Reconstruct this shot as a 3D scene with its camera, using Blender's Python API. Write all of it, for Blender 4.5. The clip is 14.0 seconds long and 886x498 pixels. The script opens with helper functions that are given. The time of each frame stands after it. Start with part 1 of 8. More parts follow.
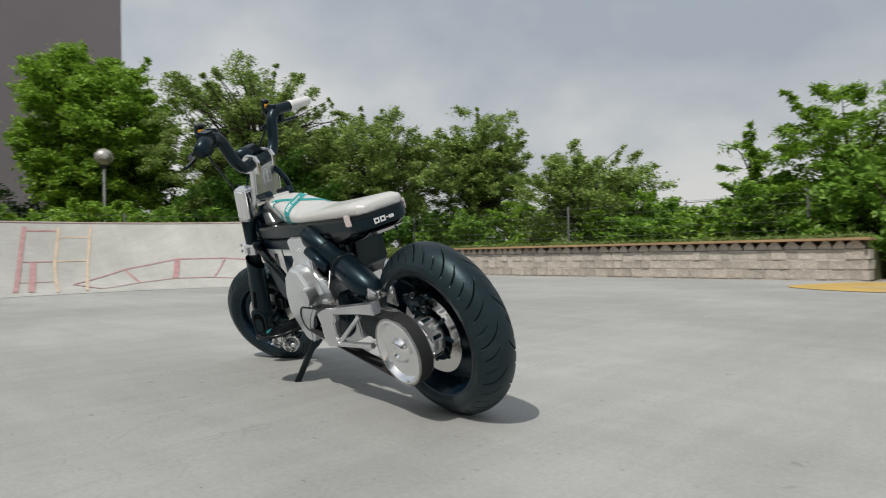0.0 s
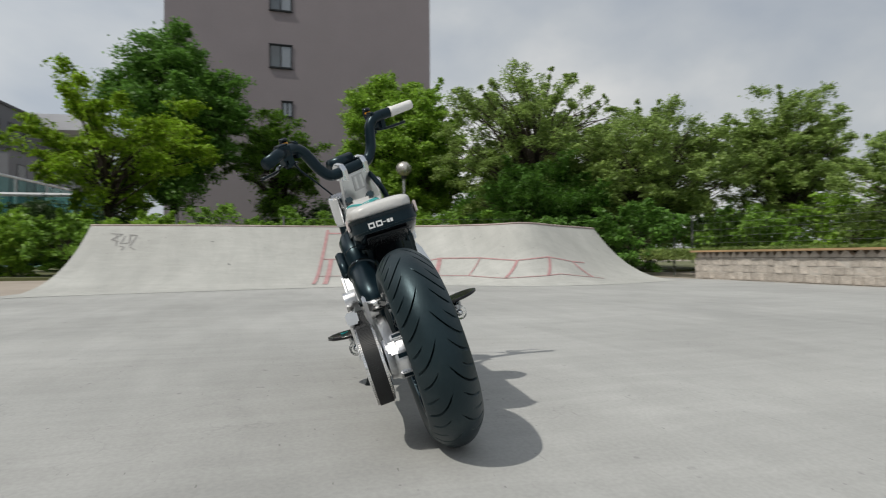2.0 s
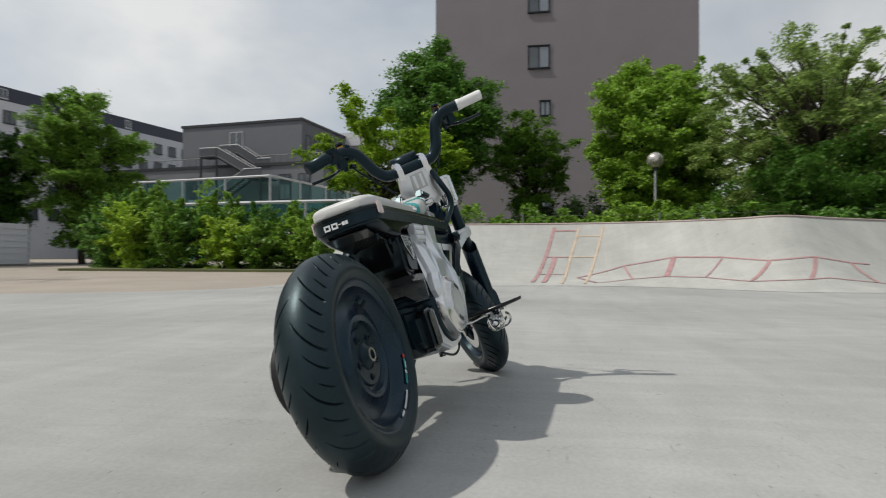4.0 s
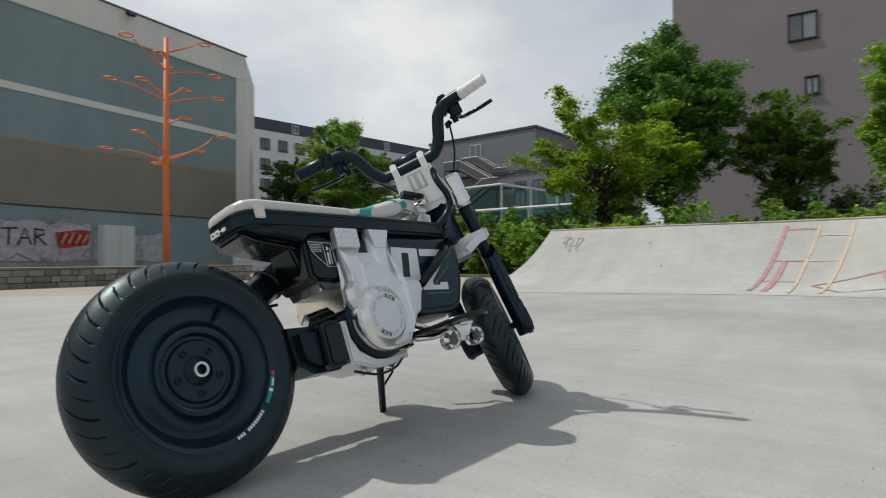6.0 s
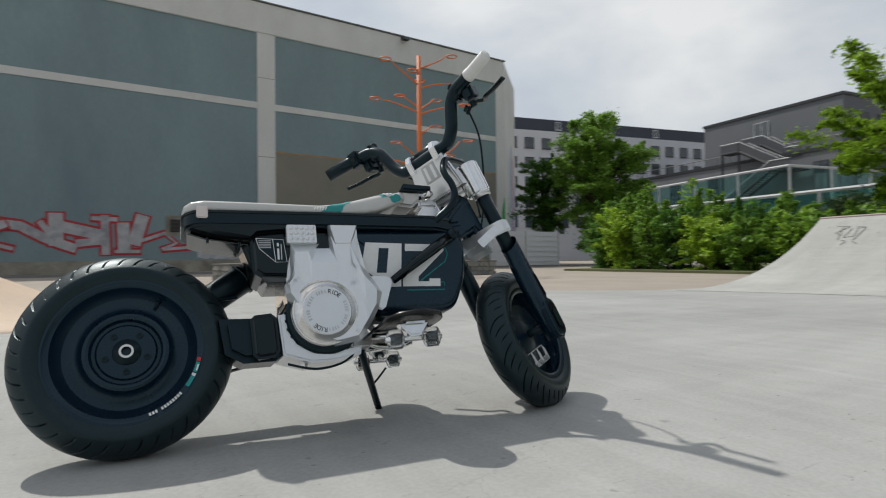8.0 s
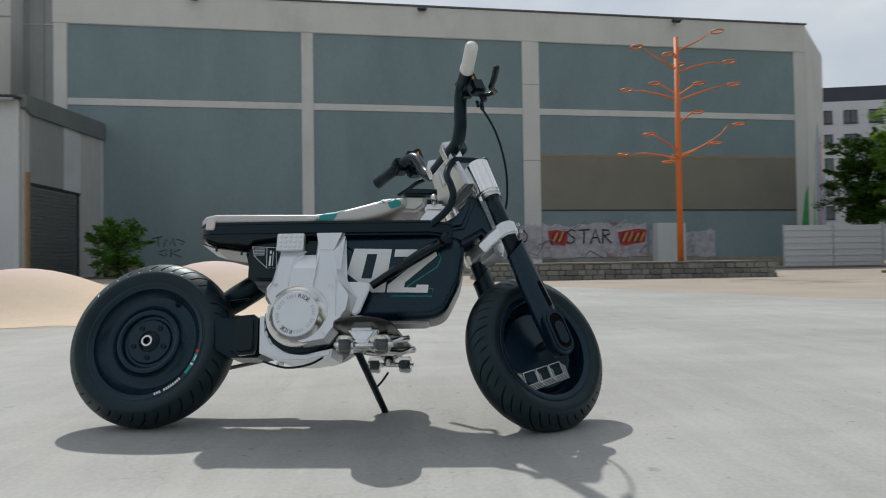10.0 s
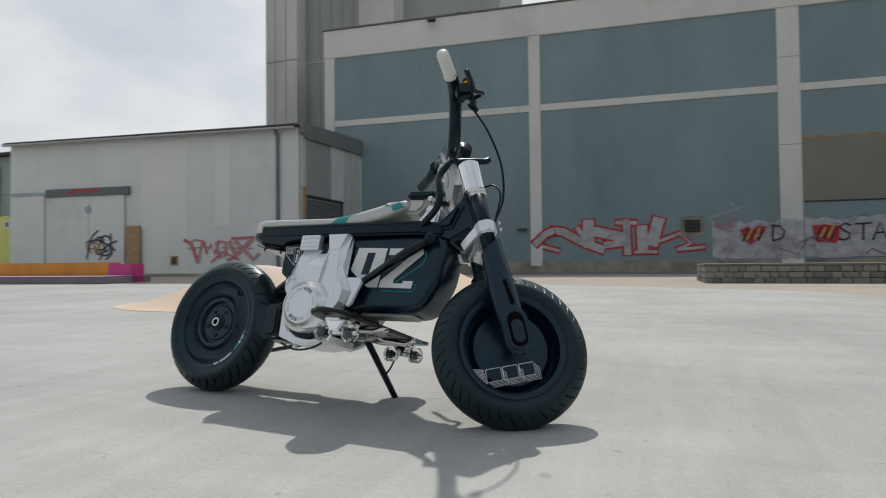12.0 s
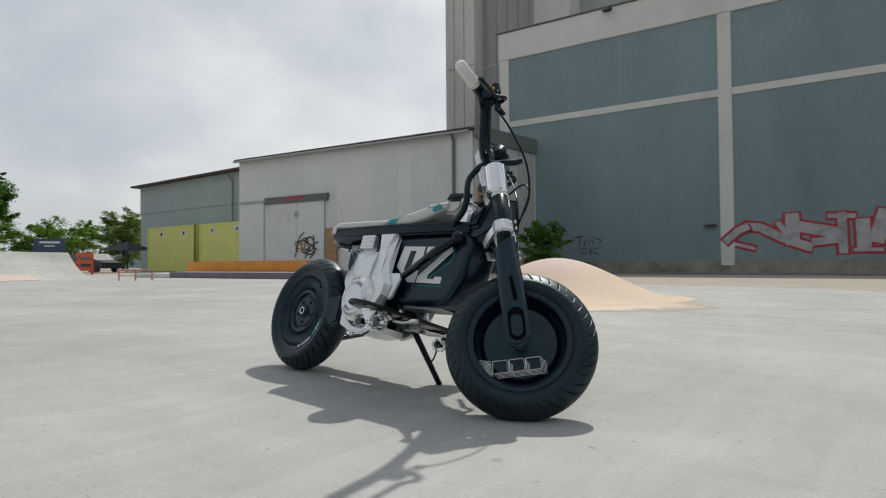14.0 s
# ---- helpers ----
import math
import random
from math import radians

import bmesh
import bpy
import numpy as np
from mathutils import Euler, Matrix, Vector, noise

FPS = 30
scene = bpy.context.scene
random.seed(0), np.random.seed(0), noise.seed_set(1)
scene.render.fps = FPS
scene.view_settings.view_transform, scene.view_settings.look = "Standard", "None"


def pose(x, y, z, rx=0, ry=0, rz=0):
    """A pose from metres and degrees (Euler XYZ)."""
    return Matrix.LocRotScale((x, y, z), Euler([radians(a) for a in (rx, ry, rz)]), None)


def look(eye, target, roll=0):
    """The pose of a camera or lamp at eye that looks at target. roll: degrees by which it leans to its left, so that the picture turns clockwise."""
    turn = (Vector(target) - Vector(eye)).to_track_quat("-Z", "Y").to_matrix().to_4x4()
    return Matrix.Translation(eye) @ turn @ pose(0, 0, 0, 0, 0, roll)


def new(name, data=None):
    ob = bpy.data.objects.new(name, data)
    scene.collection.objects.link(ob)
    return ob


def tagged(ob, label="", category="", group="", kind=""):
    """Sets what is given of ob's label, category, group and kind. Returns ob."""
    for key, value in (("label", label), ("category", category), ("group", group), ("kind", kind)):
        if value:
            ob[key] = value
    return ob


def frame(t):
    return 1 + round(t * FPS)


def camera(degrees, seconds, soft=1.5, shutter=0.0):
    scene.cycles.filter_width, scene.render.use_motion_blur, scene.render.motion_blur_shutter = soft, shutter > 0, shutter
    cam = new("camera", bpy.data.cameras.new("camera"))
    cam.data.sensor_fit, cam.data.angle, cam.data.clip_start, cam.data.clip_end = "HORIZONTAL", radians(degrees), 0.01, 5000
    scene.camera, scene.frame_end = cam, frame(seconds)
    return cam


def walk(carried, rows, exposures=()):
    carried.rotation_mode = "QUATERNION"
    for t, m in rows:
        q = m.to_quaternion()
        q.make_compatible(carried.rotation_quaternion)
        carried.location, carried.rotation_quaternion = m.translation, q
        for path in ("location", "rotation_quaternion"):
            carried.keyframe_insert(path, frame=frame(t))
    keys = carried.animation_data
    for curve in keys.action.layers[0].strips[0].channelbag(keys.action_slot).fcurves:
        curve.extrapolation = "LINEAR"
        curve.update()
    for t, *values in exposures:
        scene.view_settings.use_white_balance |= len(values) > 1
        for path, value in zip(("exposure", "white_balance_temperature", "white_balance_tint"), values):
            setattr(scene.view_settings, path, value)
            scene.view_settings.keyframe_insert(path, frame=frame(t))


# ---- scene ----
cam = camera(74.4, 14.0, soft=1.1, shutter=0.5)
PATH = [
    (0, (-1.262, 1.326, 0.5), (0.148, -0.093, 0.518), -1.0),
    (0.5, (-1.379, 1.129, 0.499), (0.177, -0.127, 0.526), -0.6),
    (1, (-1.477, 0.904, 0.507), (0.222, -0.151, 0.536), -0.8),
    (1.5, (-1.532, 0.693, 0.516), (0.285, -0.142, 0.544), -0.4),
    (2, (-1.546, 0.469, 0.514), (0.369, -0.107, 0.543), -0.3),
    (2.5, (-1.547, 0.265, 0.519), (0.422, -0.08, 0.551), -0.3),
    (3, (-1.517, 0.018, 0.535), (0.48, -0.096, 0.566), -0.3),
    (3.5, (-1.487, -0.186, 0.533), (0.511, -0.094, 0.562), -0.3),
    (4, (-1.411, -0.415, 0.538), (0.563, -0.099, 0.557), 0.1),
    (4.2, (-1.361, -0.493, 0.539), (0.598, -0.093, 0.557), -0.0),
    (6.3, (-0.736, -1.342, 0.541), (0.875, -0.158, 0.576), -0.5),
    (6.5, (-0.661, -1.408, 0.547), (0.896, -0.154, 0.578), -0.6),
    (7, (-0.466, -1.576, 0.547), (0.94, -0.154, 0.576), -0.6),
    (7.5, (-0.28, -1.711, 0.536), (0.967, -0.148, 0.567), -0.7),
    (8, (-0.07, -1.82, 0.532), (0.967, -0.11, 0.562), -0.6),
    (8.2, (0.015, -1.854, 0.532), (0.96, -0.092, 0.562), -0.6),
    (10.3, (0.999, -2.042, 0.544), (1.018, -0.043, 0.585), -0.7),
    (10.5, (1.078, -2.039, 0.547), (1.017, -0.04, 0.587), -0.6),
    (11, (1.328, -2.067, 0.549), (1.051, -0.087, 0.591), -0.6),
    (11.5, (1.548, -2.055, 0.537), (1.081, -0.111, 0.583), -0.6),
    (12, (1.761, -2.024, 0.525), (1.092, -0.139, 0.573), -0.6),
    (12.5, (1.936, -1.996, 0.528), (1.093, -0.183, 0.575), -0.4),
    (13, (2.111, -1.959, 0.522), (1.106, -0.231, 0.572), -0.4),
    (13.5, (2.237, -1.908, 0.516), (1.115, -0.253, 0.565), -0.4),
    (14, (2.333, -1.879, 0.514), (1.117, -0.292, 0.563), -0.4),
]
walk(cam, [(t, look(eye, target, roll)) for t, eye, target, roll in PATH],
     exposures=[(0.0, -0.02, 6640, 9), (4.2, -0.03, 6620, 9), (6.3, 0.02, 6590, 9), (8.2, 0.0, 6550, 9), (10.5, 0.0, 6490, 9), (12.5, 0.0, 6540, 9), (14.0, 0.0, 6600, 9)])

# ---- sky, sun and exposure ----
SUN_TRAVEL = Vector((0.247, -0.857, -1.236)).normalized()
world = bpy.data.worlds.new("hazy_sky")
scene.world = world
world.use_nodes = True
wn, wl = world.node_tree.nodes, world.node_tree.links
wn.clear()
w_out = wn.new("ShaderNodeOutputWorld")
w_bg = wn.new("ShaderNodeBackground")
w_sky = wn.new("ShaderNodeTexSky")
w_sky.sky_type = "NISHITA"
w_sky.sun_disc = False
w_sky.sun_elevation = math.asin(-SUN_TRAVEL.z)
w_sky.sun_rotation = math.atan2(-SUN_TRAVEL.x, -SUN_TRAVEL.y)
w_sky.dust_density = 2.5
w_sky.air_density = 1.2
w_co = wn.new("ShaderNodeTexCoord")
w_map = wn.new("ShaderNodeMapping")
w_map.inputs["Scale"].default_value = (1.0, 1.0, 1.7)
w_map.inputs["Location"].default_value = (0.35, 0.6, 0.1)
w_n1 = wn.new("ShaderNodeTexNoise")
w_n1.inputs["Scale"].default_value = 1.9
w_n1.inputs["Detail"].default_value = 8
w_n1.inputs["Roughness"].default_value = 0.5
w_n1.inputs["Distortion"].default_value = 0.1
w_r1 = wn.new("ShaderNodeValToRGB")
w_r1.color_ramp.elements[0].position, w_r1.color_ramp.elements[0].color = 0.38, (4.72, 5.22, 5.95, 1)
w_r1.color_ramp.elements[1].position, w_r1.color_ramp.elements[1].color = 0.62, (8.2, 8.25, 8.25, 1)
w_mid = w_r1.color_ramp.elements.new(0.5)
w_mid.color = (6.05, 6.4, 6.8, 1)
w_mix = wn.new("ShaderNodeMix")
w_mix.data_type = "RGBA"
w_mix.inputs["Factor"].default_value = 0.86
wl.new(w_co.outputs["Generated"], w_map.inputs["Vector"])
wl.new(w_map.outputs["Vector"], w_n1.inputs["Vector"])
wl.new(w_n1.outputs["Fac"], w_r1.inputs["Fac"])
wl.new(w_sky.outputs["Color"], w_mix.inputs["A"])
wl.new(w_r1.outputs["Color"], w_mix.inputs["B"])
# the haze glows towards the sun
w_sep = wn.new("ShaderNodeSeparateXYZ")
w_glow = wn.new("ShaderNodeMapRange")
for k, v in zip(("From Min", "From Max", "To Min", "To Max"), (-1.0, 1.0, 0.8, 1.06)):
    w_glow.inputs[k].default_value = v
w_mul = wn.new("ShaderNodeMix")
w_mul.data_type, w_mul.blend_type = "RGBA", "MULTIPLY"
w_mul.inputs["Factor"].default_value = 1.0
w_thin = wn.new("ShaderNodeMapRange")
for k, v in zip(("From Min", "From Max", "To Min", "To Max"), (0.35, 0.95, 0.88, 0.66)):
    w_thin.inputs[k].default_value = v
wl.new(w_sep.outputs["Z"], w_thin.inputs["Value"])
wl.new(w_thin.outputs["Result"], w_mix.inputs["Factor"])
wl.new(w_co.outputs["Generated"], w_sep.inputs[0])
wl.new(w_sep.outputs["Y"], w_glow.inputs["Value"])
wl.new(w_mix.outputs["Result"], w_mul.inputs["A"])
wl.new(w_glow.outputs["Result"], w_mul.inputs["B"])
wl.new(w_mul.outputs["Result"], w_bg.inputs["Color"])
w_bg.inputs["Strength"].default_value = 0.103
wl.new(w_bg.outputs["Background"], w_out.inputs["Surface"])

sun_data = bpy.data.lights.new("sun", "SUN")
sun_data.energy, sun_data.angle, sun_data.color = 2.8, radians(0.9), (1.0, 0.962, 0.9)
sun = new("sun", sun_data)
sun.matrix_world = look((0, 0, 40), Vector((0, 0, 40)) + SUN_TRAVEL)


# ---- materials ----
def material(name, color, rough=0.6, metal=0.0, var=0.12, scale=3.0, fine=60.0, bump=0.15, dirt=None, dirt_at=0.6,
             spec=0.5, island=0.0, piece=0.0, coat=0.0, stretch=(1, 1, 1)):
    """A surface with large and fine variation, relief and, where given, dirt stains."""
    m = bpy.data.materials.new(name)
    m.use_nodes = True
    n, l = m.node_tree.nodes, m.node_tree.links
    b = n["Principled BSDF"]
    b.inputs["Metallic"].default_value = metal
    b.inputs["Specular IOR Level"].default_value = spec
    b.inputs["Coat Weight"].default_value = coat
    co = n.new("ShaderNodeTexCoord")
    mp = n.new("ShaderNodeMapping")
    mp.inputs["Scale"].default_value = stretch
    l.new(co.outputs["Object"], mp.inputs["Vector"])
    big = n.new("ShaderNodeTexNoise")
    big.inputs["Scale"].default_value, big.inputs["Detail"].default_value = scale, 5
    small = n.new("ShaderNodeTexNoise")
    small.inputs["Scale"].default_value, small.inputs["Detail"].default_value = fine, 3
    l.new(mp.outputs["Vector"], big.inputs["Vector"])
    l.new(mp.outputs["Vector"], small.inputs["Vector"])
    add = n.new("ShaderNodeMath")
    add.operation = "ADD"
    half = n.new("ShaderNodeMath")
    half.operation = "MULTIPLY"
    half.inputs[1].default_value = 0.45
    l.new(small.outputs["Fac"], half.inputs[0])
    l.new(big.outputs["Fac"], add.inputs[0])
    l.new(half.outputs[0], add.inputs[1])
    ramp = n.new("ShaderNodeValToRGB")
    lo = [max(0, c * (1 - var)) for c in color]
    hi = [min(1, c * (1 + var)) for c in color]
    ramp.color_ramp.elements[0].position, ramp.color_ramp.elements[0].color = 0.5, (*lo, 1)
    ramp.color_ramp.elements[1].position, ramp.color_ramp.elements[1].color = 0.95, (*hi, 1)
    l.new(add.outputs[0], ramp.inputs["Fac"])
    col = ramp.outputs["Color"]
    if dirt:
        st = n.new("ShaderNodeTexNoise")
        st.inputs["Scale"].default_value, st.inputs["Detail"].default_value = scale * 0.45, 7
        st.inputs["Roughness"].default_value = 0.65
        l.new(mp.outputs["Vector"], st.inputs["Vector"])
        sr = n.new("ShaderNodeValToRGB")
        sr.color_ramp.elements[0].position, sr.color_ramp.elements[1].position = dirt_at, dirt_at + 0.16
        l.new(st.outputs["Fac"], sr.inputs["Fac"])
        mx = n.new("ShaderNodeMix")
        mx.data_type = "RGBA"
        mx.inputs["B"].default_value = (*dirt, 1)
        l.new(sr.outputs["Color"], mx.inputs["Factor"])
        l.new(col, mx.inputs["A"])
        col = mx.outputs["Result"]
    if island or piece:
        src = n.new("ShaderNodeNewGeometry").outputs["Random Per Island"] if island else n.new("ShaderNodeObjectInfo").outputs["Random"]
        mr = n.new("ShaderNodeMapRange")
        k = island or piece
        mr.inputs["To Min"].default_value, mr.inputs["To Max"].default_value = 1 - k, 1 + k
        l.new(src, mr.inputs["Value"])
        hv = n.new("ShaderNodeHueSaturation")
        l.new(mr.outputs["Result"], hv.inputs["Value"])
        l.new(col, hv.inputs["Color"])
        col = hv.outputs["Color"]
    l.new(col, b.inputs["Base Color"])
    rr = n.new("ShaderNodeMapRange")
    rr.inputs["To Min"].default_value, rr.inputs["To Max"].default_value = max(0.02, rough - 0.1), min(1, rough + 0.1)
    l.new(big.outputs["Fac"], rr.inputs["Value"])
    l.new(rr.outputs["Result"], b.inputs["Roughness"])
    if bump:
        bp = n.new("ShaderNodeBump")
        bp.inputs["Strength"].default_value, bp.inputs["Distance"].default_value = bump, 0.01
        l.new(add.outputs[0], bp.inputs["Height"])
        l.new(bp.outputs["Normal"], b.inputs["Normal"])
    return m


def leaf_material(name, color, spread=0.35):
    """Leaves that let some light through and differ from one to the next."""
    m = bpy.data.materials.new(name)
    m.use_nodes = True
    n, l = m.node_tree.nodes, m.node_tree.links
    n.clear()
    out = n.new("ShaderNodeOutputMaterial")
    geo = n.new("ShaderNodeNewGeometry")
    ramp = n.new("ShaderNodeValToRGB")
    ramp.color_ramp.elements[0].color = (*[c * (1 - spread) for c in color], 1)
    ramp.color_ramp.elements[1].color = (color[0] * (1 + spread * 1.3), color[1] * (1 + spread * 1.1), color[2] * (1 + spread * 0.4), 1)
    l.new(geo.outputs["Random Per Island"], ramp.inputs["Fac"])
    dif = n.new("ShaderNodeBsdfPrincipled")
    dif.inputs["Roughness"].default_value = 0.5
    dif.inputs["Specular IOR Level"].default_value = 0.35
    tra = n.new("ShaderNodeBsdfTranslucent")
    mix = n.new("ShaderNodeMixShader")
    mix.inputs["Fac"].default_value = 0.4
    l.new(ramp.outputs["Color"], dif.inputs["Base Color"])
    l.new(ramp.outputs["Color"], tra.inputs["Color"])
    l.new(dif.outputs[0], mix.inputs[1])
    l.new(tra.outputs[0], mix.inputs[2])
    l.new(mix.outputs[0], out.inputs["Surface"])
    return m


def glass_material(name, color, rough=0.05, ior=1.45):
    m = bpy.data.materials.new(name)
    m.use_nodes = True
    b = m.node_tree.nodes["Principled BSDF"]
    b.inputs["Base Color"].default_value = (*color, 1)
    b.inputs["Transmission Weight"].default_value = 1.0
    b.inputs["Roughness"].default_value = rough
    b.inputs["IOR"].default_value = ior
    return m


def concrete_material(name, color):
    """Power-floated concrete: broad clouds, swept streaks, pale scuffs, small dark specks and fine grain."""
    m = bpy.data.materials.new(name)
    m.use_nodes = True
    n, l = m.node_tree.nodes, m.node_tree.links
    b = n["Principled BSDF"]
    b.inputs["Specular IOR Level"].default_value = 0.35
    co = n.new("ShaderNodeTexCoord").outputs["Object"]

    def noise(scale, detail, stretch=(1, 1, 1), turn=0.0, rough=0.5, bend=0.0):
        mp = n.new("ShaderNodeMapping")
        mp.inputs["Scale"].default_value = stretch
        mp.inputs["Rotation"].default_value = (0, 0, turn)
        l.new(co, mp.inputs["Vector"])
        t = n.new("ShaderNodeTexNoise")
        t.inputs["Scale"].default_value, t.inputs["Detail"].default_value = scale, detail
        t.inputs["Roughness"].default_value, t.inputs["Distortion"].default_value = rough, bend
        l.new(mp.outputs["Vector"], t.inputs["Vector"])
        return t.outputs["Fac"]

    def span(src, lo, hi, a, c):
        r = n.new("ShaderNodeMapRange")
        r.interpolation_type = "SMOOTHSTEP"
        for k, v in zip(("From Min", "From Max", "To Min", "To Max"), (lo, hi, a, c)):
            r.inputs[k].default_value = v
        l.new(src, r.inputs["Value"])
        return r.outputs["Result"]

    def times(a, c):
        k = n.new("ShaderNodeMath")
        k.operation = "MULTIPLY"
        l.new(a, k.inputs[0])
        l.new(c, k.inputs[1])
        return k.outputs[0]

    grain = noise(70, 3)
    f = span(noise(0.45, 5), 0.3, 0.7, 0.87, 1.08)
    f = times(f, span(noise(0.9, 6, (1, 4.5, 1), 0.5, 0.6, 0.6), 0.3, 0.72, 0.95, 1.06))
    f = times(f, span(noise(1.6, 6, (5, 1, 1), 0.9, 0.6, 0.8), 0.35, 0.7, 0.96, 1.05))
    f = times(f, span(noise(2.2, 7, (1, 1, 1), 0, 0.7), 0.56, 0.74, 1.0, 0.9))
    f = times(f, span(noise(13, 2), 0.7, 0.76, 1.0, 0.74))
    f = times(f, span(noise(24, 1, (1, 2.2, 1), 0.7), 0.735, 0.785, 1.0, 0.66))
    f = times(f, span(noise(3.2, 4, (1, 3, 1), 1.2, 0.6, 0.5), 0.62, 0.8, 1.0, 1.06))
    vor = n.new("ShaderNodeTexVoronoi")
    vor.feature = "DISTANCE_TO_EDGE"
    vor.inputs["Scale"].default_value = 0.32
    bent = n.new("ShaderNodeVectorMath")
    wob = n.new("ShaderNodeTexNoise")
    wob.inputs["Scale"].default_value, wob.inputs["Detail"].default_value = 1.6, 6
    l.new(co, wob.inputs["Vector"])
    l.new(co, bent.inputs[0])
    l.new(wob.outputs["Color"], bent.inputs[1])
    l.new(bent.outputs[0], vor.inputs["Vector"])
    f = times(f, span(vor.outputs["Distance"], 0.0, 0.0016, 0.9, 1.0))
    f = times(f, span(noise(4.5, 2, (1, 7, 1), -0.4), 0.71, 0.78, 1.0, 0.82))
    f = times(f, span(grain, 0.25, 0.75, 0.94, 1.06))
    mx = n.new("ShaderNodeMix")
    mx.data_type = "RGBA"
    mx.blend_type = "MULTIPLY"
    mx.inputs["Factor"].default_value = 1.0
    mx.inputs["A"].default_value = (*color, 1)
    l.new(f, mx.inputs["B"])
    l.new(mx.outputs["Result"], b.inputs["Base Color"])
    l.new(span(noise(1.3, 4), 0.3, 0.7, 0.62, 0.8), b.inputs["Roughness"])
    bp = n.new("ShaderNodeBump")
    bp.inputs["Strength"].default_value, bp.inputs["Distance"].default_value = 0.1, 0.004
    l.new(grain, bp.inputs["Height"])
    l.new(bp.outputs["Normal"], b.inputs["Normal"])
    return m


CONCRETE = concrete_material("worn_concrete", (0.361, 0.365, 0.354))
WIRE = material("dull_fence_wire", (0.16, 0.17, 0.16), 0.6, metal=0.3)
RAMP = concrete_material("cast_concrete", (0.426, 0.43, 0.405))
PAVING = material("brown_paving", (0.34, 0.295, 0.25), 0.85, var=0.12, scale=0.7, fine=25, bump=0.2, dirt=(0.42, 0.38, 0.33), dirt_at=0.58)
HALL_SHADOW = material("hall_shadow_grey", (0.16, 0.145, 0.14), 0.9, var=0.2, scale=0.5, fine=40, bump=0.2)
GRASS_SOIL = material("grassy_soil", (0.11, 0.12, 0.05), 0.95, var=0.3, scale=0.6, fine=20, bump=0.3)
PLASTER = material("grey_green_plaster", (0.221, 0.298, 0.317), 0.85, var=0.11, scale=0.35, fine=9, bump=0.16, dirt=(0.178, 0.246, 0.27), dirt_at=0.56, stretch=(1, 1, 0.4))
BROWN_BOARD = material("brown_render", (0.245, 0.232, 0.19), 0.9, var=0.08, scale=0.5, fine=14, bump=0.1, dirt=(0.205, 0.20, 0.17), dirt_at=0.55)
PALE_BEAM = material("pale_concrete_frame", (0.67, 0.67, 0.645), 0.85, var=0.08, scale=0.6, fine=14, bump=0.12, dirt=(0.55, 0.545, 0.52), dirt_at=0.58, stretch=(1, 1, 0.5))
OLD_BASE = material("crumbling_base", (0.3, 0.28, 0.23), 0.95, var=0.3, scale=1.3, fine=20, bump=0.4, dirt=(0.16, 0.15, 0.13), dirt_at=0.52)
SHED_WALL = material("white_sheet_wall", (0.62, 0.65, 0.645), 0.7, var=0.06, scale=0.4, fine=6, bump=0.06, dirt=(0.52, 0.515, 0.49), dirt_at=0.58)
SHED_PATCH = material("newer_white_sheet", (0.67, 0.685, 0.67), 0.65, var=0.05, scale=0.5, fine=8, bump=0.05)
ANNEX_EDGE = material("green_grey_eaves", (0.17, 0.19, 0.185), 0.8, var=0.15, scale=0.8, fine=12, bump=0.1)
SHED_GREEN = material("green_grey_sheet", (0.31, 0.385, 0.39), 0.75, var=0.07, scale=0.4, fine=8, bump=0.06)
SILO_LIT_PALE = material("silo_lit_pale_grey", (0.57, 0.565, 0.54), 0.85, var=0.12, scale=0.25, fine=6, bump=0.1, dirt=(0.43, 0.42, 0.40), dirt_at=0.54, stretch=(1, 1, 0.25))
SILO_SHADED_GREY = material("silo_shaded_dark_grey", (0.32, 0.33, 0.325), 0.85, var=0.12, scale=0.25, fine=6, bump=0.1, dirt=(0.25, 0.255, 0.255), dirt_at=0.55, stretch=(1, 1, 0.25))
SHUTTER = material("dark_shutter", (0.12, 0.13, 0.13), 0.6, var=0.1)
ROOF_EDGE = material("brown_roof_edge", (0.06, 0.052, 0.046), 0.8, var=0.25)
BRICK_TOWER = material("mauve_render", (0.225, 0.201, 0.215), 0.9, var=0.06, scale=0.3, fine=8, bump=0.1)
HOUSE_GREY = material("dark_grey_render", (0.14, 0.15, 0.165), 0.8, var=0.07, scale=0.4, fine=10, bump=0.05)
HOUSE_BASE = material("mid_grey_render", (0.155, 0.163, 0.178), 0.8, var=0.07, scale=0.4, fine=10, bump=0.05)
APT_WHITE = material("white_render", (0.62, 0.63, 0.66), 0.8, var=0.05, scale=0.3, fine=6, bump=0.03)
APT_ROOF = material("slate_attic", (0.045, 0.052, 0.075), 0.6, var=0.15, scale=0.5, fine=8)
FRAME_DARK = material("dark_window_frame", (0.022, 0.025, 0.03), 0.5, var=0.1)
BLACK_FRAME = material("black_window_frame", (0.008, 0.011, 0.014), 0.6, var=0.1, spec=0.3)
BLIND = material("pale_blue_blind", (0.22, 0.25, 0.29), 0.6, var=0.05)
WINDOW = material("dark_window_pane", (0.05, 0.065, 0.08), 0.06, var=0.3, scale=0.4, bump=0.0, spec=0.9)
STEEL_GALV = material("galvanised_steel", (0.5, 0.51, 0.52), 0.45, metal=0.7, var=0.1)
STAIR_MESH = material("dark_steel_mesh_panel", (0.075, 0.08, 0.09), 0.6, metal=0.3, var=0.1)
DULL_GALV = material("weathered_galvanised_steel", (0.36, 0.37, 0.385), 0.6, metal=0.3, var=0.1)
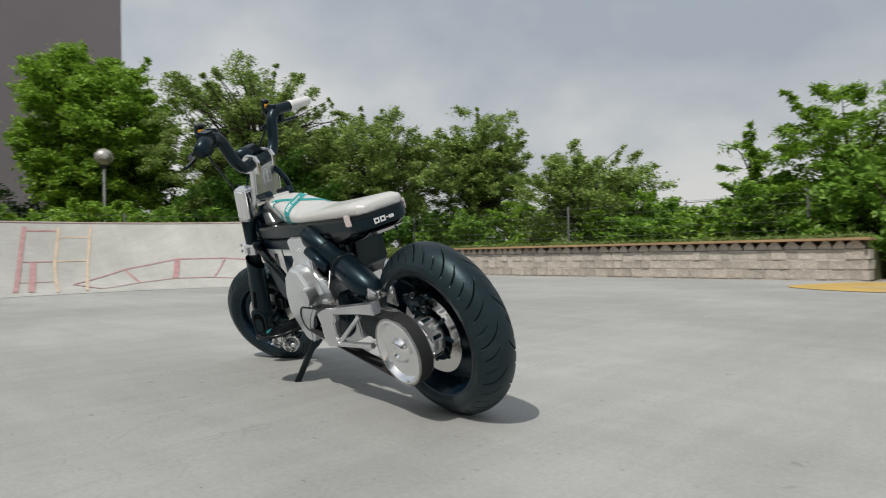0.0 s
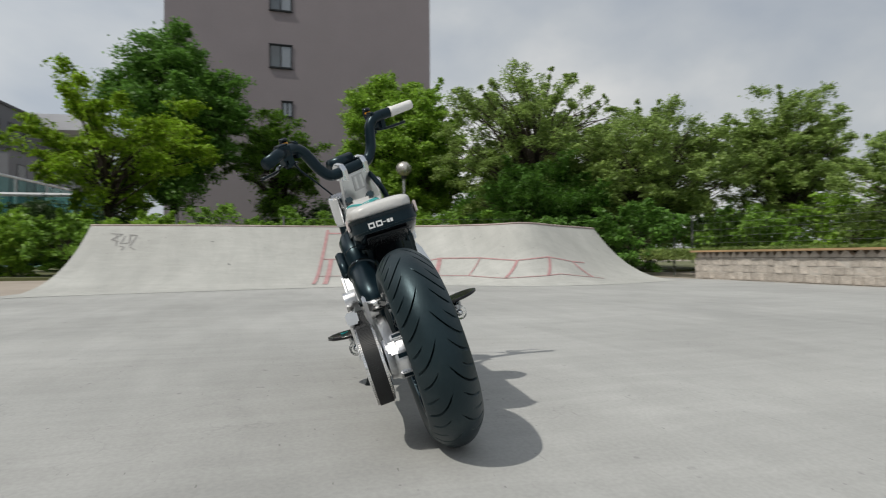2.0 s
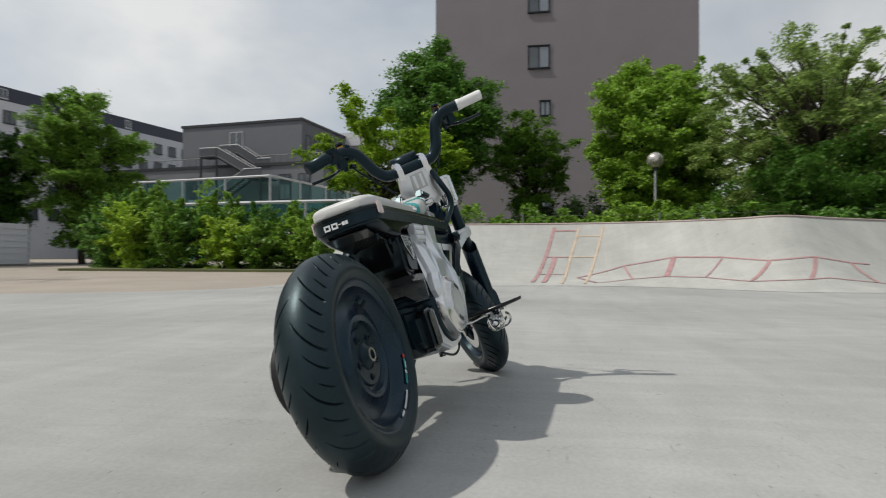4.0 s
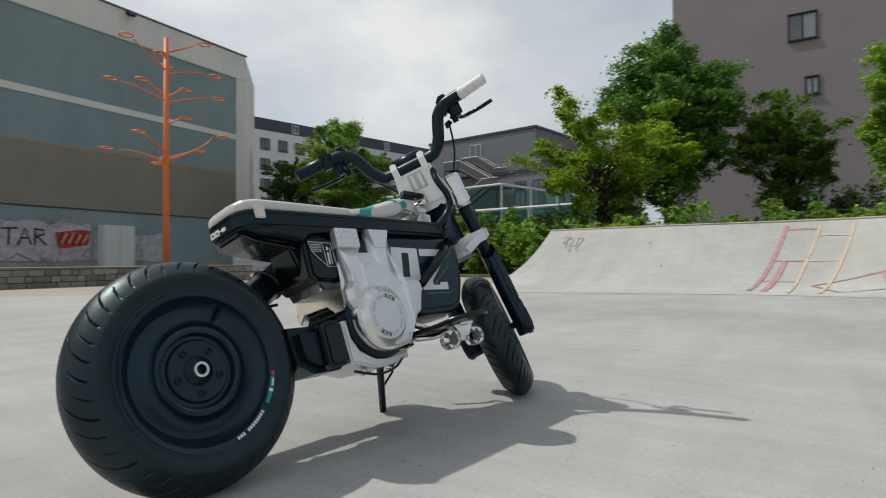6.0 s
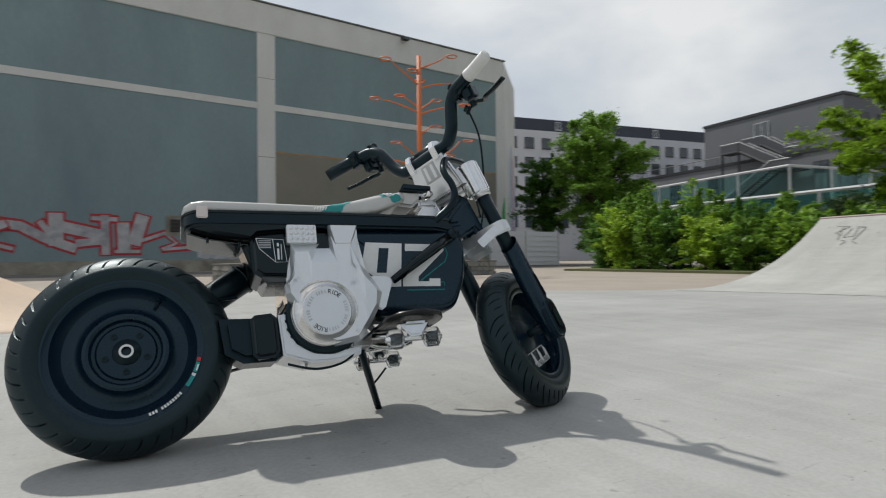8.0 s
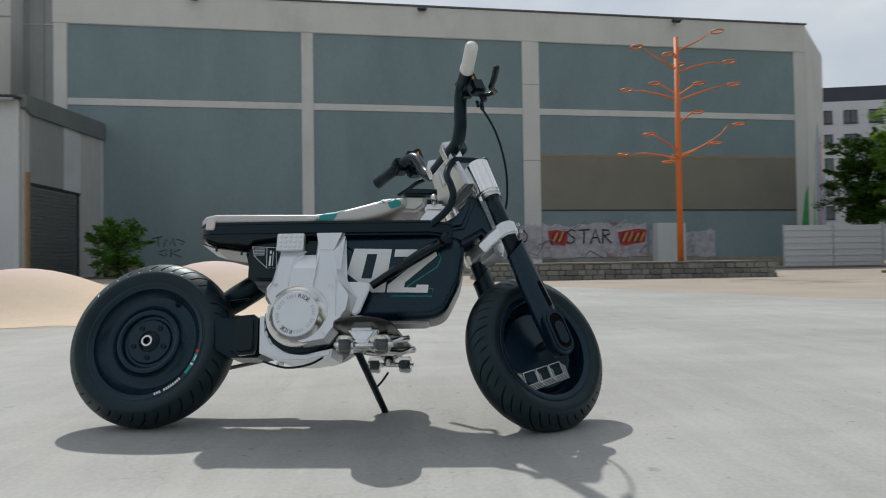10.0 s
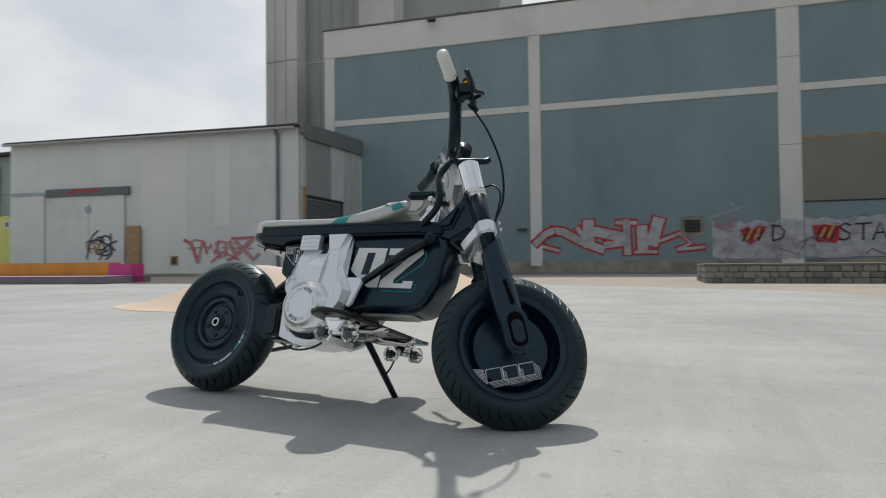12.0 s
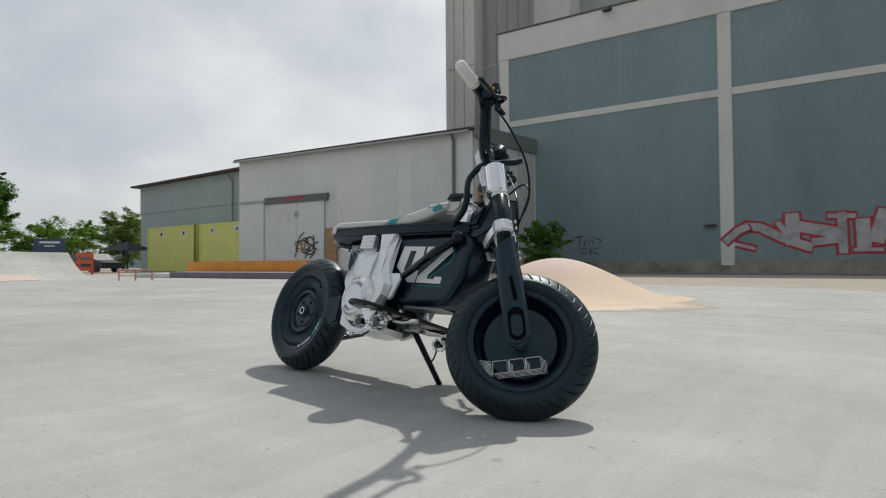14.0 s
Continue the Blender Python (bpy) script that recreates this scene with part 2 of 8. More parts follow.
TEAL_GLASS = glass_material("teal_court_glass", (0.42, 0.77, 0.73), 0.0, 1.3)
ORANGE = material("orange_paint", (0.66, 0.17, 0.04), 0.5, var=0.08, scale=2)
HUMP_PAINT = material("peach_hump_paint", (0.57, 0.445, 0.335), 0.75, var=0.1, scale=1.2, fine=30, bump=0.12, dirt=(0.5, 0.43, 0.34), dirt_at=0.56)
HALO_PAINT = material("thinning_peach_paint", (0.57, 0.455, 0.35), 0.75, var=0.1, scale=1.2, fine=30, bump=0.12, dirt=(0.5, 0.44, 0.36), dirt_at=0.56)


def worn_mix(m, axis_scale, lo, hi, wobble, color=None):
    """Blend towards a second paint, or thin the paint out, along the object's own axes, with a ragged border."""
    n, l = m.node_tree.nodes, m.node_tree.links
    b = n["Principled BSDF"]
    mp = n.new("ShaderNodeMapping")
    mp.inputs["Scale"].default_value = axis_scale
    l.new(n.new("ShaderNodeTexCoord").outputs["Object"], mp.inputs["Vector"])
    far = n.new("ShaderNodeVectorMath")
    far.operation = "LENGTH"
    l.new(mp.outputs["Vector"], far.inputs[0])
    noise = n.new("ShaderNodeTexNoise")
    noise.inputs["Scale"].default_value, noise.inputs["Detail"].default_value = 2.2, 8
    l.new(n.new("ShaderNodeTexCoord").outputs["Object"], noise.inputs["Vector"])
    add = n.new("ShaderNodeMath")
    add.operation = "MULTIPLY_ADD"
    add.inputs[1].default_value = wobble
    l.new(noise.outputs["Fac"], add.inputs[0])
    l.new(far.outputs["Value"], add.inputs[2])
    mr = n.new("ShaderNodeMapRange")
    mr.interpolation_type = "SMOOTHSTEP"
    mr.inputs["From Min"].default_value, mr.inputs["From Max"].default_value = lo, hi
    l.new(add.outputs[0], mr.inputs["Value"])
    if color is None:
        mr.inputs["To Min"].default_value, mr.inputs["To Max"].default_value = 1.0, 0.0
        l.new(mr.outputs["Result"], b.inputs["Alpha"])
        return
    old = b.inputs["Base Color"].links[0].from_socket
    mx = n.new("ShaderNodeMix")
    mx.data_type = "RGBA"
    mx.inputs["B"].default_value = (*color, 1)
    l.new(mr.outputs["Result"], mx.inputs["Factor"])
    l.new(old, mx.inputs["A"])
    l.new(mx.outputs["Result"], b.inputs["Base Color"])


worn_mix(HUMP_PAINT, (0, 0, 1), 0.38, 0.62, 0.12, (0.56, 0.435, 0.40))
worn_mix(HALO_PAINT, (1 / 3.15, 1 / 1.75, 0), 0.95, 1.2, 0.3)
PINK_CREAM = material("pink_concrete_paint", (0.56, 0.44, 0.40), 0.75, var=0.1, scale=1.2, fine=30, bump=0.12)
LEDGE_ORANGE = material("ochre_ledge_paint", (0.62, 0.25, 0.03), 0.6, var=0.12, scale=2)
OCHRE_WORN = material("worn_ochre_paint", (0.52, 0.35, 0.10), 0.8, var=0.15, scale=2, dirt=(0.38, 0.36, 0.3), dirt_at=0.52)
LEDGE_LILAC = material("lilac_ledge_paint", (0.42, 0.35, 0.42), 0.7, var=0.12, scale=2)
LEDGE_PURPLE = material("mauve_ledge_paint", (0.19, 0.16, 0.19), 0.7, var=0.18, scale=2)
MAGENTA = material("magenta_paint", (0.52, 0.05, 0.22), 0.6, var=0.12, scale=2)
ORANGE_RED = material("red_orange_board", (0.55, 0.09, 0.03), 0.6, var=0.15, scale=2)
YELLOW_GREEN = material("lime_container_paint", (0.58, 0.60, 0.18), 0.5, var=0.07, scale=0.8)
STONE = material("wall_stone", (0.42, 0.382, 0.338), 0.9, var=0.25, scale=6, fine=40, bump=0.5, piece=0.18)
STONE_GREY = material("planter_stone", (0.20, 0.20, 0.185), 0.9, var=0.25, scale=6, fine=40, bump=0.5, piece=0.3)
MORTAR = material("wall_mortar", (0.46, 0.43, 0.39), 0.95, var=0.2, scale=5)
COPING = material("timber_coping", (0.36, 0.24, 0.13), 0.8, var=0.2, scale=4, stretch=(0.3, 3, 3))
BARK = material("tree_bark", (0.075, 0.06, 0.045), 0.9, var=0.3, scale=6, fine=40, bump=0.5)
LEAF_MID = leaf_material("mid_green_leaves", (0.18, 0.335, 0.055))
LEAF_DARK = leaf_material("dark_green_leaves", (0.115, 0.255, 0.05))
LEAF_BRIGHT = leaf_material("bright_green_leaves", (0.225, 0.39, 0.055))
LEAF_YELLOW = leaf_material("yellow_green_leaves", (0.33, 0.5, 0.06))
LEAF_OLIVE = leaf_material("olive_leaves", (0.255, 0.37, 0.115))
DARK_FILLER = leaf_material("dark_filler_leaves", (0.07, 0.13, 0.05))
GRASS = leaf_material("grass_blades", (0.2, 0.28, 0.09))
RED_CHALK = material("faded_red_line_paint", (0.40, 0.235, 0.235), 0.85, var=0.2, scale=8)
ORANGE_CHALK = material("faded_orange_line_paint", (0.54, 0.425, 0.315), 0.85, var=0.15, scale=8)
SPRAY_RED = material("red_spray_paint", (0.42, 0.035, 0.045), 0.6, var=0.15, scale=4)
SPRAY_PINK = material("faded_red_spray_paint", (0.46, 0.23, 0.235), 0.7, var=0.2, scale=4)
SPRAY_ROSE = material("rose_spray_paint", (0.46, 0.13, 0.15), 0.7, var=0.2, scale=4)
SPRAY_WHITE = material("white_spray_paint", (0.46, 0.46, 0.47), 0.75, var=0.2, scale=3, dirt=(0.3, 0.3, 0.33), dirt_at=0.5)
SPRAY_PATCH = material("patchy_whitewash", (0.44, 0.44, 0.475), 0.8, var=0.25, scale=2.4, dirt=(0.22, 0.17, 0.19), dirt_at=0.53)
SPRAY_BLACK = material("black_spray_paint", (0.03, 0.03, 0.035), 0.6, var=0.2)
RECESS_SHADE = material("recess_shade_black", (0.002, 0.002, 0.003), 0.8, var=0.1, spec=0.1)
SPRAY_YELLOW = material("yellow_spray_paint", (0.6, 0.36, 0.1), 0.6, var=0.2)
GREEN_MURAL = material("green_mural_paint", (0.07, 0.38, 0.13), 0.7, var=0.1)
BLUE_MURAL = material("blue_mural_paint", (0.16, 0.28, 0.5), 0.7, var=0.1)
GLOBE = material("dull_mirror_globe", (0.6, 0.565, 0.53), 0.26, metal=0.7, var=0.1, scale=4, bump=0)
DARK_CLOTH = material("dark_canopy_cloth", (0.035, 0.035, 0.04), 0.8, var=0.2)
CARD_BLUE = material("far_blue_board", (0.04, 0.06, 0.12), 0.6)


# ---- building blocks ----
def finish(name, bm, mat_, parent=None, smooth=False):
    me = bpy.data.meshes.new(name)
    bmesh.ops.recalc_face_normals(bm, faces=bm.faces)
    bm.to_mesh(me)
    bm.free()
    if smooth:
        me.polygons.foreach_set("use_smooth", [True] * len(me.polygons))
    me.materials.append(mat_)
    ob = new(name, me)
    if parent:
        ob.parent = parent
    return ob


def part(name, bm, mat_, parent, label="", smooth=False):
    ob = finish(name, bm, mat_, parent, smooth)
    if label:
        ob["label"] = label
    return ob


def thing(name, label, category, at=(0, 0, 0), turn=0.0, group="", kind=""):
    ob = new(name)
    ob.matrix_basis = pose(*at, 0, 0, turn)
    return tagged(ob, label, category, group, kind)


def structure(ob, label, category):
    return tagged(ob, label, category, kind="structure")


def box(x0, x1, y0, y1, z0, z1, bm=None, bevel=0.0):
    bm = bm or bmesh.new()
    r = bmesh.ops.create_cube(bm, size=1)
    bmesh.ops.scale(bm, vec=(x1 - x0, y1 - y0, z1 - z0), verts=r["verts"])
    bmesh.ops.translate(bm, vec=((x0 + x1) / 2, (y0 + y1) / 2, (z0 + z1) / 2), verts=r["verts"])
    if bevel:
        es = list({e for v in r["verts"] for e in v.link_edges})
        bmesh.ops.bevel(bm, geom=es, offset=bevel, segments=2, affect="EDGES", clamp_overlap=True)
    return bm


def prism(outline, y0, y1, bm=None, bevel=0.0, axis="y", seg=2):
    """An outline of (a, b) pairs pushed through from y0 to y1. axis y: a, b are x, z; z: a, b are x, y; x: a, b are y, z."""
    bm = bm or bmesh.new()
    put = {"y": lambda a, b, c: (a, c, b), "z": lambda a, b, c: (a, b, c), "x": lambda a, b, c: (c, a, b)}[axis]
    lo = [bm.verts.new(put(a, b, y0)) for a, b in outline]
    hi = [bm.verts.new(put(a, b, y1)) for a, b in outline]
    n = len(outline)
    faces = [bm.faces.new(lo), bm.faces.new(hi)]
    for i in range(n):
        faces.append(bm.faces.new((lo[i], lo[(i + 1) % n], hi[(i + 1) % n], hi[i])))
    bmesh.ops.recalc_face_normals(bm, faces=faces)
    if bevel:
        es = list({e for f in faces[:2] for e in f.edges})
        bmesh.ops.bevel(bm, geom=es, offset=bevel, segments=seg, affect="EDGES", clamp_overlap=True)
    return bm


def tube(points, radius, bm=None, sides=10, caps=True, flat=1.0):
    """A round bar along points; radius is one number or one per point."""
    bm = bm or bmesh.new()
    pts = [Vector(p) for p in points]
    rad = radius if isinstance(radius, (list, tuple)) else [radius] * len(pts)
    rings = []
    up = None
    for i, p in enumerate(pts):
        d = (pts[min(i + 1, len(pts) - 1)] - pts[max(i - 1, 0)]).normalized()
        if up is None:
            up = Vector((0, 0, 1)) if abs(d.z) < 0.9 else Vector((1, 0, 0))
        side = d.cross(up).normalized()
        up = side.cross(d).normalized()
        rings.append([bm.verts.new(p + rad[i] * (math.cos(a) * side + flat * math.sin(a) * up))
                      for a in (2 * math.pi * k / sides for k in range(sides))])
    for a, b in zip(rings, rings[1:]):
        for k in range(sides):
            bm.faces.new((a[k], a[(k + 1) % sides], b[(k + 1) % sides], b[k]))
    if caps:
        bm.faces.new(rings[0])
        bm.faces.new(rings[-1])
    return bm


def strap(points, thick, tall, bm=None):
    """A flat bar on edge along points."""
    bm = bm or bmesh.new()
    pts = [Vector(p) for p in points]
    rows = []
    for i, p in enumerate(pts):
        d = (pts[min(i + 1, len(pts) - 1)] - pts[max(i - 1, 0)]).normalized()
        side = d.cross(Vector((0, 0, 1))).normalized()
        up = side.cross(d)
        h = tall[i] if isinstance(tall, (list, tuple)) else tall
        rows.append([bm.verts.new(p + side * a * thick / 2 + up * b * h / 2) for a, b in ((-1, -1), (1, -1), (1, 1), (-1, 1))])
    for a, b in zip(rows, rows[1:]):
        for k in range(4):
            bm.faces.new((a[k], a[(k + 1) % 4], b[(k + 1) % 4], b[k]))
    bm.faces.new(rows[0])
    bm.faces.new(rows[-1])
    bmesh.ops.recalc_face_normals(bm, faces=bm.faces)
    bmesh.ops.bevel(bm, geom=[e for e in bm.edges if e.calc_face_angle(0) > 0.6], offset=thick * 0.15, segments=2, affect="EDGES", clamp_overlap=True)
    return bm


def bow(points, steps=6):
    """A smooth line through points."""
    pts = [Vector(p) for p in points]
    out = []
    for i in range(len(pts) - 1):
        p0, p1, p2, p3 = pts[max(i - 1, 0)], pts[i], pts[i + 1], pts[min(i + 2, len(pts) - 1)]
        for k in range(steps):
            t = k / steps
            out.append(0.5 * ((2 * p1) + (p2 - p0) * t + (2 * p0 - 5 * p1 + 4 * p2 - p3) * t * t + (3 * p1 - p0 - 3 * p2 + p3) * t ** 3))
    out.append(pts[-1])
    return out


def turned(profile, bm=None, axis="y", sides=48, origin=(0, 0, 0), closed=False):
    """A solid of revolution: (along, radius) pairs about an axis."""
    bm = bm or bmesh.new()
    o = Vector(origin)
    put = {"y": lambda h, c, s: Vector((c, h, s)), "z": lambda h, c, s: Vector((c, s, h)), "x": lambda h, c, s: Vector((h, c, s))}[axis]
    rings = []
    for h, r in profile:
        if r < 1e-5:
            rings.append([bm.verts.new(o + put(h, 0, 0))])
        else:
            rings.append([bm.verts.new(o + put(h, r * math.cos(2 * math.pi * k / sides), r * math.sin(2 * math.pi * k / sides))) for k in range(sides)])
    pairs = list(zip(rings, rings[1:])) + ([(rings[-1], rings[0])] if closed else [])
    for a, b in pairs:
        if len(a) == 1 and len(b) == 1:
            continue
        for k in range(sides):
            k2 = (k + 1) % sides
            if len(a) == 1:
                bm.faces.new((a[0], b[k], b[k2]))
            elif len(b) == 1:
                bm.faces.new((a[k], a[k2], b[0]))
            else:
                bm.faces.new((a[k], a[k2], b[k2], b[k]))
    return bm


def moved(bm, m):
    bmesh.ops.transform(bm, matrix=m, verts=bm.verts)
    return bm


def lettering(name, text, size, m, mat_, parent=None, depth=0.001, label=""):
    """Writing in the built-in font, turned into a thin mesh."""
    cu = bpy.data.curves.new(name, "FONT")
    cu.body, cu.size, cu.extrude, cu.align_x, cu.align_y = text, size, depth, "CENTER", "CENTER"
    tmp = bpy.data.objects.new(name, cu)
    scene.collection.objects.link(tmp)
    me = bpy.data.meshes.new_from_object(tmp.evaluated_get(bpy.context.evaluated_depsgraph_get()))
    bpy.data.objects.remove(tmp)
    me.transform(m)
    me.materials.clear()
    me.materials.append(mat_)
    ob = new(name, me)
    if parent:
        ob.parent = parent
    if label:
        ob["label"] = label
    return ob


# ---- ground ----
bm = bmesh.new()
bmesh.ops.create_grid(bm, x_segments=1, y_segments=1, size=900)
moved(bm, Matrix.Translation((0, 0, -0.05)))
structure(finish("ground", bm, PAVING), "brown trodden paving round the skate park", "ground")

SLAB = [(9.0, -9.0), (13.5, -8.0), (13.5, 3.9), (9.0, 4.0), (7.3, 4.15), (6.1, 5.1), (5.3, 7.0), (4.2, 9.0), (1.3, 10.8), (-0.5, 11.2),
        (-14.0, 11.4), (-40.0, 12.0), (-40.0, -40.0), (0.0, -40.0), (0.2, -9.0)]
bm = prism(SLAB, -0.3, 0.0, axis="z")
structure(finish("pavement", bm, CONCRETE), "smooth pale concrete skate park floor, scuffed and stained", "concrete floor")
# darkened strip stands in for the shadow the hall casts on the paving
bm = box(-40, 60, 24.5, 29.0, -0.3, -0.03)
structure(finish("road", bm, HALL_SHADOW), "dark strip that stands in for the hall shadow", "road")
bm = box(0.45, 9.3, -40, -9.66, -0.3, 0.42)
structure(finish("lawn", bm, GRASS_SOIL), "raised grassy bank behind the stone wall", "lawn")
bm = box(16.5, 48, -40, 16, -0.3, 0.03)
structure(finish("planting_bed", bm, GRASS_SOIL), "soil under the trees behind the ramp", "ground")


# ---- the curved ramp ----
LIP = [(11.65, 3.85, 1.19), (11.5, 1.6, 1.2), (11.45, -0.8, 1.2), (11.0, -2.6, 1.2), (10.3, -4.0, 1.21), (9.8, -4.75, 1.23), (10.25, -5.9, 1.2), (10.85, -7.05, 1.19)]


def ramp_rows():
    rows = []
    pts = [Vector(p) for p in bow(LIP, 8)]
    n = len(pts)
    for i, p in enumerate(pts):
        d = pts[min(i + 1, n - 1)] - pts[max(i - 1, 0)]
        nrm = Vector((d.y, -d.x, 0)).normalized()
        if nrm.x > 0 and i < n * 0.6:
            nrm = -nrm
        u = i / (n - 1)
        reach = 2.1 * (1 - u) ** 4 + 2.1
        rows.append((p, nrm, reach))
    # steady the directions round the corner
    out = []
    for i in range(n):
        s = Vector((0, 0, 0))
        for k in range(-5, 6):
            s += rows[min(max(i + k, 0), n - 1)][1]
        s = s.normalized().lerp(Vector((-1, 0, 0)), max(0.0, 1 - i / (n * 0.45))).normalized()
        out.append((rows[i][0], s, rows[i][2]))
    return out


RAMP_ROWS = ramp_rows()
STEPS = 18


def ramp_point(i, t, lift=0.0):
    """i: along the lip; t: 0 at the foot, 1 at the lip."""
    k = max(0, min(len(RAMP_ROWS) - 2, int(i)))
    a, b, f = RAMP_ROWS[k], RAMP_ROWS[k + 1], i - k
    p, nrm, reach = a[0].lerp(b[0], f), a[1].lerp(b[1], f).normalized(), a[2] * (1 - f) + b[2] * f
    q = p + nrm * reach * (1 - t)
    q.z = 0.004 + (p.z - 0.004) * t ** 2.3 + lift
    return q


bm = bmesh.new()
grid = [[bm.verts.new(ramp_point(i, k / STEPS)) for k in range(STEPS + 1)] for i in range(len(RAMP_ROWS))]
for a, b in zip(grid, grid[1:]):
    for k in range(STEPS):
        bm.faces.new((a[k], a[k + 1], b[k + 1], b[k]))
back = [bm.verts.new(r[0] - r[1] * 0.9) for r in RAMP_ROWS]
back_low = [bm.verts.new((v.co.x, v.co.y, -0.1)) for v in back]
for i in range(len(back) - 1):
    bm.faces.new((grid[i][STEPS], grid[i + 1][STEPS], back[i + 1], back[i]))
    bm.faces.new((back[i], back[i + 1], back_low[i + 1], back_low[i]))
for row, b, bl in ((grid[0], back[0], back_low[0]), (grid[-1], back[-1], back_low[-1])):
    foot = [bm.verts.new((v.co.x, v.co.y, -0.1)) for v in row]
    for k in range(STEPS):
        bm.faces.new((row[k], row[k + 1], foot[k + 1], foot[k]))
    bm.faces.new((row[STEPS], b, bl, foot[STEPS]))
ramp = structure(finish("skate_ramp", bm, RAMP, smooth=True), "pale cast concrete quarter pipe with faded line drawings", "skate ramp")
ramp.data.set_sharp_from_angle(angle=radians(40))
bm = tube([r[0] + Vector((0, 0, 0.005)) for r in RAMP_ROWS], 0.02, sides=8)
part("coping", bm, material("rusty_pink_coping", (0.40, 0.32, 0.30), 0.6, var=0.3), ramp, "worn painted steel coping", True)


def ramp_stripe(name, line, width, mat_):
    """A painted stripe on the ramp: (along, up) pairs."""
    bm = bmesh.new()
    pts = []
    for (i0, t0), (i1, t1) in zip(line, line[1:]):
        pts += [(i0 + (i1 - i0) * k / 8, t0 + (t1 - t0) * k / 8) for k in range(8)]
    pts.append(line[-1])
    c = [ramp_point(i, t, 0.006) for i, t in pts]
    rows = []
    for k, p in enumerate(c):
        d = (c[min(k + 1, len(c) - 1)] - c[max(k - 1, 0)]).normalized()
        i, t = pts[k]
        face = (ramp_point(i + 0.3, t) - ramp_point(i - 0.3, t)).cross(ramp_point(i, min(1, t + 0.04)) - ramp_point(i, max(0, t - 0.04)))
        if face.z < 0:
            face = -face
        s = d.cross(face.normalized()).normalized() * width * 0.36
        up = face.normalized() * 0.004
        rows.append((bm.verts.new(p - s + up), bm.verts.new(p + s + up)))
    for a, b in zip(rows, rows[1:]):
        bm.faces.new((a[0], a[1], b[1], b[0]))
    return part(name, bm, mat_, ramp)


# ---- plants ----
def leaf_mesh(name, centres, size, mat_, parent, seed, flat=0.5, squash=1.0):
    """Many small folded leaves at the centres."""
    g = np.random.default_rng(seed)
    n = len(centres)
    nrm = g.normal(size=(n, 3))
    nrm[:, 2] = np.abs(nrm[:, 2]) + flat
    nrm /= np.linalg.norm(nrm, axis=1)[:, None]
    a = np.cross(nrm, g.normal(size=(n, 3)))
    a /= np.linalg.norm(a, axis=1)[:, None] + 1e-9
    b = np.cross(nrm, a)
    s = (size * g.uniform(0.6, 1.35, n))[:, None]
    fold = nrm * s * 0.18
    v = np.empty((n, 4, 3))
    v[:, 0], v[:, 1] = centres - a * s, centres - b * s * 0.5 * squash + fold
    v[:, 2], v[:, 3] = centres + a * s, centres + b * s * 0.5 * squash + fold
    me = bpy.data.meshes.new(name)
    me.vertices.add(n * 4)
    me.vertices.foreach_set("co", v.reshape(-1))
    me.loops.add(n * 4)
    me.loops.foreach_set("vertex_index", np.arange(n * 4, dtype=np.int32))
    me.polygons.add(n)
    me.polygons.foreach_set("loop_start", np.arange(0, n * 4, 4, dtype=np.int32))
    me.polygons.foreach_set("loop_total", np.full(n, 4, dtype=np.int32))
    me.update()
    me.materials.append(mat_)
    ob = new(name, me)
    if parent:
        ob.parent = parent
    return ob


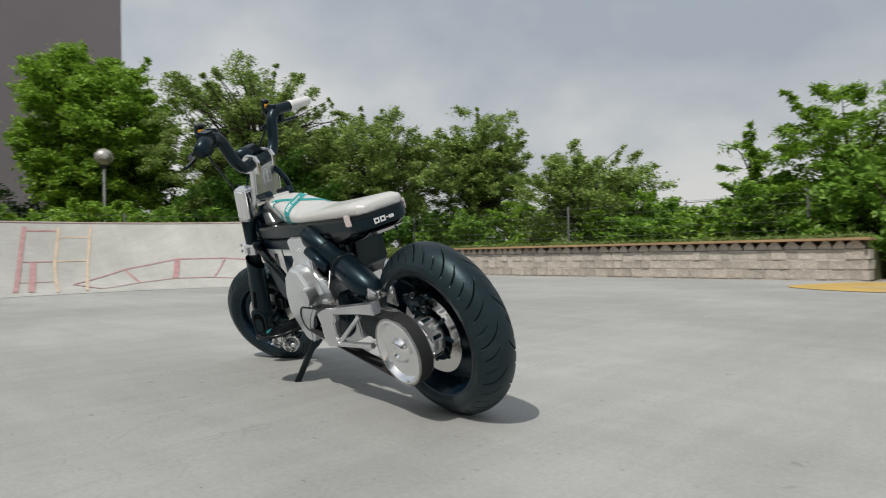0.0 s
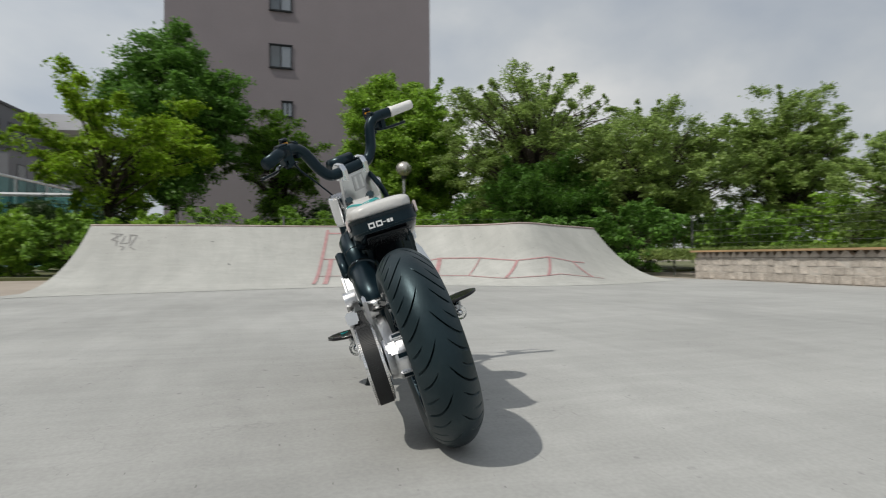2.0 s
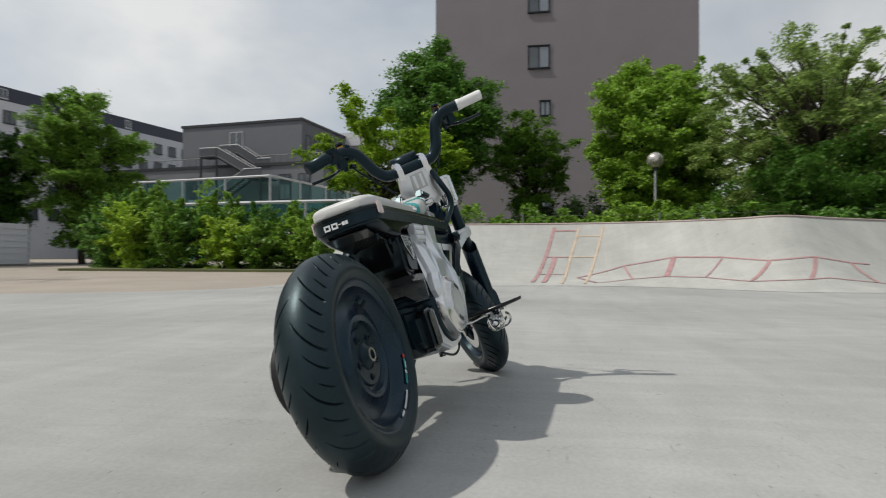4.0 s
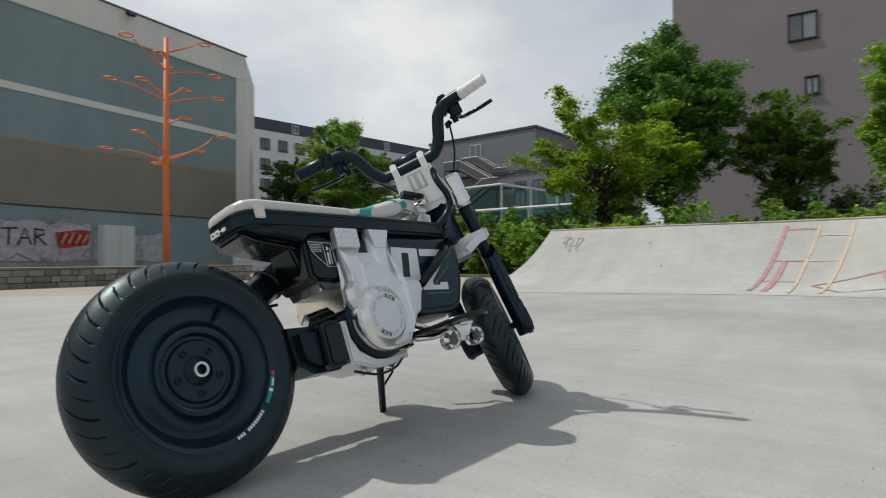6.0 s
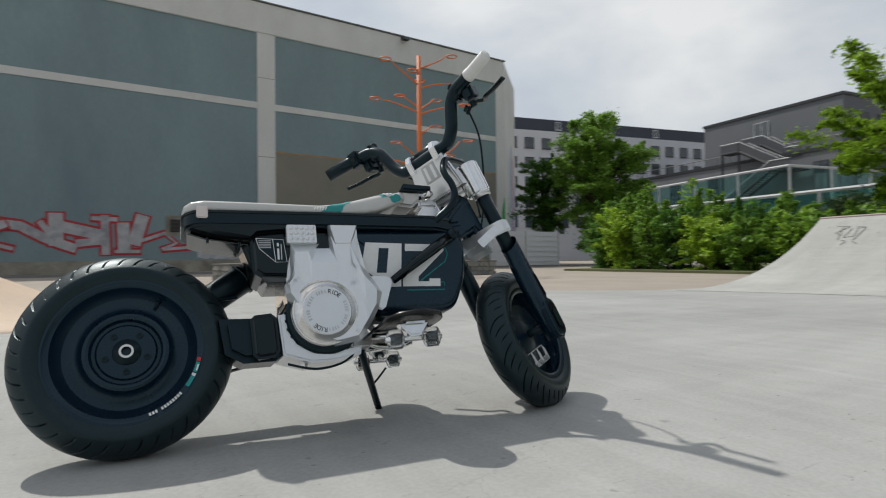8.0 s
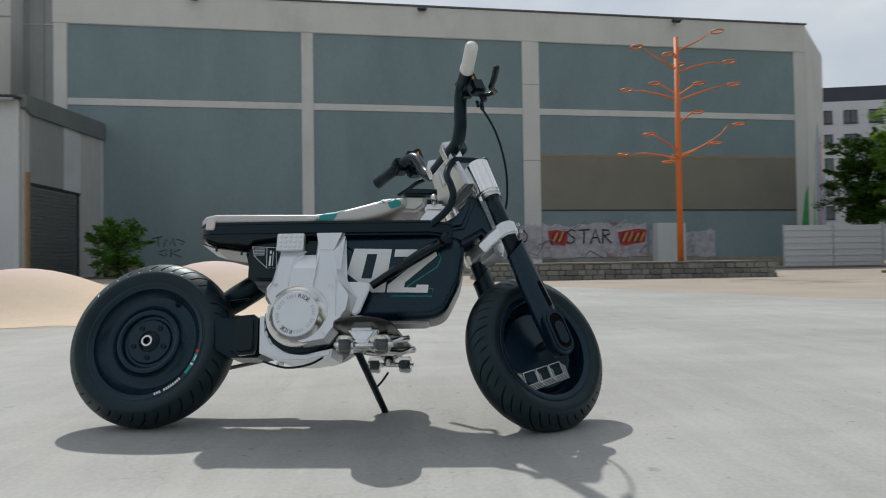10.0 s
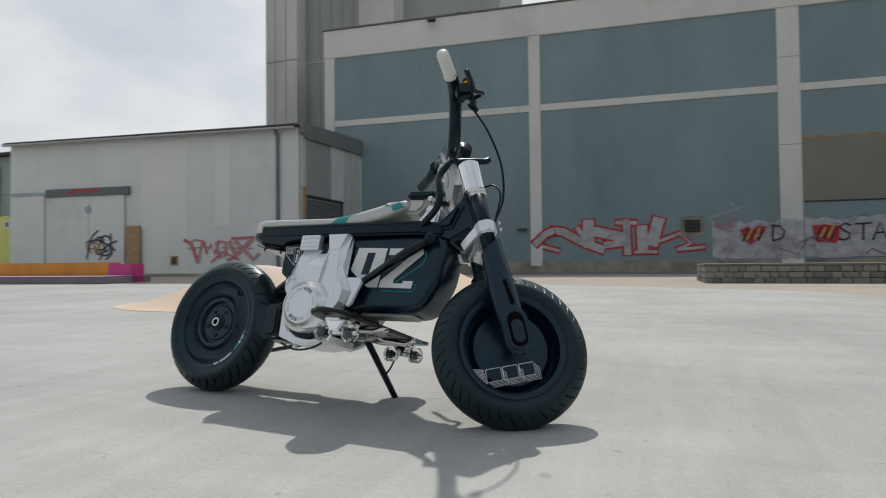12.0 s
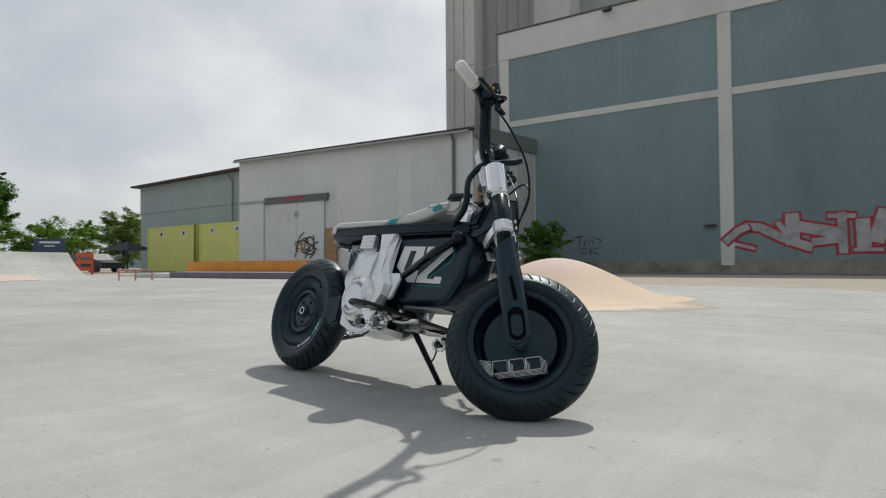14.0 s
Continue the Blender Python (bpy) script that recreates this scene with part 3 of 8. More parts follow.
def tree(label, x, y, height, width, low, leaves, mat_, seed, leaf=0.13, clumps=70, spread=0.42, wild=0.25, base=0.0, category="tree", name="tree", long=1.0, shoots=3, reach=1.0, thick=0.6, up=0.25):
    """A tapered trunk, limbs that fork, and a crown of leafy sprays that reach out from the limb ends."""
    g = np.random.default_rng(seed)
    clumps, spread = max(16, int(clumps * 0.7)), spread * 1.2
    t = thing(name, label, category, (x, y, base))
    bm = bmesh.new()
    r0 = 0.02 * height + 0.03
    lean = g.normal(0, 0.03 * height, 2)
    mid = Vector((lean[0] * 0.5, lean[1] * 0.5, low + (height - low) * 0.25))
    top = Vector((lean[0], lean[1], low + (height - low) * 0.75))
    tube(bow([(0, 0, -0.1), (lean[0] * 0.2, lean[1] * 0.2, low * 0.6), mid, top], 4), [r0 * (1 - 0.85 * k / 12) for k in range(13)], bm, 7)
    cen = []
    half = (height - low) / 2
    for k in range(clumps):
        d = g.normal(size=3)
        d /= np.linalg.norm(d)
        rr = min(1.12, g.uniform(0.35, 1.0) ** 0.6 * (1 + g.normal(0, wild)))
        c = np.array([d[0] * width / 2 * rr, d[1] * width / 2 * rr, low + half + d[2] * half * rr])
        # narrower foot of the crown
        f = 0.55 + 0.45 * min(1, max(0, (c[2] - low) / half))
        c[0] *= f
        c[1] *= f
        c[2] = max(c[2], low * 0.8)
        cen.append(c)
    # shoots that stand out of the crown, thinner towards their tips
    fat = list(g.uniform(0.7, 1.5, clumps))
    for k in range(shoots):
        d = g.normal(size=3)
        d[2] = abs(d[2]) * 0.9 + 0.15
        d /= np.linalg.norm(d)
        reach = g.uniform(1.05, 1.25)
        for q in range(6):
            r = 0.6 + (reach - 0.6) * q / 5
            cen.append(np.array([d[0] * width / 2 * r, d[1] * width / 2 * r, low + half + d[2] * half * r]) + g.normal(0, 0.05 * spread, 3))
            fat.append(0.75 - 0.085 * q)
    clumps = len(cen)
    cen, fat = np.array(cen), np.array(fat)
    for k in range(0, clumps, 2):
        c = cen[k]
        s = g.uniform(0.3, 0.95)
        start = Vector((0, 0, low * 0.8)).lerp(top, s * min(1, max(0.05, (c[2] - low) / (height - low))))
        m = start.lerp(Vector(c), 0.5) + Vector((0, 0, 0.08 * height * g.uniform(-0.3, 1)))
        tube(bow([start, m, c], 3), [r0 * 0.26 * (1 - 0.13 * q) for q in range(7)], bm, 5)
    part("trunk", bm, BARK, t, "dark bark", True)
    per = max(4, leaves // clumps)
    # each spray runs outwards and up from its limb end, droops at the tip and narrows
    way = cen - np.array([0, 0, low + half * 0.7])
    way /= np.linalg.norm(way, axis=1)[:, None] + 1e-6
    way += g.normal(0, 0.55, way.shape) + np.array([0, 0, up])
    way /= np.linalg.norm(way, axis=1)[:, None] + 1e-6
    far = np.repeat(spread * fat * reach, per)
    s = g.uniform(0, 1, clumps * per) ** 0.75
    pts = np.repeat(cen, per, axis=0) + np.repeat(way, per, axis=0) * (far * (2.1 * s - 0.75))[:, None]
    pts[:, 2] -= far * 0.45 * s * s
    wide = np.repeat(spread * fat * thick, per) * (1 - 0.62 * s)
    pts += g.normal(size=pts.shape) * wide[:, None] * np.array([1, 1, 0.55])
    thin = np.repeat(np.arange(clumps) >= clumps - 6 * shoots, per)
    pts = pts[~thin | (g.uniform(0, 1, len(pts)) < 0.42)]
    pts[:, 2] = np.maximum(pts[:, 2], 0.05)
    leaf_mesh("crown", pts, leaf, mat_, t, seed + 1, squash=long)
    return t


# ---- trees and shrubs behind the ramp ----
for a, more in (
    (("yellow-green broad young tree above the shrubs", 21.6, 5.8, 6.8, 5.9, 2.2, 36000, LEAF_YELLOW, 11, 0.08, 150, 0.3, 0.22), {}),
    (("tall dark green tree before the mauve tower block", 27.1, 4.4, 10.6, 4.7, 3.4, 42000, LEAF_DARK, 12, 0.095, 240, 0.42, 0.15), {"shoots": 0}),
    (("small dark tree close to the tower wall", 28.5, 0.0, 8.0, 4.0, 1.6, 26000, LEAF_MID, 13, 0.085, 170, 0.33, 0.2), {}),
    (("dense bright green maple behind the lamp", 24.9, -5.5, 8.9, 5.3, 1.4, 60000, LEAF_BRIGHT, 14, 0.085, 330, 0.37, 0.06), {"shoots": 0}),
    (("loose spreading olive-green tree with arching twigs", 20.0, -9.7, 7.6, 6.8, 1.6, 42000, LEAF_OLIVE, 15, 0.062, 430, 0.25, 0.27), {"shoots": 8, "reach": 1.2, "thick": 0.55}),
    (("loose olive-green tree with drooping twigs", 16.9, -13.0, 5.8, 6.2, 1.0, 48000, LEAF_OLIVE, 16, 0.058, 460, 0.24, 0.18), {"shoots": 9, "reach": 1.1}),
    (("slender light tree beside the wire fence", 15.0, -17.4, 6.3, 4.0, 1.0, 32000, LEAF_OLIVE, 17, 0.062, 300, 0.24, 0.22), {"shoots": 5}),
    (("wild bushy young tree behind the stone wall", 9.2, -16.0, 3.8, 4.4, 0.5, 24000, LEAF_OLIVE, 18, 0.055, 190, 0.25, 0.3), {"shoots": 11, "reach": 1.2}),
    (("young feathery tree above the stone wall", 1.5, -14.4, 4.2, 3.0, 0.7, 9000, LEAF_BRIGHT, 19, 0.085, 75, 0.24, 0.3, 0.0, "tree", "tree", 0.5), {"reach": 2.0, "thick": 0.4}),
    (("slight feathery tree beside the steel rails", 3.5, -14.6, 3.3, 1.9, 0.7, 4000, LEAF_BRIGHT, 32, 0.08, 42, 0.2, 0.3, 0.0, "tree", "tree", 0.5), {"reach": 2.0, "thick": 0.4}),
    (("leafy young tree by the stone wall end", -0.6, -15.2, 2.7, 3.2, 0.4, 22000, LEAF_MID, 20, 0.055, 160, 0.22, 0.25), {}),
    (("tall broad tree before the white flats", 28.0, 25.0, 9.3, 5.0, 1.4, 34000, LEAF_MID, 21, 0.095, 170, 0.4, 0.25), {"shoots": 4}),
    (("green tree beside the white flats", 26.6, 28.6, 7.0, 3.4, 2.0, 20000, LEAF_DARK, 22, 0.09, 140, 0.33, 0.2), {}),
    (("dark tree far off beyond the car park", -65.4, 13.6, 10.2, 9.4, 0.2, 30000, LEAF_DARK, 23, 0.14, 200, 0.5, 0.12), {}),
    (("green far tree beyond the car park", -82.0, 28.0, 6.2, 13.0, 0.1, 26000, LEAF_MID, 24, 0.15, 150, 0.64, 0.2), {}),
    (("pale far tree beside the sheds", -71.0, 30.6, 7.2, 4.4, 0.1, 13000, LEAF_OLIVE, 25, 0.14, 120, 0.46, 0.25), {}),
    # added thickets fill dark gaps; the second stands in for shadow on the tower
    (("dense dark wood edge behind the loose trees", 24.0, -12.5, 4.6, 10.0, 0.2, 26000, DARK_FILLER, 28, 0.12, 200, 0.5, 0.2), {}),
    (("dense dark wood edge beside the tower block", 31.0, -3.5, 3.2, 9.0, 0.2, 18000, DARK_FILLER, 29, 0.12, 170, 0.5, 0.2), {}),
    (("dark thicket behind the yellow-green tree", 25.6, 7.6, 2.9, 6.0, 0.2, 15000, DARK_FILLER, 31, 0.1, 140, 0.4, 0.2), {}),
    (("green bushy tree at the end of the hedge", 17.0, -8.6, 3.8, 4.4, 0.4, 28000, LEAF_DARK, 27, 0.07, 180, 0.31, 0.2), {}),
):
    tree(*a, **more)
    tree(*a)

HEDGE = ((20.4, 17.5, 2.3, 1.8), (21.6, 16.5, 2.9, 2.0), (19.6, 16.4, 2.6, 1.7), (20.5, 15.5, 3.1, 1.8), (18.5, 15.6, 1.9, 1.6), (19.3, 14.6, 3.3, 1.6), (17.9, 14.3, 2.2, 1.6), (19.9, 13.6, 2.4, 1.8), (18.7, 13.3, 2.8, 1.7), (17.8, 12.7, 2.1, 1.5),
         (19.5, 12.3, 2.9, 1.7), (18.3, 11.8, 2.1, 1.6), (19.3, 11.0, 2.5, 1.8), (18.0, 10.6, 1.8, 1.6), (19.0, 9.9, 2.2, 1.8), (18.0, 9.2, 1.7, 1.6), (19.0, 8.5, 2.1, 1.9), (18.3, 7.6, 1.8, 1.8))
HEDGE_LEAVES = (LEAF_DARK, LEAF_MID, LEAF_BRIGHT, LEAF_MID, LEAF_YELLOW, LEAF_DARK, LEAF_MID)
for k, (x, y, h, w) in enumerate(HEDGE):
    tree("loose upright leafy shrub of the hedge", x, y, h, w, 0.05, 9500, HEDGE_LEAVES[k * 3 % 7], 300 + k, 0.07, 60, 0.2, 0.25, category="shrub", name="shrub", shoots=6, reach=1.6, thick=0.5, up=0.8)
SHRUBS = [(18.6, 6.2, 1.75, 3.0, LEAF_MID), (18.2, 3.9, 1.85, 3.0, LEAF_BRIGHT), (18.0, 1.6, 1.95, 3.0, LEAF_MID),
          (18.2, -0.8, 1.95, 3.0, LEAF_MID), (18.1, -3.4, 2.1, 3.4, LEAF_BRIGHT), (2.0, -13.9, 2.2, 3.2, LEAF_MID), (-0.9, -13.2, 2.4, 3.0, LEAF_BRIGHT), (3.4, -15.4, 2.0, 3.0, LEAF_MID), (18.0, -5.9, 2.1, 3.2, LEAF_MID), (15.6, -8.6, 2.1, 3.2, LEAF_DARK),
          (14.2, -10.4, 2.0, 3.2, LEAF_DARK), (14.0, -14.6, 2.0, 3.0, LEAF_MID), (6.1, -15.0, 1.65, 3.0, LEAF_MID), (4.2, -14.4, 1.5, 2.8, LEAF_BRIGHT),
          (7.4, -15.8, 2.2, 3.0, LEAF_BRIGHT), (11.8, -16.6, 2.3, 3.2, LEAF_BRIGHT), (0.6, -13.0, 2.3, 2.6, LEAF_MID), (-2.2, -13.4, 2.8, 3.0, LEAF_MID),
          (-0.6, -11.0, 0.9, 1.7, LEAF_MID), (-2.2, -11.6, 1.1, 2.4, LEAF_BRIGHT), (23.2, 18.8, 3.6, 3.0, LEAF_DARK), (-61.0, 12.6, 3.4, 6.5, LEAF_DARK), (-12.0, 25.4, 2.6, 2.2, LEAF_DARK),
          (17.6, -17.2, 2.3, 3.6, LEAF_DARK), (20.6, -19.6, 2.6, 4.4, LEAF_DARK), (23.5, -16.4, 2.6, 4.4, LEAF_DARK), (13.4, -18.6, 2.0, 3.4, LEAF_MID)]
for k, (x, y, h, w, m) in enumerate(SHRUBS):
    tree("leafy green shrub with an uneven outline", x, y, h, w, 0.05, 14000, m, 60 + k, 0.072, 80, 0.24, 0.3, category="shrub", name="shrub", shoots=7, reach=1.5, thick=0.5, up=0.5)

# grass on the bank
g = np.random.default_rng(5)
n = 34000
cx = np.stack([g.uniform(0.5, 13.0, n), -9.85 - g.uniform(0, 1, n) ** 1.5 * 5.0, 0.42 + g.uniform(0.02, 0.28, n)], 1)
tagged(leaf_mesh("grass", cx, 0.085, GRASS, None, 6, flat=0.0, squash=0.35), "tall uncut grass on the bank", "grass", kind="stuff")


# ---- the stone wall ----
wall = thing("stone_wall", "low wall of rough reddish stones under a timber coping", "wall", kind="structure")
part("core", box(0.4, 9.86, -9.62, -9.2, -0.1, 0.47), MORTAR, wall)
# dark box imitates the shade between the pointed stones under the coping
part("core_shade", box(0.42, 9.84, -9.6, -9.32, 0.47, 0.6), BARK, wall, "dark backing that imitates shade under the coping")
part("coping_board", box(0.32, 9.95, -9.68, -9.06, 0.60, 0.645, bevel=0.008), COPING, wall, "weathered timber coping")
STONE_MESH = []
for k in range(6):
    bm = box(-0.5, 0.5, -0.05, 0.05, -0.5, 0.5)
    bmesh.ops.bevel(bm, geom=list(bm.edges), offset=0.02, segments=1, affect="EDGES")
    g = np.random.default_rng(100 + k)
    for v in bm.verts:
        v.co += Vector(g.uniform(-0.03, 0.03, 3) * np.array([1, 0.25, 1]))
    me = bpy.data.meshes.new("stone")
    bm.to_mesh(me)
    bm.free()
    me.materials.append(STONE)
    STONE_MESH.append(me)


def lay_stones(owner, x0, x1, y, rows, seed, meshes, long=(0.11, 0.23), turn=False):
    g = np.random.default_rng(seed)
    for z0, z1 in rows:
        x = x0
        while x < x1 - 0.05:
            w = min(g.uniform(*long), x1 - x)
            if w > 0.06:
                ob = new("stone", meshes[int(g.integers(len(meshes)))])
                ob.parent = owner
                c = (x + w / 2, y + g.uniform(-0.012, 0.012), (z0 + z1) / 2)
                if turn:
                    c = (c[1], c[0], c[2])
                ob.matrix_basis = Matrix.Translation(c) @ (Matrix.Rotation(math.pi / 2, 4, "Z") if turn else Matrix()) @ Matrix.Diagonal((w - 0.015, 1, z1 - z0 - 0.015, 1))
            x += w


COURSES = [(0, 0.16), (0.16, 0.31), (0.31, 0.47)]
lay_stones(wall, 0.4, 9.9, -9.238, COURSES, 1, STONE_MESH, (0.13, 0.27))
lay_stones(wall, -9.64, -9.18, 9.88, COURSES, 2, STONE_MESH, turn=True)
lay_stones(wall, -9.64, -9.18, 0.4, COURSES, 3, STONE_MESH, turn=True)
# the top course is of pointed stones
PEAKS = []
for k in range(4):
    g = np.random.default_rng(140 + k)
    tip = g.uniform(-0.12, 0.12)
    bm = prism([(-0.5, -0.5), (0.5, -0.5), (0.5, -0.2 + g.uniform(-0.15, 0.15)), (tip + 0.12, 0.5), (tip - 0.12, 0.5), (-0.5, -0.2 + g.uniform(-0.15, 0.15))], -0.05, 0.05)
    me = bpy.data.meshes.new("stone")
    bm.to_mesh(me)
    bm.free()
    me.materials.append(STONE)
    PEAKS.append(me)
lay_stones(wall, 0.4, 9.9, -9.238, [(0.47, 0.615)], 4, PEAKS, (0.17, 0.24))


# ---- wire fence behind the wall ----
def wire_fence(label, points, height, base=0.0, gap=0.2):
    f = thing("wire_fence", label, "fence")
    for a, b in zip(points, points[1:]):
        a, b = Vector(a), Vector(b)
        part("post", tube([(a.x, a.y, base - 0.1), (a.x, a.y, base + height + 0.05)], 0.03, sides=8), WIRE, f)
        n = max(2, int((b - a).length / gap))
        bm = bmesh.new()
        for k in range(1, n):
            p = a.lerp(b, k / n)
            tube([(p.x, p.y, base + 0.05), (p.x, p.y, base + height)], 0.0025, bm, 3, False)
        for k in range(7):
            z = base + 0.08 + (height - 0.1) * k / 6
            tube([(a.x, a.y, z), (b.x, b.y, z)], 0.004, bm, 3, False)
        part("wire_panel", bm, WIRE, f)
    a = Vector(points[-1])
    part("post", tube([(a.x, a.y, base - 0.1), (a.x, a.y, base + height + 0.05)], 0.03, sides=8), WIRE, f)
    return f


wire_fence("galvanised wire mesh fence with square posts", [(12.9, -11.6, 0), (7.4, -12.2, 0), (1.9, -12.7, 0), (-3.6, -13.2, 0)], 1.25, 0.42)
wire_fence("dark wire fence along the hedge", [(16.9, 3.0, 0), (16.8, 0.0, 0), (16.6, -4.0, 0), (15.4, -8.0, 0), (13.2, -11.2, 0)], 1.75, 0.0, 0.3)

rf = thing("rail_fence", "pale steel fence of four rails beyond the bank", "fence")
for k in range(5):
    x = -1.0 + 1.9 * k
    part("post", tube([(x, -18.0, 0.3), (x, -18.0, 2.15)], 0.03, sides=8), DULL_GALV, rf)
for z in (1.4, 1.62, 1.84, 2.06):
    part("rail", tube([(-1.0, -18.0, z), (6.6, -18.0, z)], 0.018, sides=6), DULL_GALV, rf)

# ---- globe lamp ----
lamp = thing("street_lamp", "grey globe lamp on a slim steel pole", "street lamp", (21.6, -4.85, 0))
part("pole", tube([(0, 0, 0), (0, 0, 3.75)], [0.06, 0.045], sides=10), STEEL_GALV, lamp)
part("collar", turned([(3.72, 0), (3.72, 0.1), (3.82, 0.12), (3.86, 0.08)], axis="z", sides=16), FRAME_DARK, lamp)
bm = bmesh.new()
bmesh.ops.create_uvsphere(bm, u_segments=24, v_segments=14, radius=0.31)
part("globe", moved(bm, Matrix.Translation((0, 0, 4.12))), GLOBE, lamp, "dull mirrored globe", True)


# ---- windows ----
def window(owner, m, w, h, frame_mat=FRAME_DARK, bars=1, deep=0.12):
    """A window in a wall; m puts its centre on the wall, facing local -y."""
    win = new("window")
    win.parent = owner
    win.matrix_basis = m
    b = 0.09
    for x0, x1, z0, z1 in ((-w / 2, w / 2, h / 2 - b, h / 2), (-w / 2, w / 2, -h / 2, -h / 2 + b), (-w / 2, -w / 2 + b, -h / 2 + b, h / 2 - b), (w / 2 - b, w / 2, -h / 2 + b, h / 2 - b)):
        part("frame", box(x0, x1, -0.06, 0.05, z0, z1), frame_mat, win)
    for k in range(bars):
        x = -w / 2 + w * (k + 1) / (bars + 1)
        part("frame", box(x - 0.04, x + 0.04, -0.05, 0.04, -h / 2 + b, h / 2 - b), frame_mat, win)
    part("pane", box(-w / 2 + b, w / 2 - b, -0.02, 0.0, -h / 2 + b, h / 2 - b), WINDOW, win)
    part("sill", box(-w / 2 - 0.06, w / 2 + 0.06, -0.14, -0.02, -h / 2 - 0.07, -h / 2), frame_mat, win)
    return win


FACE_W = Matrix.Rotation(radians(-90), 4, "Z")  # faces -x

# ---- the mauve tower block ----
tower = thing("tower_block", "tall windowless mauve-grey tower block with few windows", "apartment building", (49.4, 0, 0))
part("wall", box(0, 14, -13.7, 8.4, -0.2, 31), BRICK_TOWER, tower)
part("roof", box(-0.2, 14.2, -13.9, 8.6, 31, 31.4), FRAME_DARK, tower)
for z in (5.2, 9.2, 13.1, 17.55, 22.4, 27.0):
    w, h = (1.85, 1.95) if z > 15 else (0.9, 1.3)
    tw = window(tower, Matrix.Translation((-0.02, -0.62 if z > 15 else -1.15, z)) @ FACE_W, w, h, BLACK_FRAME)
    part("blind", box(0.05 if w > 1 else -w / 2 + 0.12, w / 2 - 0.12, -0.026, -0.021, -h / 2 + 0.12, h / 2 - 0.12), BLIND, tw, "pale closed blind")
    part("reveal", box(-w / 2 - 0.05, w / 2 + 0.05, -0.09, -0.02, h / 2, h / 2 + 0.07), BLACK_FRAME, tw)

# ---- the dark grey house with an outside stair ----
HOUSE_AT, HOUSE_TURN = (67.6, 28.5, 0), -7.5
house = thing("grey_house", "dark grey flat-roofed house with an outside steel stair", "house", HOUSE_AT, HOUSE_TURN)
# local: the front faces -x and runs along y; the side faces -y
part("wall", box(0, 20, 0, 17.9, 11.6, 17.3), HOUSE_GREY, house, "dark grey upper storey")
part("roof_room", box(12, 26, -5.0, 6.0, 16.2, 18.1), APT_WHITE, house, "white roof room behind the parapet")
part("wall", box(-2.2, 24, -4.2, 34, -0.2, 11.4), HOUSE_BASE, house, "mid-grey lower storeys")
part("roof_edge", box(-0.15, 20.1, -0.15, 18.05, 17.3, 17.6), FRAME_DARK, house)
part("roof_edge", box(-2.35, 24.1, -4.35, 34.1, 11.4, 11.75), FRAME_DARK, house)
window(house, Matrix.Translation((-0.02, 9.5, 14.75)) @ FACE_W, 2.0, 3.2, STEEL_GALV)
for x in (1.6, 3.6, 6.4, 9.0):
    window(house, Matrix.Translation((x, -0.02, 14.6)), 1.1, 2.2)
for y in (-1.65, 1.0, 14.6, 21.0, 26.0):
    window(house, Matrix.Translation((-2.22, y, 8.75)) @ FACE_W, 1.6, 3.1)
for x in (0.2, 3.6, 7.4, 11.0):
    window(house, Matrix.Translation((x, -4.22, 8.6)), 1.6, 3.0)
rail_ = part("balustrade", tube([(-2.1, -4.1, 12.7), (-2.1, 34, 12.7)], 0.05, sides=6), FRAME_DARK, house)
part("balustrade", tube([(-2.1, -4.1, 12.7), (20, -4.1, 12.7)], 0.05, sides=6), FRAME_DARK, house)
for k in range(40):
    part("baluster", tube([(-2.1, -4.0 + k * 0.95, 11.7), (-2.1, -4.0 + k * 0.95, 12.7)], 0.025, sides=4), FRAME_DARK, house)

stair = thing("steel_stair", "galvanised outside stair with landings and handrails", "stair", HOUSE_AT, HOUSE_TURN)


def flight(owner, y0, z0, y1, z1, x, w=1.4):
    """A straight flight with stringers, mesh side panels and pale double handrails."""
    n = max(3, int(abs(z1 - z0) / 0.19))
    for k in range(n):
        u = (k + 0.5) / n
        y, z = y0 + (y1 - y0) * u, z0 + (z1 - z0) * u
        part("tread", box(x, x + w, y - 0.16, y + 0.16, z - 0.02, z + 0.02), STEEL_GALV, owner)
    for xx in (x, x + w):
        part("stringer", tube([(xx, y0, z0 - 0.1), (xx, y1, z1 - 0.1)], 0.2, sides=4), FRAME_DARK, owner)
        part("side_panel", prism([(y0, z0 + 0.1), (y1, z1 + 0.1), (y1, z1 + 0.9), (y0, z0 + 0.9)], xx - 0.02, xx + 0.02, axis="x"), STAIR_MESH, owner)
        part("handrail", tube([(xx, y0, z0 + 1.05), (xx, y1, z1 + 1.05)], 0.06, sides=6), DULL_GALV, owner)


def landing(owner, x0, x1, y0, y1, z):
    part("landing", box(x0, x1, y0, y1, z - 0.12, z), FRAME_DARK, owner)
    part("side_panel", box(x0, x0 + 0.04, y0, y1, z + 0.1, z + 0.9), STAIR_MESH, owner)
    part("handrail", tube([(x0, y0, z + 1.05), (x0, y1, z + 1.05)], 0.06, sides=6), DULL_GALV, owner)


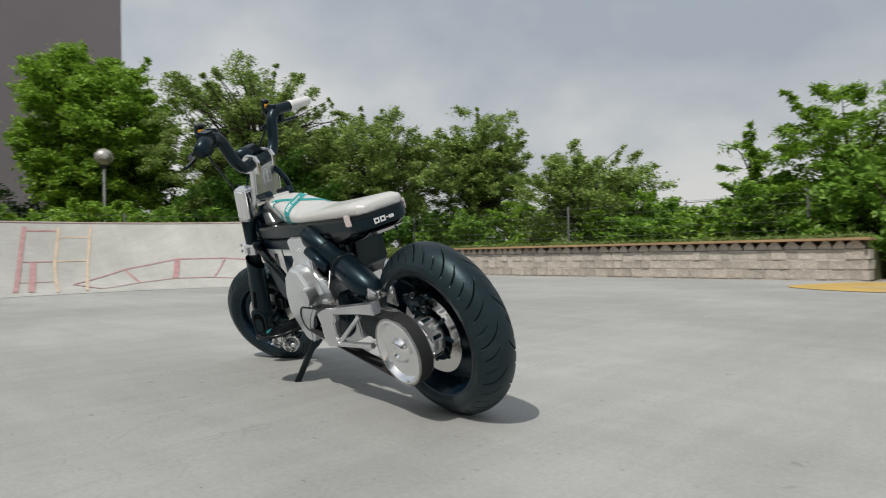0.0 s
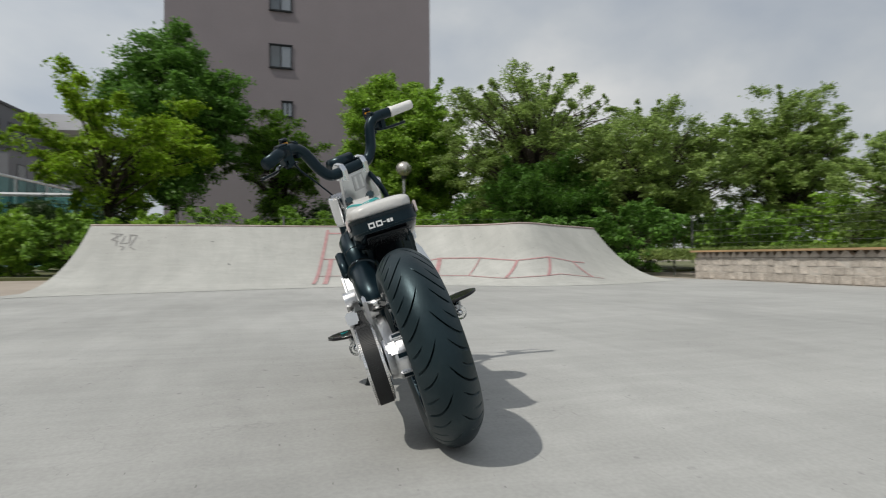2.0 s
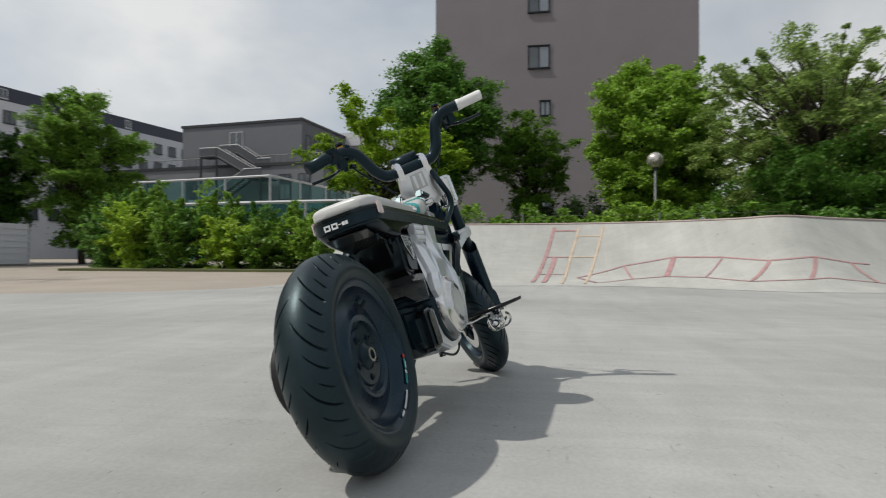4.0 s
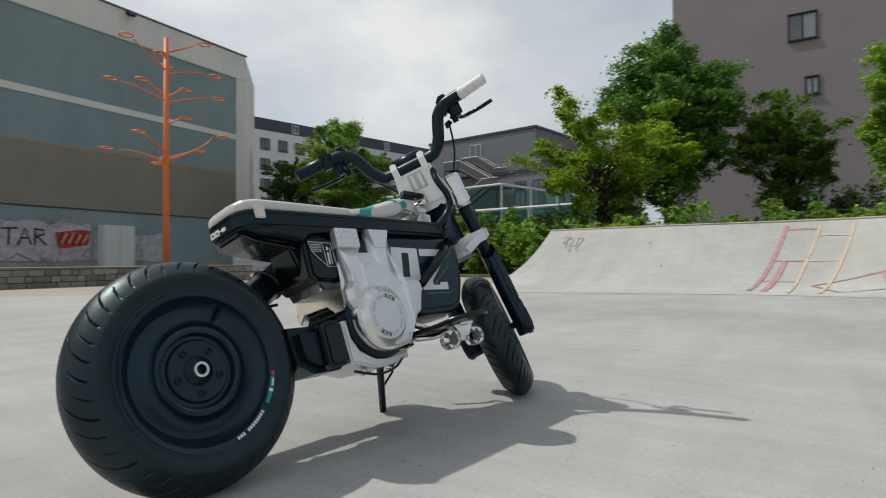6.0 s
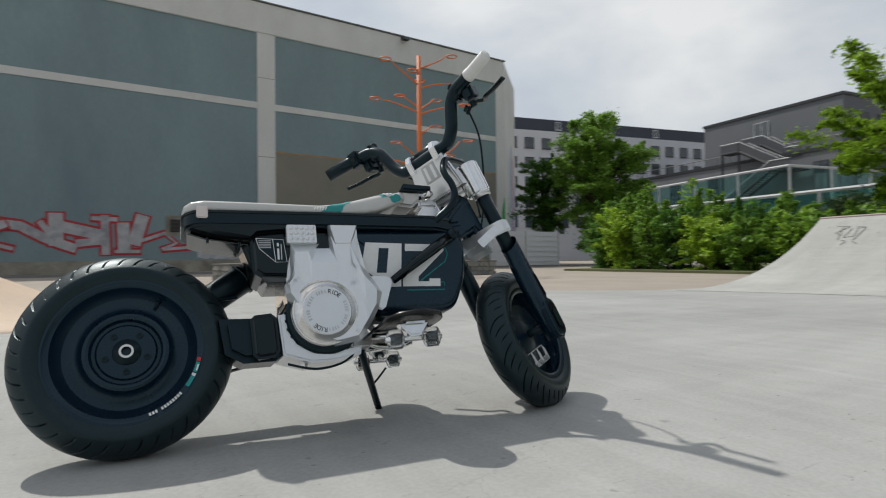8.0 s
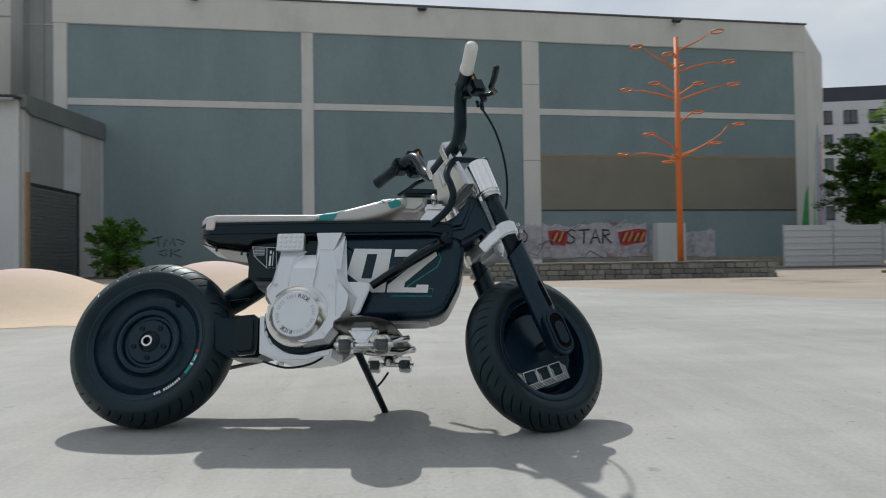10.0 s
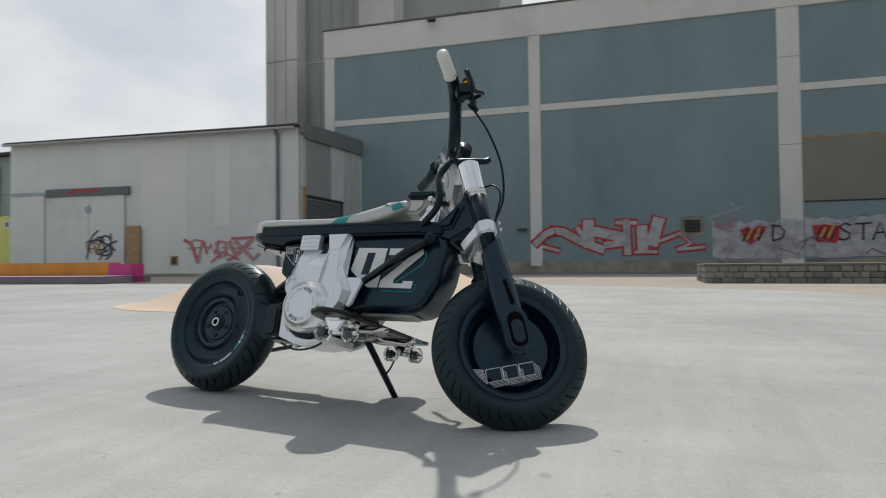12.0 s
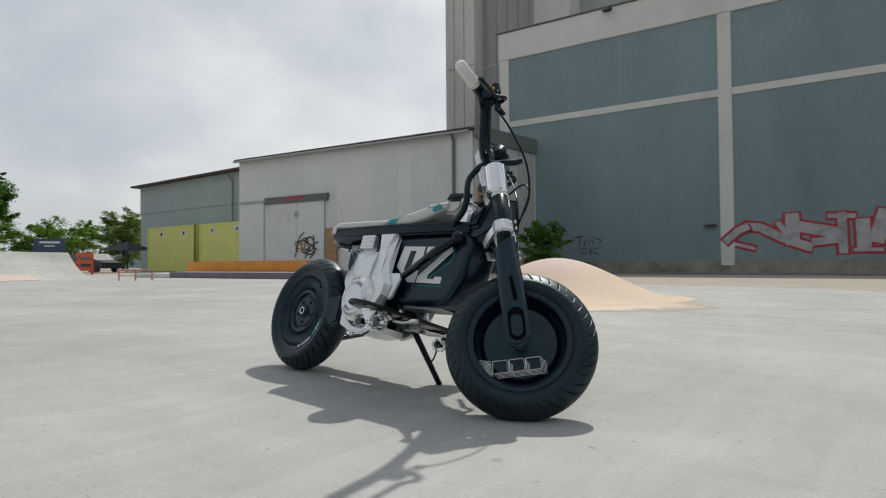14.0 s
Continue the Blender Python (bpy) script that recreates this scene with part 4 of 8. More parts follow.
landing(stair, -2.2, 0.0, 7.7, 10.4, 13.2)
flight(stair, 7.7, 13.2, 4.9, 11.5, -2.2)
landing(stair, -2.3, -0.9, 3.0, 4.9, 11.3)
landing(stair, -4.0, -2.4, 9.3, 11.95, 12.6)
flight(stair, 9.3, 12.6, 4.4, 9.95, -4.0)
landing(stair, -5.6, -2.4, 2.0, 4.4, 9.55)
flight(stair, 4.4, 9.5, 10.4, 5.9, -5.6)
landing(stair, -5.6, -2.4, 10.4, 12.2, 5.9)
for x, y, z0, z1 in ((-3.9, 11.8, 0, 12.5), (-3.9, 9.5, 0, 13.6), (-5.5, 2.2, 0, 9.45), (-5.5, 12.0, 0, 5.8)):
    part("post", tube([(x, y, z0), (x, y, z1)], 0.14, sides=6), FRAME_DARK, stair)

# ---- the white flats ----
FLATS_TURN = math.degrees(math.atan2(58.3 - 64.8, 88.0 - 54.3))
flats = thing("white_flats", "long white block of flats with a dark attic storey", "apartment building", (54.3, 64.8, 0), FLATS_TURN)
# local: the front faces -y and runs along x
part("wall", box(-22, 54, 0, 14, -0.2, 19.2), APT_WHITE, flats)
part("attic", box(-22, 54, 0.25, 14, 19.2, 21.0), APT_ROOF, flats, "dark slate attic")
for z in (17.3, 14.4, 11.5, 8.6, 5.7):
    for k in range(22):
        window(flats, Matrix.Translation((-19.0 + k * 2.85, -0.02, z)), 1.55, 1.6, bars=1)
for k in range(5):
    window(flats, Matrix.Translation((-12.0 + k * 9, 0.23, 20.1)), 1.1, 1.2, STEEL_GALV)

# ---- glass court fence ----
court = thing("court_fence", "tall ball court fence of teal glass panels and white rails", "fence")


def fence_run(points, top, low, glass_top, base=0.0):
    for a, b in zip(points, points[1:]):
        av, bv = Vector((*a, base)), Vector((*b, base))
        n = max(1, round((bv - av).length / 4.2))
        for k in range(n):
            p, q = av.lerp(bv, k / n), av.lerp(bv, (k + 1) / n)
            part("post", tube([p, p + Vector((0, 0, top))], 0.09, sides=8), STEEL_GALV, court)
            for z in (top, low):
                if z:
                    part("rail", tube([p + Vector((0, 0, z)), q + Vector((0, 0, z))], 0.09, sides=6), APT_WHITE, court, "white rail")
            d = q - p
            bm = box(0.12, d.length - 0.12, -0.012, 0.012, 0.2, glass_top)
            moved(bm, Matrix.Translation(p) @ Matrix.Rotation(math.atan2(d.y, d.x), 4, "Z"))
            part("glass_panel", bm, TEAL_GLASS, court).visible_shadow = False
    e = Vector((*points[-1], base))
    part("post", tube([e, e + Vector((0, 0, top))], 0.09, sides=8), STEEL_GALV, court)


fence_run([(43.3, 36.0), (40.1, 19.5), (56.0, 16.6)], 6.5, 0, 6.35)
fence_run([(27.6, 22.0), (26.9, 15.5), (26.1, 6.6)], 3.2, 1.6, 3.1)

board = thing("site_fence", "white metal site fence panels", "fence")
for k in range(2):
    part("panel", box(19.0 + k * 2.5, 21.45 + k * 2.5, 24.5, 24.56, 0.05, 2.0, bevel=0.01), APT_WHITE, board)
for k in range(3):
    part("post", tube([(19.0 + k * 2.5, 24.53, 0), (19.0 + k * 2.5, 24.53, 2.05)], 0.04, sides=8), STEEL_GALV, board)
for k in range(6):
    part("ridge", box(19.02, 23.98, 24.47, 24.5, 0.25 + k * 0.3, 0.28 + k * 0.3), APT_WHITE, board)

# ---- the great hall ----
HY = 30.53
hall = thing("storage_hall", "large hall with grey-green panels in a pale concrete frame", "industrial building")
part("wall", box(-17.7, 24.7, HY + 0.04, HY + 22, 0.55, 14.2), PLASTER, hall, "grey-green plaster infill panels")
part("base", box(-17.7, 24.8, HY - 0.02, HY + 22, -0.2, 0.55), OLD_BASE, hall, "crumbling stained base")
part("parapet", box(-17.75, 24.75, HY - 0.05, HY + 22.1, 13.28, 15.02, bevel=0.03), PALE_BEAM, hall, "pale concrete parapet")
for x0, x1 in ((-17.7, -17.0), (-4.55, -3.9), (7.82, 8.8), (24.0, 24.7)):
    part("pillar", box(x0, x1, HY - 0.03, HY + 0.2, 0.3, 13.28, bevel=0.015), PALE_BEAM, hall)
for x0, x1 in ((-17.0, -4.55), (-3.9, 7.82), (8.8, 24.0)):
    part("beam", box(x0, x1, HY, HY + 0.2, 9.0, 9.37, bevel=0.012), PALE_BEAM, hall)
part("panel", box(8.82, 23.98, HY + 0.015, HY + 0.06, 3.45, 6.58), BROWN_BOARD, hall, "brown rendered repair panel")
part("strip", box(8.82, 23.98, HY + 0.005, HY + 0.06, 6.58, 6.68), COPING, hall, "rusty edge strip")
part("strip", box(8.82, 23.98, HY + 0.005, HY + 0.06, 3.38, 3.45), ROOF_EDGE, hall)
part("roof_flashing", box(-17.8, 24.8, HY - 0.12, HY + 0.3, 15.02, 15.1), SHUTTER, hall, "dark sheet flashing")
for x in (-10.25, 2.17, 16.8):
    fl = new("flood_lamp")
    fl.parent = hall
    part("bracket", box(x - 0.05, x + 0.05, HY - 0.3, HY - 0.05, 14.8, 14.88), FRAME_DARK, fl)
    part("housing", box(x - 0.26, x + 0.26, HY - 0.5, HY - 0.22, 14.68, 14.9, bevel=0.05), FRAME_DARK, fl)
    part("lens", box(x - 0.2, x + 0.2, HY - 0.52, HY - 0.495, 14.72, 14.86), WINDOW, fl, "grey glass lamp front")
vent = new("vent")
vent.parent = hall
part("frame", box(3.25, 4.4, HY + 0.02, HY + 0.13, 1.8, 2.85), OLD_BASE, vent)
part("opening", box(3.45, 4.2, HY - 0.0, HY + 0.05, 2.0, 2.65), SPRAY_BLACK, vent)
for k in range(3):
    part("slat", box(3.45, 4.2, HY - 0.03, HY + 0.02, 2.08 + k * 0.2, 2.14 + k * 0.2), BARK, vent)
part("bracket", box(-5.3, -4.75, HY - 0.14, HY + 0.0, 2.3, 2.42), ROOF_EDGE, hall)
for z in (10.75, 6.3):
    part("pillar_joint", box(7.84, 8.78, HY - 0.034, HY - 0.03, z, z + 0.03), OLD_BASE, hall)
cab = thing("utility_cabinet", "pale grey steel utility cabinet against the hall wall", "cabinet", (16.75, HY + 1.12, 0), 4)
part("body", box(-0.9, 0.9, -0.3, 0.3, 0.12, 2.6, bevel=0.02), SHED_WALL, cab)
part("plinth", box(-0.92, 0.92, -0.28, 0.32, -0.05, 0.12), OLD_BASE, cab)
for s in (-0.44, 0.44):
    part("door", box(s - 0.42, s + 0.42, -0.325, -0.3, 0.2, 2.5, bevel=0.006), SHED_WALL, cab)


# ---- spray paint on the hall ----
def ribbon(bm, line, width, y):
    """A flat stroke on the facade through (x, z) points."""
    p = [Vector((a, b)) for a, b in line]
    rows = []
    for k, q in enumerate(p):
        d = (p[min(k + 1, len(p) - 1)] - p[max(k - 1, 0)]).normalized()
        s = Vector((-d.y, d.x)) * width / 2
        e = d * (width * 0.3 if k == len(p) - 1 else -width * 0.3 if k == 0 else 0)
        rows.append([bm.verts.new((v.x, y, v.y)) for v in (q + e - s, q + e + s)])
    for a, b in zip(rows, rows[1:]):
        bm.faces.new((a[0], a[1], b[1], b[0]))


def tag_at(u, v):
    return (-4.43 + (u - 105) * 0.00998, 2.83 - (v - 115) * 0.0104 - 0.0004 * (u - 590))


STROKES = [([(215, 185), (275, 190), (360, 235), (430, 262), (480, 278)], 40), ([(125, 262), (245, 290)], 16), ([(410, 140), (412, 255)], 56), ([(352, 170), (392, 225)], 24),
           ([(440, 185), (590, 213)], 50), ([(500, 255), (600, 240)], 34), ([(558, 137), (655, 137)], 20), ([(608, 130), (612, 295)], 34), ([(686, 165), (690, 275)], 52),
           ([(655, 288), (755, 284)], 16), ([(768, 125), (736, 238)], 56), ([(745, 240), (870, 190), (925, 236), (862, 268)], 16), ([(865, 270), (985, 255)], 14)]
tag = thing("graffiti_tag", "large white graffiti tag with red outlines on the hall wall", "graffiti")
for grow, m, lift, nm in ((22, SPRAY_RED, 0.0, "outline"), (0, SPRAY_WHITE, 0.004, "fill")):
    for k, (line, w) in enumerate(STROKES):
        bm = bmesh.new()
        ribbon(bm, [tag_at(u, v) for u, v in line], (w + grow) * 0.0102, HY + 0.034 - lift - 0.0006 * k * (1 if grow else 0.3) + (-0.006 if not grow else 0))
        part(nm, bm, m, tag)
for grow, m, y in ((22, SPRAY_RED, HY - 0.034), (0, SPRAY_WHITE, HY - 0.04)):
    bm = bmesh.new()
    ribbon(bm, [tag_at(u, v) for u, v in ((122, 255), (175, 205), (215, 186))], (34 + grow) * 0.0102, y)
    part("fill" if not grow else "outline", bm, m, tag)

wash = thing("whitewash_patch", "patchy lilac-white wash over old writing on the wall", "graffiti")
g = np.random.default_rng(77)
for x0, x1, z0, z1, y in ((4.75, 7.78, 0.56, 2.5, HY + 0.034), (7.83, 8.79, 0.5, 2.55, HY - 0.034), (8.84, 14.9, 0.56, 2.6, HY + 0.012), (15.1, 19.0, 0.56, 2.2, HY + 0.012)):
    bm = bmesh.new()
    n = 14
    xs = [x0 + (x1 - x0) * k / n for k in range(n + 1)]
    up = [bm.verts.new((x, y, z1 + g.uniform(-0.16, 0.1))) for x in xs]
    dn = [bm.verts.new((x, y, z0 + g.uniform(0.0, 0.12))) for x in xs]
    for k in range(n):
        bm.faces.new((dn[k], dn[k + 1], up[k + 1], up[k]))
    part("wash", bm, SPRAY_PATCH, wash)
for k in range(26):
    bm = bmesh.new()
    x, z = g.uniform(4.3, 14.5), g.uniform(0.7, 2.5)
    ribbon(bm, [(x, z), (x + g.uniform(0.2, 0.9), z + g.uniform(-0.5, 0.6)), (x + g.uniform(0.4, 1.4), z + g.uniform(-0.4, 0.5))], g.uniform(0.03, 0.09), HY - 0.036 - 0.0004 * k if 7.0 < x < 8.8 else HY + 0.01 - 0.0004 * k)
    part("scrawl", bm, (SPRAY_WHITE, SPRAY_PINK, SPRAY_WHITE, LEDGE_PURPLE)[k % 4], wash)
for k, a in enumerate(((5.1, 2.9, 6.3, 3.3), (5.6, 3.5, 6.0, 3.1), (4.6, 2.7, 5.3, 3.0))):
    bm = bmesh.new()
    ribbon(bm, [(a[0], a[1]), (a[2], a[3])], 0.035, HY + 0.03)
    part("scrawl", bm, SPRAY_WHITE, wash)
for x0, shape in ((6.0, [(0.0, 0.75), (0.35, 0.95), (0.6, 0.76), (0.85, 0.95), (1.2, 0.9), (1.0, 0.4), (0.7, 0.2), (0.5, 0.0), (0.3, 0.15)]),
                  (9.16, [(0.0, 0.9), (0.55, 0.95), (0.9, 0.86), (1.15, 0.9), (1.1, 0.25), (0.95, 0.0), (0.5, 0.12), (0.2, 0.05), (0.05, 0.3)]), (13.2, [(0.0, 0.8), (0.7, 0.92), (1.2, 1.0), (1.7, 0.95), (1.6, 0.2), (0.9, 0.1), (0.5, 0.0), (0.15, 0.05)])):
    blk = thing("striped_block", "red, black and orange striped sprayed shape on the hall wall", "graffiti", group="striped sprayed shapes")
    yb = HY - 0.012 if x0 > 8.8 else HY + 0.01
    bm = bmesh.new()
    bm.faces.new([bm.verts.new((x0 + a, yb, 1.3 + b)) for a, b in shape])
    part("ground", bm, SPRAY_RED, blk)
    wide = max(a for a, b in shape)
    n = int(wide / 0.2)
    for k in range(n):
        u = (k + 0.25) / n * (wide - 0.35)
        bm = bmesh.new()
        ribbon(bm, [(x0 + u + 0.1, 1.5 + 0.08 * (k % 2)), (x0 + u + 0.34, 2.12 - 0.06 * (k % 3))], 0.085, yb - 0.005 - 0.0005 * k)
        part("stripe", bm, (SPRAY_BLACK, SPRAY_YELLOW)[k % 2], blk)
GLYPHS = {"D": ([(0, 0), (0.03, 1)], [(-0.05, 0.98), (0.35, 0.92), (0.55, 0.6), (0.45, 0.2), (0.0, 0.02)]),
          "S": ([(0.5, 0.9), (0.25, 1.0), (0.05, 0.8), (0.2, 0.58), (0.45, 0.4), (0.42, 0.12), (0.15, 0.0), (0.0, 0.1)],),
          "T": ([(0, 0.95), (0.65, 0.98)], [(0.33, 0.96), (0.3, 0.02)]),
          "A": ([(0, 0), (0.3, 1.0), (0.58, 0.02)], [(0.12, 0.4), (0.48, 0.42)]),
          "R": ([(0.03, 0), (0.05, 1)], [(0.03, 0.97), (0.42, 0.92), (0.46, 0.66), (0.08, 0.52)], [(0.15, 0.52), (0.55, 0.02)])}
for text, x, y in (("D", 7.45, HY + 0.004), ("STAR", 10.25, HY - 0.014)):
    sign = thing("wall_letters", "thin black sprayed letters on the whitewashed wall", "graffiti")
    for ch in text:
        yy = HY - 0.045 if ch == "D" else y
        for line in GLYPHS[ch]:
            bm = bmesh.new()
            ribbon(bm, [(x + a * 0.95, 1.45 + b * 0.82) for a, b in line], 0.085, yy)
            part("letter_stroke", bm, SPRAY_BLACK, sign)
            yy -= 0.001
        x += 0.68
mural = thing("gable_mural", "green, blue and pink mural paint round the hall corner", "graffiti")
part("paint", prism([(24.02, 0.56), (24.69, 0.56), (24.69, 5.0), (24.5, 4.4), (24.3, 2.9)], HY - 0.042, HY - 0.034), GREEN_MURAL, mural)
scr = thing("black_scribble", "small black scribble on the hall wall", "graffiti")
for k, line in enumerate(([(0.0, 1.95), (0.55, 2.05), (0.3, 1.95), (0.32, 1.5)], [(0.6, 1.5), (0.75, 1.9), (0.95, 1.6), (1.1, 1.95), (1.2, 1.55)], [(0.4, 1.25), (0.75, 1.35), (0.7, 1.0), (0.4, 1.1)],
                          [(1.0, 1.35), (0.95, 0.95)], [(1.45, 1.35), (1.0, 1.15), (1.5, 0.95)], [(1.3, 1.9), (1.7, 1.75), (1.55, 1.6)])):
    bm = bmesh.new()
    ribbon(bm, [(-12.6 + a, b) for a, b in line], 0.06, HY + 0.03 - 0.001 * k)
    part("stroke", bm, SPRAY_BLACK, scr)

# facade four degrees off the x axis; x spread to fit the camera's view
def facade_to_view(p):
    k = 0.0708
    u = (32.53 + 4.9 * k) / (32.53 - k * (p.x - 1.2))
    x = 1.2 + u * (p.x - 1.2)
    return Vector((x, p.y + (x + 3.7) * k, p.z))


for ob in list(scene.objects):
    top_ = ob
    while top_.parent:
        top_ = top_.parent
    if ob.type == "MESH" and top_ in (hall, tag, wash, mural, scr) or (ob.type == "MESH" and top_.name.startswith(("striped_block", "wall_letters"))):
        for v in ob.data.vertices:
            v.co = facade_to_view(v.co)

part("gable_wall", prism([(26.32, 32.74), (31.45, 38.0), (31.0, 54), (26.3, 54)], -0.2, 15.04, axis="z"), PALE_BEAM, hall, "pale gable wall")
GABLE = Matrix.Translation((26.32, 32.74, 0)) @ Matrix.Rotation(math.atan2(38.0 - 32.74, 31.45 - 26.32), 4, "Z")
for x0, x1, z0, z1, m in ((1.6, 2.4, 0.4, 5.4, GREEN_MURAL), (2.6, 3.5, 0.4, 8.6, SPRAY_WHITE), (3.6, 4.6, 0.4, 9.8, BLUE_MURAL), (4.7, 5.9, 0.4, 9.2, SPRAY_PINK), (6.0, 7.2, 0.4, 7.0, BLUE_MURAL)):
    part("paint", moved(prism([(x0, z0), (x1, z0), (x1 - 0.15, z1), (x0 + 0.3, z1 - 0.8)], -0.012, -0.004), GABLE), m, mural)

# ---- silo tower behind the hall ----
silo = thing("silo_tower", "tall stained concrete silo tower behind the hall", "industrial tower")
# the pale and dark colours imitate the tower's lit and shaded sides
part("wall", box(-25.5, -22.75, 35.0, 40, -0.2, 34), SILO_LIT_PALE, silo, "stained concrete face coloured pale as the lit side")
part("wall", box(-22.8, -18.2, 36.2, 44, -0.2, 34), SILO_SHADED_GREY, silo, "ribbed concrete face darkened as the shaded side")
for x in (-24.7, -23.75):
    part("joint", box(x, x + 0.05, 34.97, 35.0, 0, 34), SILO_SHADED_GREY, silo)
for k in range(5):
    part("rib", box(-22.5 + k * 0.95, -22.42 + k * 0.95, 36.12, 36.2, 0, 34), SILO_SHADED_GREY, silo)
for z in (8.5, 15.8, 25.5):
    part("joint", box(-25.45, -22.75, 34.96, 35.0, z, z + 0.06), SILO_SHADED_GREY, silo)
    part("joint", box(-22.8, -18.2, 36.16, 36.2, z, z + 0.06), SILO_LIT_PALE, silo)
part("stair_shaft", box(-18.2, -15.4, 36.2, 44, 12, 34), SILO_LIT_PALE, silo)
part("machine_house", box(-15.4, -8.0, 38, 46, 12, 24), SILO_SHADED_GREY, silo)
duct = thing("roof_machine", "tangle of dark pipes and a fan on the hall roof", "roof machine", (-11.6, 33.0, 14.88))
part("drum", turned([(0, 0), (0, 0.9), (0.8, 0.9), (1.1, 0.5), (1.1, 0)], axis="z", sides=20), STEEL_GALV, duct)
for k in range(7):
    g = np.random.default_rng(40 + k)
    a = g.uniform(-2.6, 2.6, 3)
    part("pipe", tube(bow([(a[0] - 1.2, 0.2, 0.0), (a[0] - 0.6, 0, 0.9 + g.uniform(0, 0.6)), (a[0] + 0.5, 0.1, 1.0 + g.uniform(-0.4, 0.4)), (a[0] + 1.0, 0, 0.0)], 5), 0.09, sides=6), FRAME_DARK, duct)

# ---- white shed and its annex ----
shed = thing("white_shed", "white sheet-metal shed with stained walls and a dark roof edge", "shed")
SX0, SX1, SY0, SY1 = -32.75, -14.95, 21.15, 23.25


part("wall", prism([(SX0, SY0), (SX1, SY1), (SX1 + 0.2, 30.4), (SX0, 34)], -0.2, 7.5, axis="z"), SHED_WALL, shed)
part("roof", prism([(SX0 - 0.2, SY0 - 0.35), (SX1 + 0.15, SY1 - 0.35), (SX1 + 0.15, 30.45), (SX0 - 0.2, 34)], 7.5, 7.57, axis="z"), ROOF_EDGE, shed, "corrugated brown roof edge")
SHED_TURN = Matrix.Translation((SX0, SY0, 0)) @ Matrix.Rotation(math.atan2(SY1 - SY0, SX1 - SX0), 4, "Z")
SHED_LONG = math.hypot(SX1 - SX0, SY1 - SY0)
for k in range(90):
    part("roof_rib", moved(box(k * 0.2, k * 0.2 + 0.09, -0.4, 0.2, 7.56, 7.6), SHED_TURN), ROOF_EDGE, shed)
part("gutter", moved(tube([(-0.1, -0.4, 7.44), (SHED_LONG, -0.4, 7.4)], 0.07, sides=8), SHED_TURN), DULL_GALV, shed, "grey half-round gutter")
dp = SHED_LONG - 1.08
part("downpipe", moved(tube([(dp, -0.36, 7.36), (dp, -0.12, 7.1), (dp, -0.1, 6.8), (dp, -0.1, 0.0)], 0.085, sides=8), SHED_TURN), HOUSE_BASE, shed, "dark downpipe")
part("corner_strip", moved(box(SHED_LONG - 0.12, SHED_LONG + 0.04, -0.05, 0.1, 0, 7.4), SHED_TURN), SHED_WALL, shed)
part("corner_panel", moved(box(SHED_LONG - 0.95, SHED_LONG - 0.13, -0.022, 0.0, 0.1, 3.95), SHED_TURN), APT_WHITE, shed, "lighter patched sheet")
part("patch", moved(box(8.7, 11.6, -0.012, 0.0, 0.12, 7.2), SHED_TURN), SHED_PATCH, shed, "newer white sheet")
part("patch", moved(box(13.2, 14.1, -0.01, 0.0, 2.6, 7.2), SHED_TURN), SHED_PATCH, shed, "newer white sheet")
part("foot_strip", moved(box(0, SHED_LONG, -0.03, 0.0, -0.05, 0.1), SHED_TURN), OLD_BASE, shed, "dirty wall foot")
for k in range(1, 10):
    part("seam", moved(box(k * 1.9, k * 1.9 + 0.012, -0.008, 0.0, 0.1, 7.3), SHED_TURN), SHED_WALL, shed)
gate = new("sliding_door")
gate.parent = shed
part("track", moved(box(2.65, 8.05, -0.2, -0.02, 4.42, 4.85), SHED_TURN), SHUTTER, gate, "dark sliding track")
for k in range(2):
    part("leaf", moved(box(3.2 + k * 2.28, 5.46 + k * 2.28, -0.12, -0.03, 0.12, 4.42, bevel=0.01), SHED_TURN), SHED_WALL, gate)
part("round_vent", moved(turned([(-0.14, 0.0), (-0.14, 0.22), (-0.12, 0.22)], sides=20, origin=(5.44, 0, 3.66)), SHED_TURN), SHED_GREEN, gate)
part("door", moved(box(0.3, 2.45, -0.09, -0.02, 0.12, 4.55, bevel=0.01), SHED_TURN), SHED_WALL, shed)
part("door_track", moved(box(0.2, 2.6, -0.12, -0.02, 4.55, 4.72), SHED_TURN), SHED_GREEN, shed)
part("vent_hole", moved(box(10.55, 11.02, -0.04, 0.02, 0.55, 1.05), SHED_TURN), COPING, shed, "rusty vent opening")
part("vent_grille", moved(box(10.65, 10.92, -0.05, -0.035, 0.63, 0.97), SHED_TURN), BARK, shed)
part("plank", moved(box(7.92, 8.78, -0.2, -0.1, 0.1, 2.7, bevel=0.01), SHED_TURN), COPING, shed, "leaning wooden board")


def shed_stroke(name, line, width, mat_, owner, lift):
    bm = bmesh.new()
    ribbon(bm, line, width, lift)
    part(name, moved(bm, SHED_TURN), mat_, owner)


def shed_tag(u, v):
    """A place on the tag: u 0 to 160 along it, v 0 to 55 down it."""
    return (11.4 + u * 0.0269, 2.02 - v * 0.0264)


